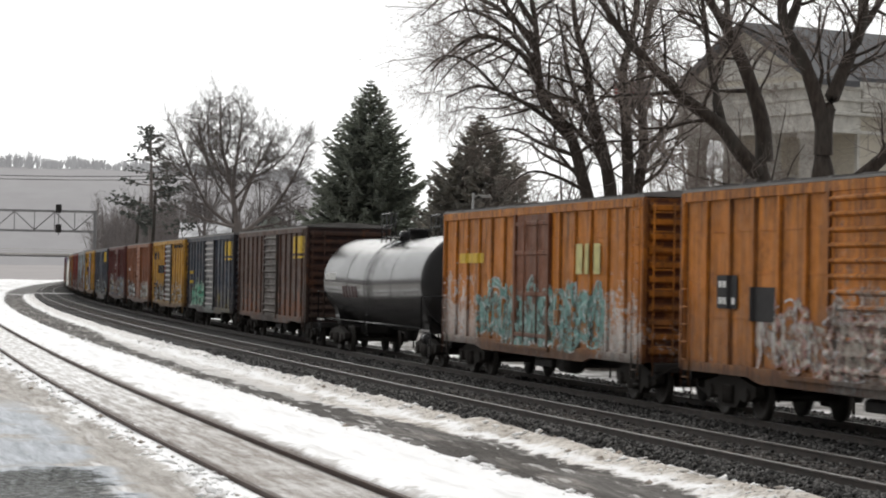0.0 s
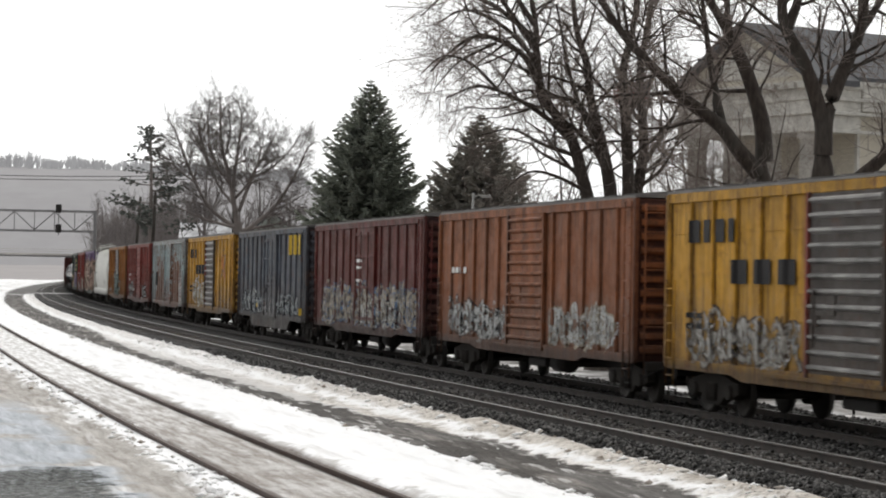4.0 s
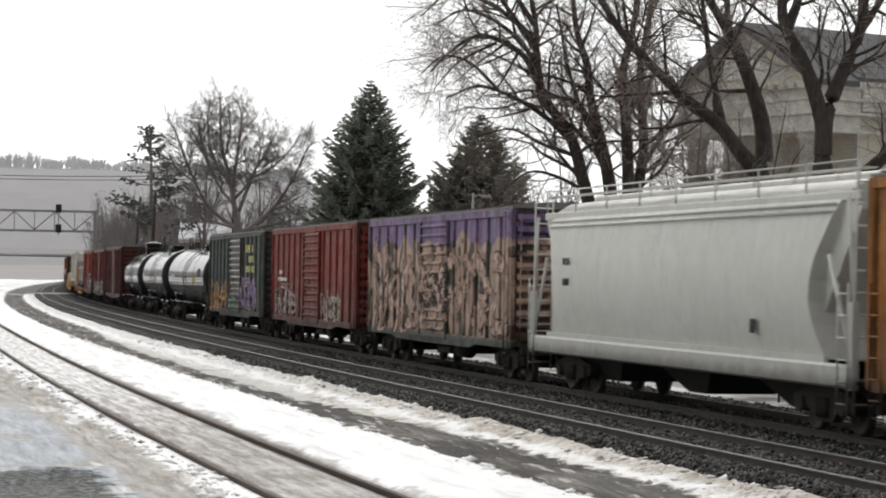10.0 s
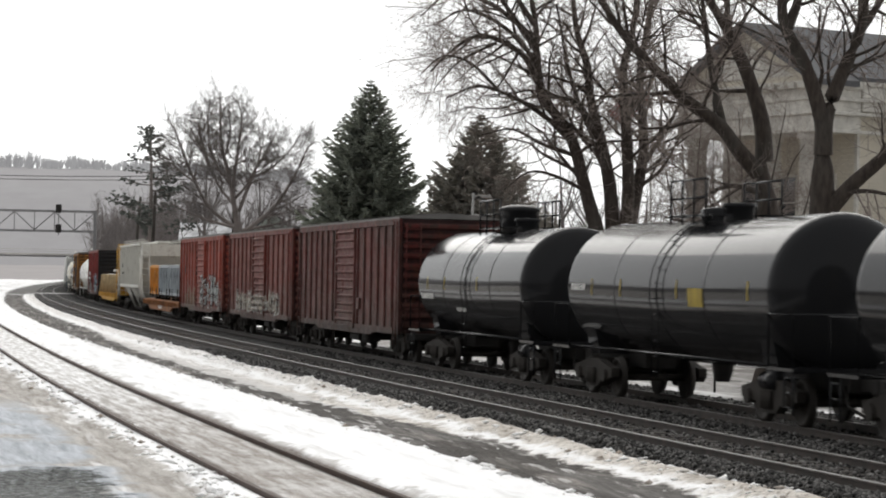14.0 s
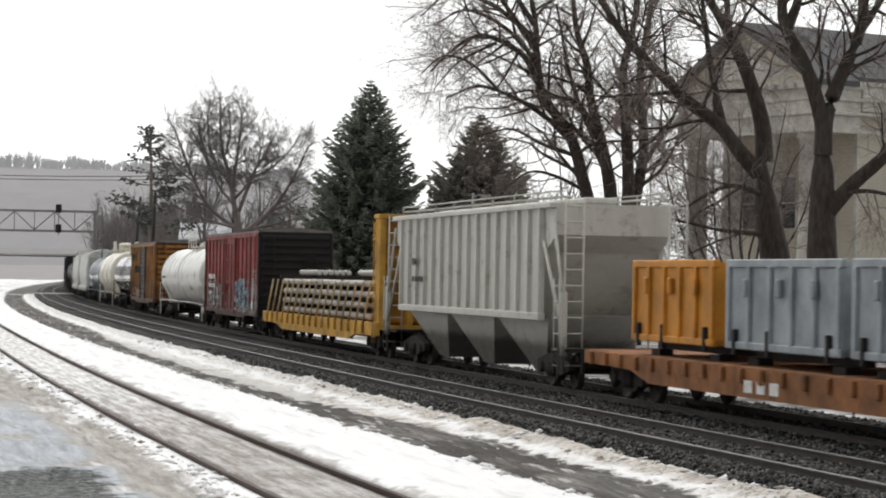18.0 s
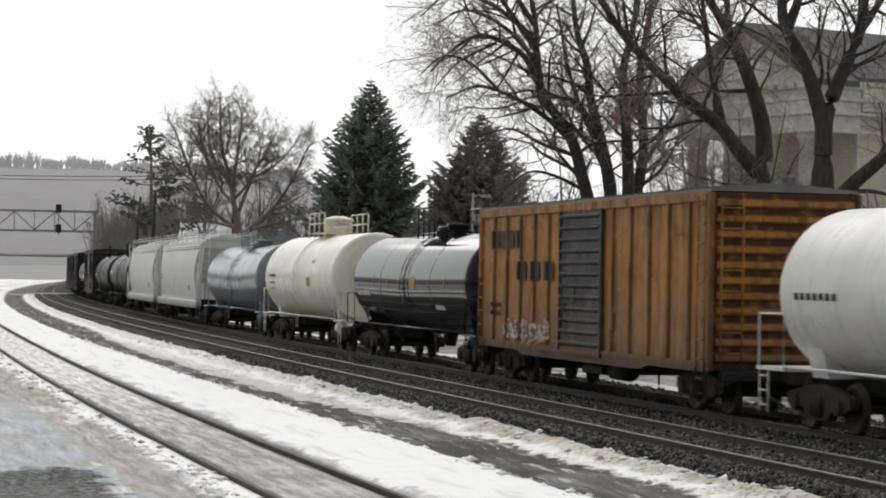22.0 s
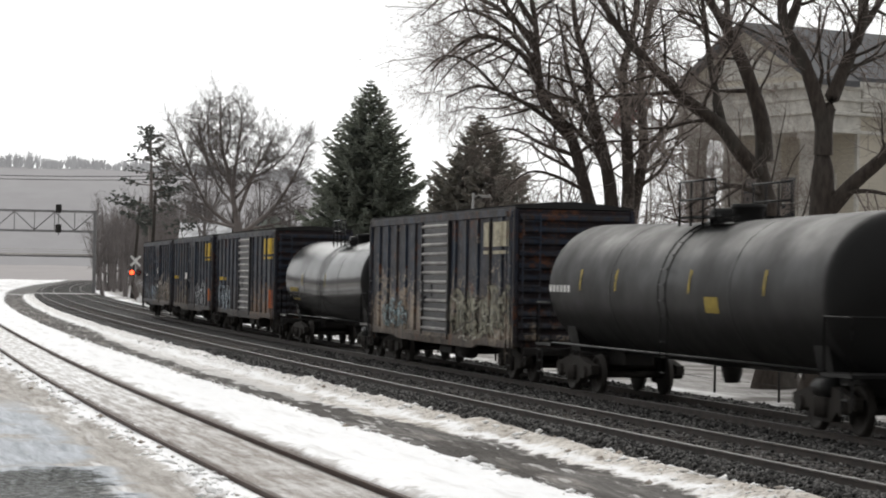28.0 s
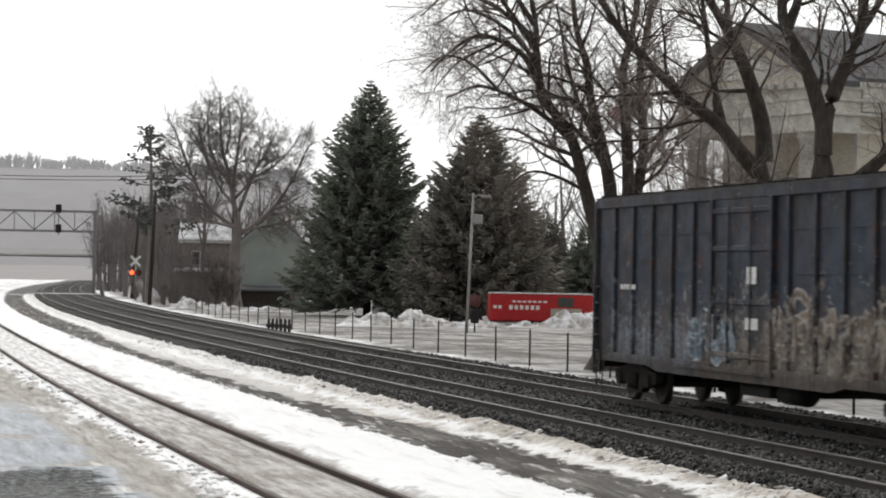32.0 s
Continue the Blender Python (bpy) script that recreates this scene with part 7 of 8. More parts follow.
def white_pine(base, height, seed):
    rng = np.random.default_rng(seed)
    t = thing("pine_tree", pose(*base), "tall pine with flat layered boughs", "tree", "trees beside the line")
    big, tuft = Tubes(7), Tubes(3)
    big.add([(0, 0, 0), (0.2, 0, height * 0.5), (0, 0, height)], [0.32, 0.22, 0.04])
    z = height * 0.42
    while z < height:
        for i in range(int(rng.integers(2, 5))):
            a = rng.random() * 6.283
            ln = (height - z) * 0.36 * rng.uniform(0.5, 1.2) + 1.3
            out = np.array([math.cos(a), math.sin(a), 0.0])
            pts = np.array([out * ln * u + np.array([0.1, 0, z - 0.05 * ln + 0.22 * ln * u * u]) for u in np.linspace(0, 1, 5)])
            big.add(pts, np.linspace(0.07, 0.02, 5))
            for _ in range(int(8 * ln)):
                u = rng.uniform(0.3, 1.0)
                p = out * ln * u + np.array([0.1, 0, z - 0.05 * ln + 0.22 * ln * u * u]) + rng.normal(0, 0.16, 3)
                w = rng.normal(0, 1, 3) * np.array([1, 1, 0.35])
                w /= np.linalg.norm(w)
                s = rng.uniform(0.25, 0.55)
                tuft.add([p, p + w * s * 0.5, p + w * s], [0.05, 0.11, 0.01])
        z += 0.55
    part("trunk", big.mesh("trunk"), MAT_HAZEBARK, t, "straight dark trunk")
    part("crown", tuft.mesh("crown"), plain("pine_needles", (0.13, 0.14, 0.125), 0.85, 0, 0.4, 2.0, 0.3), t, "flat tufts of dark needles")
    return t


white_pine((-27.5, 225.0, G), 16.4, 31)


GROWN = {}


def wood_edge_tree(base, height, seed):
    """A slender bare tree of the wood edge: one of a few growths, turned."""
    kind = (round(height / 1.5), seed % 2)
    if kind in GROWN:
        return copy_thing(GROWN[kind], pose(*base, 0, 0, seed * 67 % 360))
    rng = np.random.default_rng(seed)
    h = height
    lean = rng.normal(0, 0.05)
    limbs = []
    for i in range(10):
        z = h * rng.uniform(0.16, 0.72)
        a = rng.random() * 6.283
        o = h * rng.uniform(0.12, 0.24)
        limbs.append(([(lean * z, 0, z), (lean * z + math.cos(a) * o * 0.6, math.sin(a) * o * 0.6, z + o * 0.9), (lean * z + math.cos(a) * o, math.sin(a) * o, z + o * 2.0)], 0.09, 0.02))
    GROWN[kind] = bare_tree("slender bare tree at the wood's edge", base, [(0, 0, 0, 0.24), (lean * h * 0.5, 0, h * 0.5, 0.17), (lean * h, 0, h, 0.04)], limbs, 0.2, seed, h * 0.18, 0.95, 0.05, 0.026, 3, material=MAT_FARTWIG)
    return GROWN[kind]


_rng = np.random.default_rng(77)
for _i in range(36):
    _s = 238 + 6.0 * _i + float(_rng.uniform(-3, 3))
    _lat = -9.5 - float(_rng.uniform(0, 15))
    _px, _py, _ph = on_line(_s, _lat)
    wood_edge_tree((float(_px), float(_py), G), float(_rng.uniform(9, 14.5)), 100 + _i)
for _i in range(12):
    wood_edge_tree((-23.0 + 2.2 * _i + float(_rng.uniform(-1, 1)), 236.0 + float(_rng.uniform(-6, 30)), G), float(_rng.uniform(9, 13)), 140 + _i)
# wood edge past the crossing, and the tangle behind the lot
for _i in range(44):
    _d = float(_rng.uniform(275, 420))
    _u = -0.1435 + 0.0375 * (_i + float(_rng.random())) / 44
    wood_edge_tree((_u * _d, _d, G), float(_rng.uniform(9.5, 12.0)) * _d / 330, 200 + _i)
for _i in range(7):
    wood_edge_tree((7.2 + 1.35 * _i, 186.0 + float(_rng.uniform(-3, 6)), G), float(_rng.uniform(8.5, 11.5)), 240 + _i)
spruce("dark conifer behind the red trailer", (7.9, 184.0, -0.3), 8.2, 3.9, 25, (0.38, 0.36, 0.32))
spruce("small dark conifer beside the red trailer", (10.4, 172.0, -0.3), 7.3, 3.3, 24, (0.36, 0.38, 0.325))


def bare_shrub(base, height, seed, dark=False):
    rng = np.random.default_rng(seed)
    t = thing("bare_shrub", pose(*base), "leafless shrub with many thin upright stems", "shrub", "shrubs before the houses")
    big, small = Tubes(5), Tubes(3)
    for i in range(16):
        a, o = rng.random() * 6.283, height * rng.uniform(0.08, 0.4)
        x, y = math.cos(a), math.sin(a)
        grow(big, small, rng, smooth_limb([(x * 0.15, y * 0.15, 0), (x * o * 0.5, y * o * 0.5, height * 0.5), (x * o, y * o, height * rng.uniform(0.75, 1.05))], 2), 0.04, 0.012, 1, 0.34, height * 0.26, 0.06, 0.012, 3)
    part("trunk", big.mesh("trunk"), MAT_HAZEBARK, t)
    part("crown", small.mesh("crown"), MAT_BARK if dark else MAT_FARTWIG, t, "fine bare twigs")


for _i, (_x, _y, _h) in enumerate([(-18.9, 204.0, 4.4), (-18.0, 205.0, 3.8), (-21.5, 206.0, 2.6), (-23.2, 210.0, 3.0), (-25.2, 218.0, 3.4), (-20.0, 203.0, 2.4), (-21.2, 231.0, 5.4), (-22.6, 230.0, 4.8), (-24.4, 229.5, 5.6), (-26.0, 231.0, 4.6), (-28.6, 232.0, 3.0), (-31.2, 246.0, 2.6), (-12.6, 205.0, 2.0)]):
    bare_shrub((_x, _y, G), _h, 300 + _i, _i < 2)


# ---- buildings and things beyond the line ----

def board_wall(name, colour, pitch=0.18):
    """Painted clapboards: lapped boards with shadow lines at real pitch."""
    k = Nodes(name)
    p = k.coord("Object")
    x, y, z = k.xyz(p)
    saw = k.math("FRACT", k.math("DIVIDE", z, pitch))
    fine = k.noise(p, 6.0, 4, 0.6)
    big = k.noise(p, 0.6, 3)
    c = k.mix(k.span(big, 0.3, 0.7), tuple(q * 0.85 for q in colour), colour)
    c = k.mix(k.span(fine, 0.55, 0.75, 0, 0.35), c, tuple(q * 0.6 for q in colour))
    k.bump(saw, 1.0, 0.025)
    return k.done(c, 0.7, 0, 0.3)


MAT_CREAM = board_wall("cream_clapboard", (0.62, 0.57, 0.47))
MAT_TRIMW = plain("weathered_white_trim", (0.62, 0.595, 0.54), 0.7, 0, 0.25, 2.0, 0.1)
MAT_SLATE = plain("grey_roofing", (0.12, 0.12, 0.125), 0.85, 0, 0.3, 1.5, 0.3)
MAT_GREENW = board_wall("pale_green_clapboard", (0.44, 0.485, 0.44))
MAT_GREENTRIM = plain("pale_green_trim", (0.42, 0.47, 0.43), 0.7, 0, 0.2, 2.0, 0.1)
MAT_PANE = Nodes("window_glass").done((0.03, 0.035, 0.04), 0.06, 0, 0.6)
MAT_DARKWOOD = plain("dark_wood", (0.05, 0.042, 0.036), 0.85, 0, 0.35, 2.0, 0.2)


def window(parent, m, w=1.0, h=1.7, frame_mat=None):
    """A sash window: frame, sill and panes."""
    fm = frame_mat or MAT_TRIMW
    f = Shape()
    for a, b, c, d in ((-w / 2 - 0.1, -w / 2, -0.1, h + 0.1), (w / 2, w / 2 + 0.1, -0.1, h + 0.1), (-w / 2, w / 2, h, h + 0.12), (-w / 2, w / 2, h / 2 - 0.03, h / 2 + 0.03)):
        f.box(a, b, -0.03, 0.06, c, d)
    o = part("window", f, fm, parent, "", m)
    for z0, z1 in ((0, h / 2 - 0.03), (h / 2 + 0.03, h)):
        part("pane", Shape().box(-w / 2, w / 2, -0.02, 0.0, z0, z1), MAT_PANE, o)
    part("sill", Shape().box(-w / 2 - 0.15, w / 2 + 0.15, -0.02, 0.12, -0.16, -0.08), fm, o)
    return o


def gable_house(name, label, m, W, D, eave, ridge, wall, roof, trim, windows=(), over=0.35):
    """A house whose gable faces -y; it is W wide along x and D deep along +y."""
    h = thing(name, m, label, "house")
    part("wall", Shape().prism([(-W / 2, 0), (W / 2, 0), (W / 2, eave), (0, ridge), (-W / 2, eave)], "y", 0, D), wall, h)
    t = 0.22
    sl = (ridge - eave) / (W / 2)
    for e in (-1, 1):
        o = [(0, ridge + t), (e * (W / 2 + over), eave - sl * over + t), (e * (W / 2 + over), eave - sl * over), (0, ridge)]
        part("roof", Shape().prism(o, "y", -over, D + over), roof, h)
        part("rake_board", Shape().prism([(0, ridge + 0.02), (e * (W / 2 + over), eave - sl * over + 0.02), (e * (W / 2 + over), eave - sl * over - 0.3), (0, ridge - 0.34)], "y", -over - 0.05, -over + 0.03), trim, h)
        part("corner_board", Shape().box(e * (W / 2 - 0.14), e * (W / 2 + 0.03), -0.03, 0.12, 0, eave), trim, h)
        part("eave_board", Shape().box(e * (W / 2 + over - 0.05), e * (W / 2 + over + 0.03), -over, D + over, eave - sl * over - 0.12, eave - sl * over + 0.05), trim, h)
    for face, x, z, w, hh in windows:
        if face == "front":
            window(h, pose(x, -0.01, z, 0, 0, 180), w, hh, trim)
        else:
            e = 1 if face == "right" else -1
            window(h, pose(e * (W / 2 + 0.01), x, z, 0, 0, -90 * e), w, hh, trim)
    return h


def pillared_house():
    """A two-storey Greek revival house with a pillared portico under its gable."""
    W, D, eave, ridge = 8.6, 15.0, 11.65, 14.0
    ang = math.degrees(math.atan2(-7.0, 4.6))
    m = pose(15.0, 104.9, -0.4, 0, 0, ang)
    h = gable_house("pillared_house", "cream clapboard house with a pillared portico and grey roof", m, W, D, eave, ridge, MAT_CREAM, MAT_SLATE, MAT_TRIMW, [])
    part("entablature", Shape().box(-W / 2 - 0.25, W / 2 + 0.25, -2.6, -0.02, eave - 2.3, eave - 0.35, 0.05).box(-W / 2 - 0.4, W / 2 + 0.4, -2.8, 0.0, eave - 0.5, eave - 0.2, 0.04), MAT_TRIMW, h, "deep white entablature")
    part("cornice", Shape().box(W / 2 - 0.02, W / 2 + 0.3, 0.0, D, eave - 1.4, eave - 0.25, 0.04), MAT_TRIMW, h, "white cornice board along the eave")
    part("pediment", Shape().prism([(-W / 2 - 0.2, eave - 0.2), (W / 2 + 0.2, eave - 0.2), (0, ridge - 0.1)], "y", -2.5, -0.02), MAT_CREAM, h)
    for e in (-1, 1):
        part("pediment_roof", Shape().prism([(0, ridge + 0.2), (e * (W / 2 + 0.5), eave - 0.15), (e * (W / 2 + 0.5), eave - 0.4), (0, ridge - 0.08)], "y", -2.95, -0.36), MAT_SLATE, h)
    for x in (-3.7, -1.25, 1.25, 3.7):
        col = Shape().turned([(0.5, 0.52), (4.0, 0.5), (eave - 2.7, 0.42), (eave - 2.65, 0.5), (eave - 2.5, 0.55), (eave - 2.3, 0.55)], "z", 20, (x, -2.1, 0)).box(x - 0.62, x + 0.62, -2.72, -1.48, 0.3, 0.55, 0.03)
        part("column", col, MAT_TRIMW, h, "tall round white column")
    for z, q in ((eave - 2.35, 0.10), (eave - 1.6, 0.14), (eave - 1.0, 0.10)):
        part("moulding", Shape().box(-W / 2 - 0.25 - q, W / 2 + 0.25 + q, -2.6 - q, -2.58, z, z + 0.14, 0.02), MAT_TRIMW, h)
        part("moulding", Shape().box(W / 2 + 0.24, W / 2 + 0.3 + q, -2.6, D, z, z + 0.14, 0.02), MAT_TRIMW, h)
    for i in range(14):
        x = -W / 2 + 0.2 + i * (W - 0.4) / 13
        part("dentil", Shape().box(x - 0.14, x + 0.14, -2.98, -2.8, eave - 0.52, eave - 0.28), MAT_TRIMW, h)
    part("pediment_panel", Shape().prism([(-W / 2 + 1.2, eave + 0.05), (W / 2 - 1.2, eave + 0.05), (0, ridge - 0.75)], "y", -2.53, -2.5), MAT_TRIMW, h)
    part("porch_floor", Shape().box(-W / 2 - 0.3, W / 2 + 0.3, -3.0, 0, 0, 0.4), MAT_TRIMW, h)
    for x in (-2.45, 0, 2.45):
        window(h, pose(x, -0.01, 5.4, 0, 0, 180), 1.1, 2.2)
        window(h, pose(x, -0.01, 1.3, 0, 0, 180), 1.1, 2.4)
    for y in (3.0, 6.2, 9.4, 12.6):
        for z in (1.4, 5.4):
            window(h, pose(W / 2 + 0.01, y, z, 0, 0, -90), 1.1, 2.1)
    return h


pillared_house()
gable_house("green_house", "pale green clapboard house with a dark lean-to", pose(-15.3, 216.0, -0.4, 0, 0, 5), 6.0, 9.0, 5.8, 8.5, MAT_GREENW, MAT_SLATE, MAT_GREENTRIM, [("right", 2.0, 1.2, 0.9, 1.5), ("right", 5.0, 1.2, 0.9, 1.5)])
gable_house("white_house", "white clapboard house half hidden by trees", pose(10.6, 176.0, -0.4, 0, 0, -25), 6.4, 8.0, 3.0, 4.7, board_wall("white_clapboard", (0.62, 0.62, 0.6)), MAT_SLATE, MAT_TRIMW, [("front", -1.5, 1.3, 0.9, 1.5), ("front", 1.5, 1.3, 0.9, 1.5)])
MAT_ROUGHCAST = plain("weathered_pinkish_wall", (0.30, 0.255, 0.235), 0.85, 0, 0.3, 3.0, 0.3)
MAT_SNOWROOF = plain("snow_patched_roof", (0.62, 0.62, 0.63), 0.8, 0, 0.55, 1.1, 0.3)
gable_house("roughcast_house", "old pinkish-grey house with patches of snow on its roof", pose(-20.9, 240.0, -0.4, 0, 0, 94), 5.6, 5.0, 6.3, 7.8, MAT_ROUGHCAST, MAT_SNOWROOF, MAT_TRIMW, [("left", 3.6, 3.9, 0.7, 1.2)])


def shed(m, label, W, D, H_, wall, roof):
    s = thing("shed", m, label, "shed")
    part("wall", Shape().box(-W / 2, W / 2, 0, D, 0, H_), wall, s)
    part("roof", Shape().prism([(-0.3, H_ + 0.02), (D + 0.3, H_ + 0.35), (D + 0.3, H_ + 0.5), (-0.3, H_ + 0.17)], "x", -W / 2 - 0.3, W / 2 + 0.3), roof, s)
    for i in range(5):
        x = -W / 2 + (i + 0.5) * W / 5
        part("batten", Shape().box(x - 0.05, x + 0.05, -0.04, 0.0, 0, H_), wall, s)
    return s


shed(pose(-23.6, 233.6, -0.4, 0, 0, 4), "low pinkish porch with snow on its roof", 4.2, 2.6, 3.1, MAT_ROUGHCAST, MAT_SNOWROOF)
shed(pose(-2.9, 186.0, -0.3), "low pale shed behind the spruces", 5.0, 5.0, 1.7, plain("pale_board", (0.5, 0.49, 0.47), 0.8, 0, 0.25, 2.0, 0.2), MAT_SLATE)
shed(pose(-15.3, 212.6, -0.4, 0, 0, 5), "dark timber lean-to against the green house", 6.0, 3.2, 1.5, MAT_DARKWOOD, MAT_SLATE)


def red_trailer():
    t = thing("box_trailer", pose(6.0, 152.6, -0.4, 0, 0, 4), "red box trailer with white lettering bars in a snowy lot", "trailer")
    red = plain("red_vinyl", (0.42, 0.02, 0.022), 0.5, 0, 0.2, 2.0, 0.05)
    part("body", Shape().box(-2.9, 3.6, 0, 2.2, 0.3, 2.05, 0.08), red, t)
    part("roof", Shape().box(-2.95, 3.65, -0.03, 2.23, 2.03, 2.12, 0.03), plain("pale_roof", (0.55, 0.53, 0.52), 0.7), t, "pale snowy roof")
    part("end_panel", Shape().box(-2.94, -2.9, 0.1, 2.1, 0.4, 2.0), red, t)
    add_bars(t, -1.55, 0.75, 1.5, 1.62, -0.012, 7, MAT_WHITE_BAR, "white lettering as plain bars", 0.3)
    add_bars(t, -1.75, 0.3, 1.05, 1.32, -0.012, 6, MAT_WHITE_BAR, "white lettering as plain bars", 0.35)
    add_bars(t, -2.75, -2.15, 1.1, 1.3, -0.012, 2, MAT_WHITE_BAR, "white lettering as plain bars", 0.3)
    part("window", Shape().box(1.35, 2.35, -0.03, 0.0, 1.25, 1.85), MAT_PANE, t)
    part("side_panel", Shape().box(0.9, 2.85, -0.02, 0.0, 0.4, 1.15), plain("tan_panel", (0.4, 0.36, 0.3), 0.8), t, "tan lower panel")
    for x in (-0.5, 0.5):
        part("wheel", Shape().turned([(0.05, 0.1), (0.05, 0.33), (0.25, 0.33), (0.25, 0.0)], "y", 16, (x, 0, 0.33)), MAT_STEEL, t)


red_trailer()


def mound(name, m, rx, ry, h, seed, label):
    """A ploughed heap of snow with lumps."""
    v, f, n, k = [(0, 0, h)], [], 36, 12
    for i in range(1, k + 1):
        u = i / k
        for j in range(n):
            a = 6.283 * j / n
            p = Vector((math.cos(a) * u * 2.2 + seed, math.sin(a) * u * 2.2, seed * 1.7))
            q = noise.noise(p * 1.4)
            z = h * (1 - u ** 1.7) * (1 + 0.8 * q) + (0.22 * noise.noise(p * 3.7) + 0.13 * noise.noise(p * 9)) * (1 - u * u) - 0.12 * u
            v.append((rx * u * math.cos(a) * (1 + 0.2 * q), ry * u * math.sin(a) * (1 + 0.2 * q), z))
    f += [(0, 1 + j, 1 + (j + 1) % n) for j in range(n)]
    for i in range(k - 1):
        f += [(1 + i * n + j, 1 + (i + 1) * n + j, 1 + (i + 1) * n + (j + 1) % n, 1 + i * n + (j + 1) % n) for j in range(n)]
    return solid(name, Shape().add(v, f, True), MAT_SNOWPILE, label, "snow pile", "ploughed snow", "", m)


_k = Nodes("ploughed_snow")
_p = _k.coord("Object")
_c = _k.mix(_k.span(_k.noise(_p, 1.6, 5, 0.65), 0.40, 0.62), (0.80, 0.80, 0.81), (0.34, 0.305, 0.27))
_k.bump(_k.noise(_p, 5.0, 4), 0.8, 0.1)
MAT_SNOWPILE = _k.done(_c, 0.75, 0, 0.3)
for _i, (_x, _y, _rx, _ry, _h) in enumerate([(-4.0, 140, 2.6, 2.0, 0.75), (-1.6, 141, 2.4, 1.8, 0.9), (7.8, 148, 2.2, 1.2, 0.9), (9.9, 150, 2.0, 1.5, 1.2), (5.0, 147, 1.6, 1.2, 0.3), (-20.6, 196, 2.3, 1.6, 0.75), (-17.4, 191, 1.8, 1.4, 0.6), (-14.0, 190, 3.0, 1.3, 0.35), (2.0, 140, 2.6, 1.5, 0.45), (-28.5, 235, 1.6, 1.2, 1.2), (-35.5, 285, 2.2, 1.6, 1.4), (-38.8, 310, 2.4, 1.8, 1.6)]):
    mound("snow_mound", pose(_x, _y, -0.42), _rx, _ry, _h, 3.0 + _i, "dirty white heap of ploughed snow")


def wire_fence():
    f = thing("wire_fence", pose(0, 0, 0), "low post and wire fence along the line", "fence")
    pts = []
    s = 19.0
    i = 0
    while s < 150:
        x, y = (float(q) for q in on_line(s, -5.1)[:2])
        lean = 0.03 * noise.noise(Vector((s, 0, 0)))
        part("post", Shape().tube([(x, y, -0.4), (x + lean, y, 0.92)], 0.034, 6), MAT_STEEL, f)
        pts.append((x, y))
        s += 4.45
    for z in (0.1, 0.5, 0.86):
        part("wire", Shape().tube([(x, y, z - 0.02 * (k % 2)) for k, (x, y) in enumerate(pts)], 0.006, 4), MAT_STEEL, f)
    return f


wire_fence()


def lamp_post(m, h):
    p = thing("lamp_post", m, "tall pale metal lamp post with a short arm", "lamp post")
    grey_ = plain("pale_metal", (0.36, 0.35, 0.34), 0.5, 0.5, 0.2, 2.0, 0.05)
    part("pole", Shape().tube([(0, 0, 0), (0.05, 0, h)], [0.09, 0.06], 10), grey_, p)
    part("arm", Shape().tube([(0.05, 0, h - 0.2), (0.4, -0.1, h - 0.1), (0.7, -0.2, h - 0.12)], 0.035, 6), grey_, p)
    part("lamp_head", Shape().box(0.45, 1.0, -0.38, -0.06, h - 0.25, h - 0.1, 0.04), grey_, p)
    part("box", Shape().box(0.1, 0.6, -0.1, 0.1, h - 1.6, h - 1.1, 0.03), grey_, p)
    return p


lamp_post(pose(1.3, 126.0, -0.36, 0, 1.5, 0), 7.4)


def sign_post():
    s = thing("sign_post", pose(1.75, 128.0, -0.36), "round brown sign and a dark box on a post", "sign")
    part("post", Shape().tube([(0, 0, 0), (0, 0, 2.0)], 0.05, 6), MAT_STEEL, s)
    part("plate", Shape().turned([(-0.09, 0.0), (-0.09, 0.36), (-0.05, 0.36), (-0.05, 0)], "y", 18, (-0.05, 0, 1.75)), plain("brown_sign", (0.12, 0.05, 0.045), 0.6), s)
    part("box", Shape().box(-0.22, 0.22, -0.2, 0.15, 0.55, 1.25, 0.04), MAT_BLACK_BAR, s)


sign_post()
_b = thing("bollard", pose(-8.9, 124.0, -0.36), "short black post with a rounded knob", "bollard", "row of black posts")
part("post", Shape().turned([(0, 0.085), (0.22, 0.085), (0.25, 0.14), (0.38, 0.15), (0.43, 0.08), (0.6, 0.07), (0.71, 0.05), (0.72, 0.0)], "z", 12), MAT_BLACK_BAR, _b)
for _i in range(1, 6):
    copy_thing(_b, pose(-8.9 + 0.24 * _i, 124.0 - 0.45 * _i, -0.36))


def utility_pole(m, h, arms=True):
    p = thing("utility_pole", m, "dark wooden utility pole", "utility pole", "poles beside the line")
    part("pole", Shape().tube([(0, 0, 0), (0, 0, h)], [0.19, 0.13], 8), MAT_DARKWOOD, p)
    if arms:
        part("crossarm", Shape().box(-1.1, 1.1, -0.06, 0.06, h - 0.9, h - 0.76), MAT_DARKWOOD, p)
        for x in (-1.0, -0.45, 0.45, 1.0):
            part("insulator", Shape().turned([(h - 0.76, 0.05), (h - 0.6, 0.06), (h - 0.55, 0.0)], "z", 8, (x, 0, 0)), MAT_BLACK_BAR, p)
    return p


utility_pole(pose(-26.0, 214.0, -0.4, 0, 2.0, 0), 10.2, False)
utility_pole(pose(-34.3, 266.0, -0.4, 0, 4.0, 0), 11.4, False)
for _s in (330, 385, 440):
    _px, _py, _ph = on_line(_s, -7.5)
    utility_pole(pose(float(_px), float(_py), -0.4), 9.5)


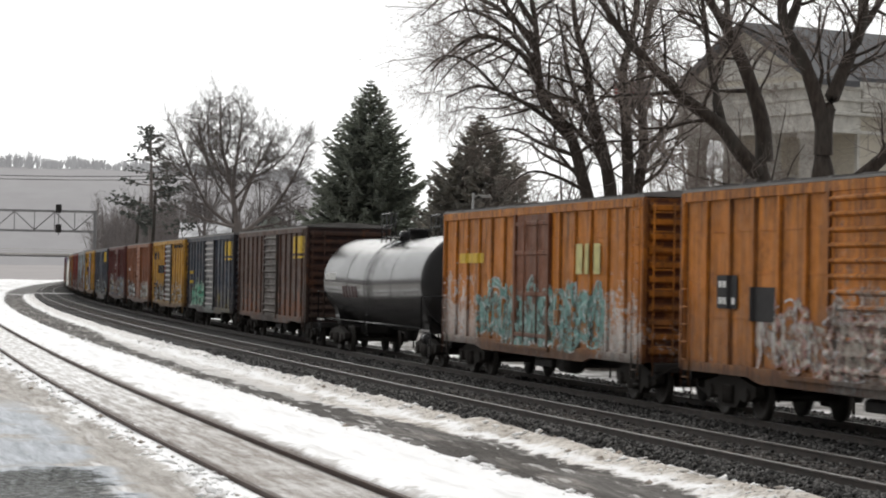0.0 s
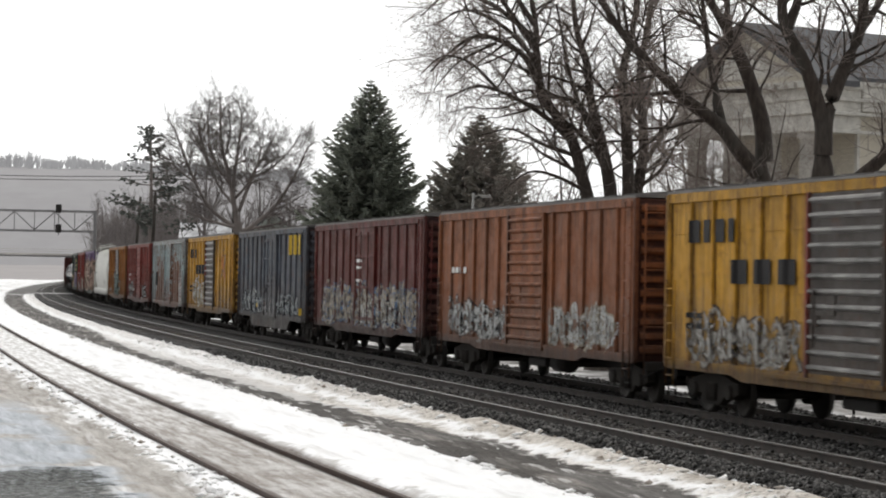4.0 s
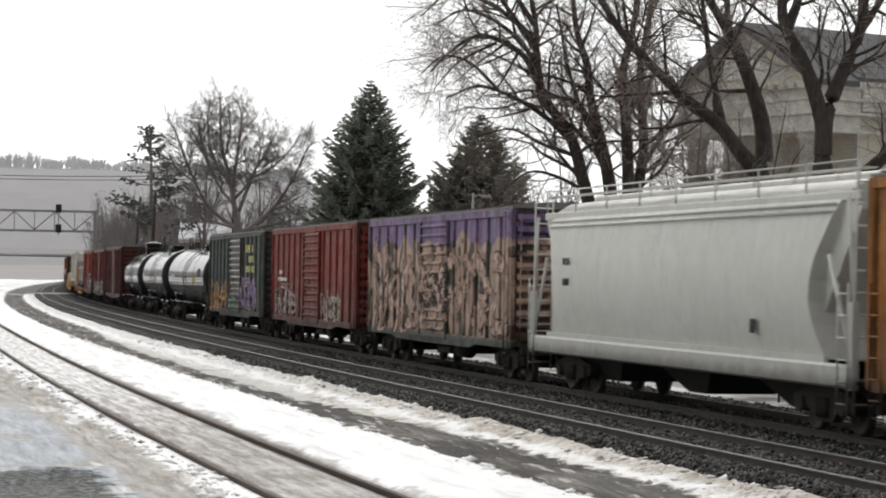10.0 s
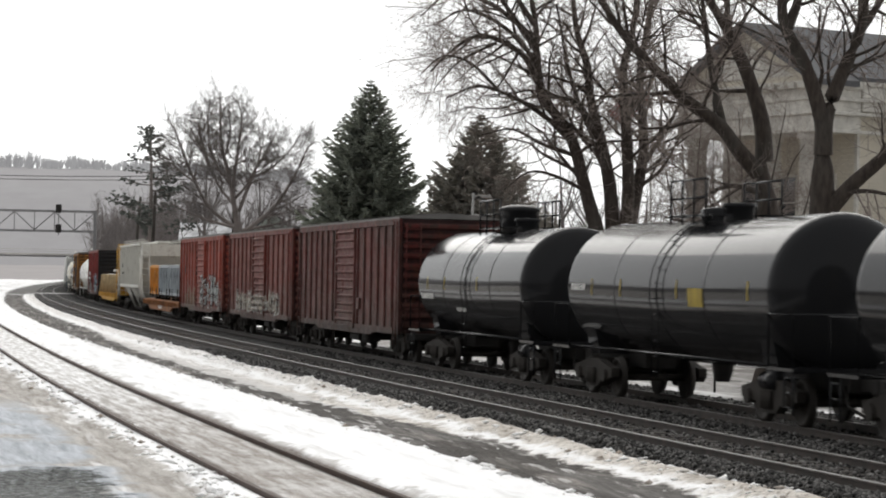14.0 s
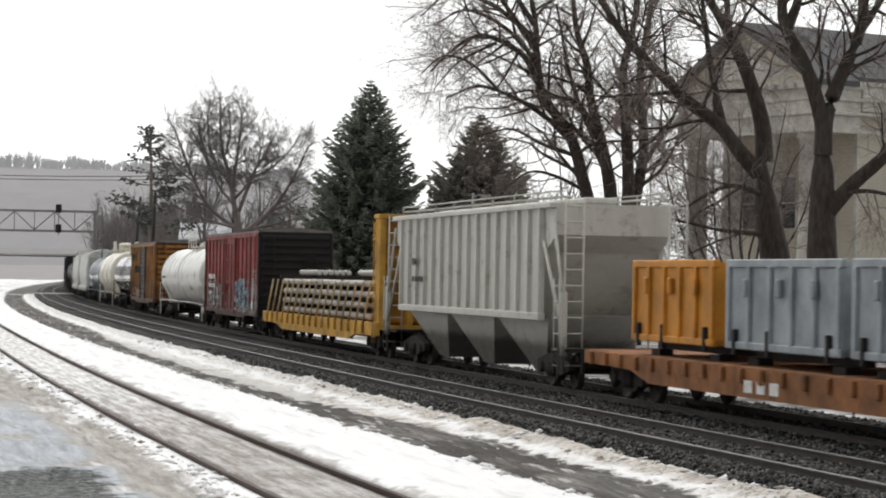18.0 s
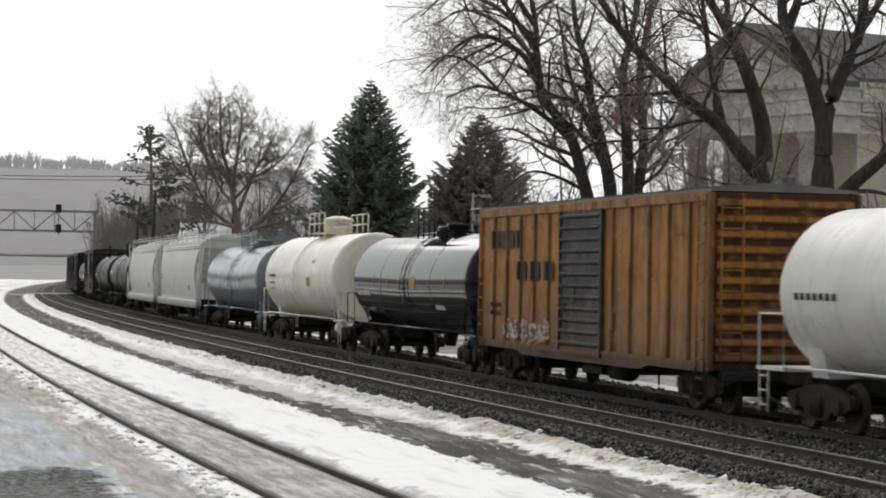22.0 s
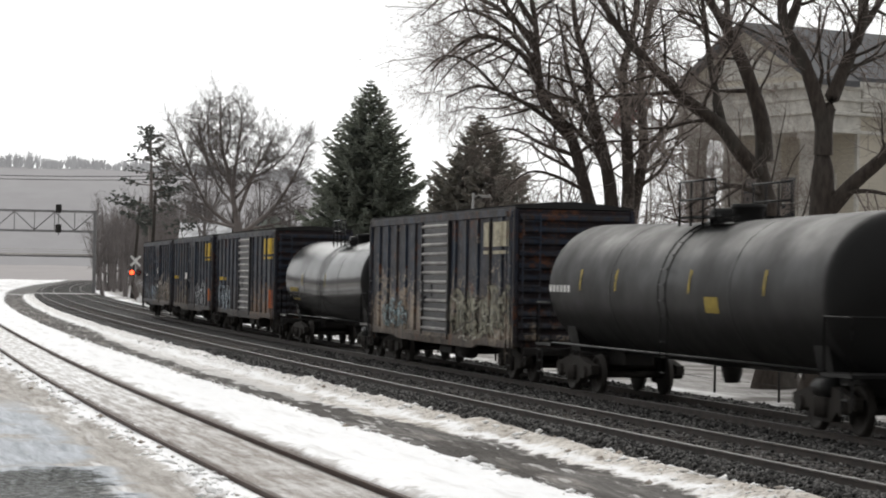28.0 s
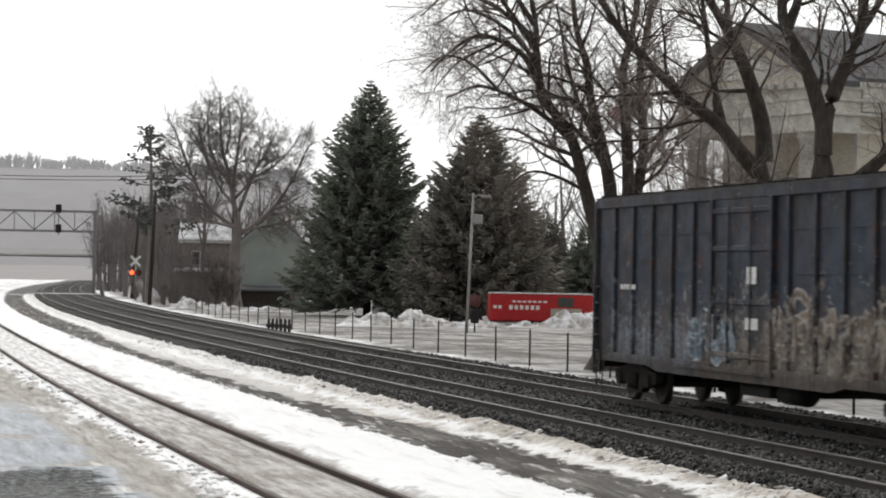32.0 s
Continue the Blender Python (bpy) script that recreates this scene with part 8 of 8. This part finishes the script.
def crossing_signal(m):
    c = thing("crossing_signal", m, "level crossing signal with white crossbuck and one lit red lamp", "crossing signal")
    alu = plain("aluminium_mast", (0.45, 0.45, 0.45), 0.45, 0.6, 0.15, 2.0, 0.05)
    part("mast", Shape().tube([(0, 0, 0), (0, 0, 4.6)], 0.07, 8), alu, c)
    part("base", Shape().box(-0.3, 0.3, -0.3, 0.3, 0, 0.5, 0.05), MAT_STEEL, c)
    for r in (45, -45):
        part("crossbuck_board", Shape().box(-0.75, 0.75, -0.12, -0.08, -0.12, 0.12), MAT_WHITE_BAR, c, "white crossbuck board", pose(0, -0.02 if r > 0 else 0.03, 4.2, 0, r, 0))
    part("lamp_bar", Shape().box(-0.5, 0.5, -0.1, -0.02, 2.92, 3.0), MAT_STEEL, c)
    lit = Nodes("red_signal_glow")
    lit.b.inputs["Emission Color"].default_value = (1.0, 0.07, 0.02, 1)
    lit.b.inputs["Emission Strength"].default_value = 5.0
    lit.done((0.4, 0.02, 0.01), 0.3)
    for x in (-0.38, 0.38):
        # the lamps flash by turns: one is lit
        b = part("target", Shape().turned([(-0.06, 0.0), (-0.06, 0.36), (-0.02, 0.36), (-0.02, 0.0)], "y", 20, (x, -0.1, 2.96)), MAT_BLACK_BAR, c)
        part("lens", Shape().turned([(-0.13, 0.0), (-0.12, 0.18), (-0.07, 0.25), (-0.061, 0.25)], "y", 16, (x, -0.1, 2.96)), lit.m if x < 0 else plain("unlit_red_lens", (0.10, 0.01, 0.01), 0.3), b, "lit red lens" if x < 0 else "dark red lens")
    return c


utility_pole(pose(-20.4, 234.0, -0.4), 13.4)


def overhead_cable():
    c = thing("overhead_cable", pose(0, 0, 0), "dark cable slung across the valley to a pole", "cable")
    a, b = Vector((-76.0, 250.0, 13.8)), Vector((-20.4, 234.0, 12.3))
    for dz, dx in ((0.0, 0.0), (-0.35, 0.4)):
        part("wire", Shape().tube([a.lerp(b, i / 16) + Vector((dx, 0, dz - 0.9 * (1 - (i / 8 - 1) ** 2))) for i in range(17)], 0.035, 5), MAT_STEEL, c)
    return c


overhead_cable()
crossing_signal(pose(-33.4, 262.0, -0.38, 0, 0, -8))


# steel far down the line, lightened in its colour for the haze before it
MAT_HAZESTEEL = plain("haze_grey_steel", (0.23, 0.225, 0.225), 0.75, 0.1, 0.2, 0.6, 0.05)


def signal_bridge(m, span):
    """A truss over the tracks with signal heads on masts."""
    g = thing("signal_bridge", m, "dark steel truss signal bridge over the tracks", "signal bridge")
    for x in (0.0, -span):
        for y in (0, 1.2):
            part("leg", Shape().box(x - 0.15, x + 0.15, y - 0.12, y + 0.12, 0, 10.2), MAT_HAZESTEEL, g)
    for z in (7.7, 10.1):
        for y in (0, 1.2):
            part("chord", Shape().box(-span, 0, y - 0.1, y + 0.1, z - 0.12, z + 0.12), MAT_HAZESTEEL, g)
    n = int(span / 2.2)
    for i in range(n):
        a, b = -span * i / n, -span * (i + 1) / n
        z0, z1 = (7.8, 10.0) if i % 2 else (10.0, 7.8)
        part("brace", Shape().tube([(a, 0, z0), (b, 0, z1)], 0.07, 5), MAT_HAZESTEEL, g)
        part("strut", Shape().box(b - 0.05, b + 0.05, -0.05, 0.05, 7.8, 10.0), MAT_HAZESTEEL, g)
    for x in (-4.3, -12.5):
        part("signal_mast", Shape().tube([(x, -0.3, 7.2), (x, -0.3, 10.9)], 0.07, 6), MAT_HAZESTEEL, g)
        part("signal_head", Shape().box(x - 0.35, x + 0.35, -0.55, -0.25, 9.9, 10.9, 0.08), MAT_STEEL, g)
        part("signal_head", Shape().box(x - 0.35, x + 0.35, -0.55, -0.25, 7.5, 8.5, 0.08), MAT_STEEL, g)
    return g


signal_bridge(pose(-42.0, 290.0, -0.3, 0, 0, 4), 24.0)


def overpass():
    o = thing("road_overpass", pose(-75.0, 452.0, -0.4, 0, 0, 2), "pale concrete road overpass with a dark girder", "bridge")
    conc = plain("old_concrete", (0.55, 0.52, 0.49), 0.85, 0, 0.2, 0.4, 0.1)
    part("deck", Shape().box(-90, 40, -4, 4, 5.9, 6.25), conc, o)
    part("girder", Shape().box(-90, 40, -3.6, -3.3, 5.6, 5.9), MAT_HAZESTEEL, o, "dark steel girder")
    for z in (6.6, 7.0):
        part("railing", Shape().box(-90, 40, -3.95, -3.88, z, z + 0.07), conc, o)
    part("abutment", Shape().box(21, 40, -4, 4, 0, 5.9), conc, o)
    part("embankment", Shape().prism([(20, 0), (70, 0), (70, 5.8), (32, 5.8)], "y", -9, 9), plain("brown_grass_bank", (0.38, 0.33, 0.29), 0.95, 0, 0.3, 0.3), o)
    for x in (-16, -40):
        part("pier", Shape().box(x - 0.8, x + 0.8, -3, 3, 0, 5.6), conc, o)


overpass()


def crossing_road():
    """Planked roadway over the tracks."""
    v = []
    for lat in steps((-60, -3, 6), (-3, 40, 1.0)):
        for s in (238.0, 246.0):
            x, y, h = on_line(s, lat)
            v.append((x, y, BED + 0.012 if -3 < lat < 5.5 else -0.05 if lat > 6 else -0.2))
    n = len(v) // 2
    f = [(2 * i, 2 * i + 1, 2 * i + 3, 2 * i + 2) for i in range(n - 1)]
    solid("road", Shape().add(v, f), plain("slushy_road", (0.46, 0.45, 0.44), 0.6, 0, 0.3, 0.5, 0.1), "slushy pale grey road over the tracks", "road", "", "structure")


crossing_road()


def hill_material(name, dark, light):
    """A backdrop seen through winter haze; the haze is put in as a grey glow of its surface."""
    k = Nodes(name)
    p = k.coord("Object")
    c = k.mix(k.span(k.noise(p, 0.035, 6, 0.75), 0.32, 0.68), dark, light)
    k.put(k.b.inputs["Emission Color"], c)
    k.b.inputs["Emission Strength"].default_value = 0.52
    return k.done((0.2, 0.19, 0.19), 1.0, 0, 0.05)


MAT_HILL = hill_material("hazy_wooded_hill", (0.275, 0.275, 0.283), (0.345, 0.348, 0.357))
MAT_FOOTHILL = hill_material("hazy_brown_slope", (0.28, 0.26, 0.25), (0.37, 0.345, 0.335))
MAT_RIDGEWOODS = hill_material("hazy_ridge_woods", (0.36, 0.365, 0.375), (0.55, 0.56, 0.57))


def ridge(x):
    """The ridge's height along x, as a share: level on the one side, falling away past the spruces."""
    return 1.0 + 0.10 * noise.noise(Vector((x * 0.004, 2.0, 0))) - 0.10 * min(1.0, max(0.0, (x + 230) / 130)) - 0.8 * min(1.0, max(0.0, (x + 95) / 90))


def hills():
    """Wooded ridge far behind, with a ragged tree line."""
    for nm, y0, top, seed, lift in (("backdrop_hill", 1500.0, 70.0, 2.0, 0.0), ("backdrop_foothill", 950.0, 6.0, 7.0, 0.0)):
        v, f = [], []
        xs = np.linspace(-900, 900, 160)
        prof = [(0.0, 0.0), (60, 0.25), (140, 0.6), (230, 0.9), (300, 1.0), (420, 0.9)]
        for x in xs:
            k = ridge(x)
            for d, hh in prof:
                v.append((x, y0 - 250 + d, top * hh * k + 2.0 * noise.noise(Vector((x * 0.03, d * 0.03, seed))) - 1.0))
        n = len(prof)
        f = [(i * n + j, (i + 1) * n + j, (i + 1) * n + j + 1, i * n + j + 1) for i in range(len(xs) - 1) for j in range(n - 1)]
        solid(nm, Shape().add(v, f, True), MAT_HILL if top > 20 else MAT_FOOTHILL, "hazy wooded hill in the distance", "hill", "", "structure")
    rng = np.random.default_rng(5)
    t = Tubes(5)
    for i in range(1100):
        x = rng.uniform(-420, 40)
        d = rng.uniform(285, 325)
        z = 70.0 * float(np.interp(d, [0, 60, 140, 230, 300, 420], [0, 0.25, 0.6, 0.9, 1.0, 0.9])) * ridge(x) - 1
        grove = 0.8 + 0.6 * noise.noise(Vector((x * 0.035, 3.0, 0))) + 0.35 * noise.noise(Vector((x * 0.11, 9.0, 0)))
        hgt = max(2.5, 9.5 * grove) * rng.uniform(0.75, 1.15)
        # a bare crown: a fan of limbs from one stem
        for q in range(6):
            lean, out = rng.normal(0, 0.16), rng.uniform(0.55, 1.0)
            t.add([(x, 1250 + d, z), (x + lean * hgt * 0.3, 1250 + d, z + hgt * 0.45 * out), (x + lean * hgt, 1250 + d, z + hgt * out)], [0.35, 0.4, 0.12])
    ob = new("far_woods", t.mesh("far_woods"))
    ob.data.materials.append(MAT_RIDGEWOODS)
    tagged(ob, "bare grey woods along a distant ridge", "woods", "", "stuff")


hills()


def valley_side():
    """An unseen wooded valley side, added round the near side of the line and behind to darken reflections."""
    line = [(-165, 690), (-150, 420), (-135, 200), (-125, 40), (-120, -120), (-60, -220), (60, -240), (190, -180), (260, -40)]
    v, f = [], []
    pts = smooth_limb([(x, y, 0) for x, y in line], 5)
    for i, q in enumerate(pts):
        d = pts[min(i + 1, len(pts) - 1)] - pts[max(i - 1, 0)]
        d /= np.linalg.norm(d)
        out = np.array([-d[1], d[0], 0])
        if out.dot(q - np.array([0, 200, 0])) < 0:
            out = -out
        for r, hh in ((0, -1.0), (18, 6.0), (45, 10.0), (90, 14.0), (150, 18.0)):
            w = q + out * r
            v.append((w[0], w[1], hh * (1 + 0.12 * noise.noise(Vector((w[0] * 0.02, w[1] * 0.02, 0))))))
    n = 5
    f = [(i * n + j, (i + 1) * n + j, (i + 1) * n + j + 1, i * n + j + 1) for i in range(len(pts) - 1) for j in range(n - 1)]
    solid("backdrop_valley_side", Shape().add(v, f, True), plain("bare_woods", (0.11, 0.10, 0.095), 0.95, 0, 0.35, 0.06, 0), "unseen bare wooded valley side", "hill", "", "structure")


valley_side()


# ---- flag on a pole before the pillared house ----
FLAG = []


def flag_and_pole():
    p = thing("flagpole", pose(8.16, 95.0, -0.4), "thin white flagpole beside the pillared house", "flagpole")
    part("pole", Shape().tube([(0, 0, 0), (0, 0, 10.9)], [0.05, 0.03], 8), MAT_TRIMW, p)
    part("ball", Shape().turned([(10.88, 0.0), (10.9, 0.06), (10.98, 0.08), (11.06, 0.05), (11.08, 0)], "z", 10), MAT_YELLOW_BAR, p)
    f = thing("flag", pose(8.12, 95.0, 9.65), "striped red and white flag with a blue corner", "flag")
    red, white, blue = plain("flag_red", (0.42, 0.03, 0.035), 0.8, 0, 0.1), plain("flag_white", (0.7, 0.68, 0.66), 0.8, 0, 0.1), plain("flag_blue", (0.03, 0.04, 0.13), 0.8, 0, 0.1)
    n, wide, high = 5, 1.5, 0.84
    for i in range(n):
        w = wide / n
        s = Shape().box(0, w + 0.01, -0.004, 0.004, 0, high)
        piece = part("flag_panel", s, white, f, "cloth panel of the flag", pose(-w * i, 0, 0, 0, 0, 180))
        for k in range(0, 13, 2):
            if i < 2 and k >= 6:
                continue
            part("stripe", Shape().box(0, w + 0.01, -0.007, 0.007, high * k / 13, high * (k + 1) / 13), red, piece)
        if i < 2:
            part("canton", Shape().box(0, w + 0.01, -0.008, 0.008, high * 6 / 13, high), blue, piece)
        FLAG.append((piece, i, w))


flag_and_pole()


# ---- small pieces of the line: ties, loose stones, tie plates ----
def ties():
    me = Shape().box(-0.11, 0.11, -1.3, 1.3, -0.28, -0.132, 0.012).mesh("tie")
    me.materials.append(MAT_TIE)
    rest = Shape()
    bed = bpy.data.objects["ballast"]
    for centre in (0.0, TRACK2):
        s = -6.0
        i = 0
        while s < 160:
            x, y, h = (float(q) for q in on_line(s, centre))
            if 4 < s < 72:
                ob = new("tie", me)
                ob.matrix_basis = pose(x, y, BED, 0, 0, math.degrees(h) + 90)
                ob.parent = bed
            else:
                m = pose(x, y, BED, 0, 0, math.degrees(h) + 90)
                rest.add([m @ Vector(p) for p in [(a, b, c) for a in (-0.11, 0.11) for b in (-1.3, 1.3) for c in (-0.28, -0.132)]], [(0, 1, 3, 2), (4, 6, 7, 5), (0, 4, 5, 1), (2, 3, 7, 6), (0, 2, 6, 4), (1, 5, 7, 3)])
            s += 0.54
            i += 1
    ob = part("far_ties", rest, MAT_TIE, bed)
    tagged(ob, "dark wooden ties further along the line", "", "", "stuff")


ties()


def stones():
    """Loose ballast stones where the line passes nearest."""
    rng = np.random.default_rng(9)
    n = 24000
    s = 0.5 + 56.0 * rng.random(n) ** 1.35
    lat = np.where(rng.random(n) < 0.38, rng.uniform(4.4, 5.35, n), rng.uniform(-2.4, 4.5, n))
    r = rng.uniform(0.022, 0.05, n)
    x, y, h = on_line(s, lat)
    z = np.array([ballast_height(float(a), float(b)) for a, b in zip(s, lat)]) + r * 0.35
    base = np.array([(1, 0, 0), (-1, 0, 0), (0, 1, 0), (0, -1, 0), (0, 0, 0.75), (0, 0, -0.75)], float)
    tri = np.array([(0, 2, 4), (2, 1, 4), (1, 3, 4), (3, 0, 4), (2, 0, 5), (1, 2, 5), (3, 1, 5), (0, 3, 5)])
    turn = rng.random(n) * 6.283
    c, q = np.cos(turn)[:, None], np.sin(turn)[:, None]
    v = base[None] * (1 + rng.normal(0, 0.22, (n, 6, 3)))
    v = np.stack([v[..., 0] * c - v[..., 1] * q, v[..., 0] * q + v[..., 1] * c, v[..., 2]], -1) * r[:, None, None]
    v += np.stack([x, y, z], 1)[:, None, :]
    f = (tri[None] + (np.arange(n) * 6)[:, None, None]).reshape(-1, 3)
    me = bpy.data.meshes.new("loose_stones")
    me.vertices.add(n * 6)
    me.vertices.foreach_set("co", v.astype(np.float32).ravel())
    me.loops.add(f.size)
    me.loops.foreach_set("vertex_index", f.ravel().astype(np.int32))
    me.polygons.add(len(f))
    me.polygons.foreach_set("loop_start", np.arange(0, f.size, 3, dtype=np.int32))
    me.polygons.foreach_set("loop_total", np.full(len(f), 3, np.int32))
    me.update(calc_edges=True)
    k = Nodes("loose_stone")
    isle = k.n.new("ShaderNodeNewGeometry").outputs["Random Per Island"]
    me.materials.append(k.done(k.mix(k.math("POWER", isle, 2.0), (0.018, 0.0175, 0.017), (0.19, 0.183, 0.175)), 0.9, 0, 0.12))
    tagged(new("loose_stones", me), "loose dark crushed stones on the ballast", "stones", "", "stuff")


stones()


def snow_clods():
    """Crumbs and clods of old snow along the ploughed edges."""
    rng = np.random.default_rng(19)
    n = 1500
    s = 1.0 + 70.0 * rng.random(n) ** 1.4
    pick = rng.random(n)
    lat = np.where(pick < 0.42, rng.normal(5.6, 0.36, n), np.where(pick < 0.66, rng.normal(8.25, 0.16, n), rng.normal(12.4, 0.15, n)))
    lat = np.maximum(lat, 5.1)
    r = 0.015 + 0.05 * rng.random(n) ** 3
    x, y, h = on_line(s, lat)
    z = np.array([ground_height(float(a), float(b)) for a, b in zip(s, lat)]) + r * 0.2
    base = np.array([(1, 0, 0), (-1, 0, 0), (0, 1, 0), (0, -1, 0), (0, 0, 0.7), (0, 0, -0.7)], float)
    tri = np.array([(0, 2, 4), (2, 1, 4), (1, 3, 4), (3, 0, 4), (2, 0, 5), (1, 2, 5), (3, 1, 5), (0, 3, 5)])
    v = base[None] * (1 + rng.normal(0, 0.25, (n, 6, 3))) * r[:, None, None] * np.array([1.5, 1.5, 1.0])
    v += np.stack([x, y, z], 1)[:, None, :]
    f = (tri[None] + (np.arange(n) * 6)[:, None, None]).reshape(-1, 3)
    me = bpy.data.meshes.new("snow_clods")
    me.from_pydata(v.reshape(-1, 3).tolist(), [], f.tolist())
    me.polygons.foreach_set("use_smooth", np.ones(len(f), bool))
    k = Nodes("crumbled_snow")
    isle = k.n.new("ShaderNodeNewGeometry").outputs["Random Per Island"]
    me.materials.append(k.done(k.mix(k.span(isle, 0.75, 0.95), (0.9, 0.89, 0.88), (0.35, 0.3, 0.25)), 0.8, 0, 0.2))
    tagged(new("snow_clods", me), "crumbs and clods of dirty old snow", "snow", "", "stuff")


snow_clods()


# ---- the train runs; the flag stirs ----
def motions():
    for ob, mid, half, dz, dx in train:
        rows = []
        for i in range(33):
            t = SECONDS * i / 32
            s = mid - 22.559 * t - 0.0068315 * t * t
            ax, ay, _a = on_line(s + half)
            bx_, by_, _b = on_line(s - half)
            h = math.atan2(ay - by_, ax - bx_)
            x, y = (ax + bx_) / 2 + dx * math.cos(h), (ay + by_) / 2 + dx * math.sin(h)
            rows.append((t, pose(x, y, dz, 0, 0, math.degrees(h))))
        walk(ob, rows)
    # the flag streams out, then droops when the wind drops
    lift = [(0, 0.95), (2, 0.8), (4, 0.9), (6, 0.55), (8, 0.75), (10, 1.0), (12, 0.95), (14, 0.35), (16, 0.3), (18.5, 0.12), (20, 0.2), (23, 0.3), (25, 0.2), (28, 0.15), (30, 0.45), (32, 0.3)]
    starts = {}
    for piece, i, w in FLAG:
        rows = []
        for q in range(65):
            t = SECONDS * q / 64
            up = float(np.interp(t, [a for a, _ in lift], [b for _, b in lift]))
            x, y, z = starts.get((i, q), (0.0, 0.0, 0.0))
            yaw = 180 + 24 * math.sin(2.6 * t - 1.3 * i) * (0.4 + 0.6 * up)
            drop = (1 - up) * 74 * (0.55 + 0.45 * min(1, i / 2))
            m = pose(x, y, z, 0, 0, yaw) @ pose(0, 0, 0, 0, drop, 0)
            rows.append((t, m))
            starts[i + 1, q] = tuple(m @ Vector((w, 0, 0)))
        walk(piece, rows)


motions()
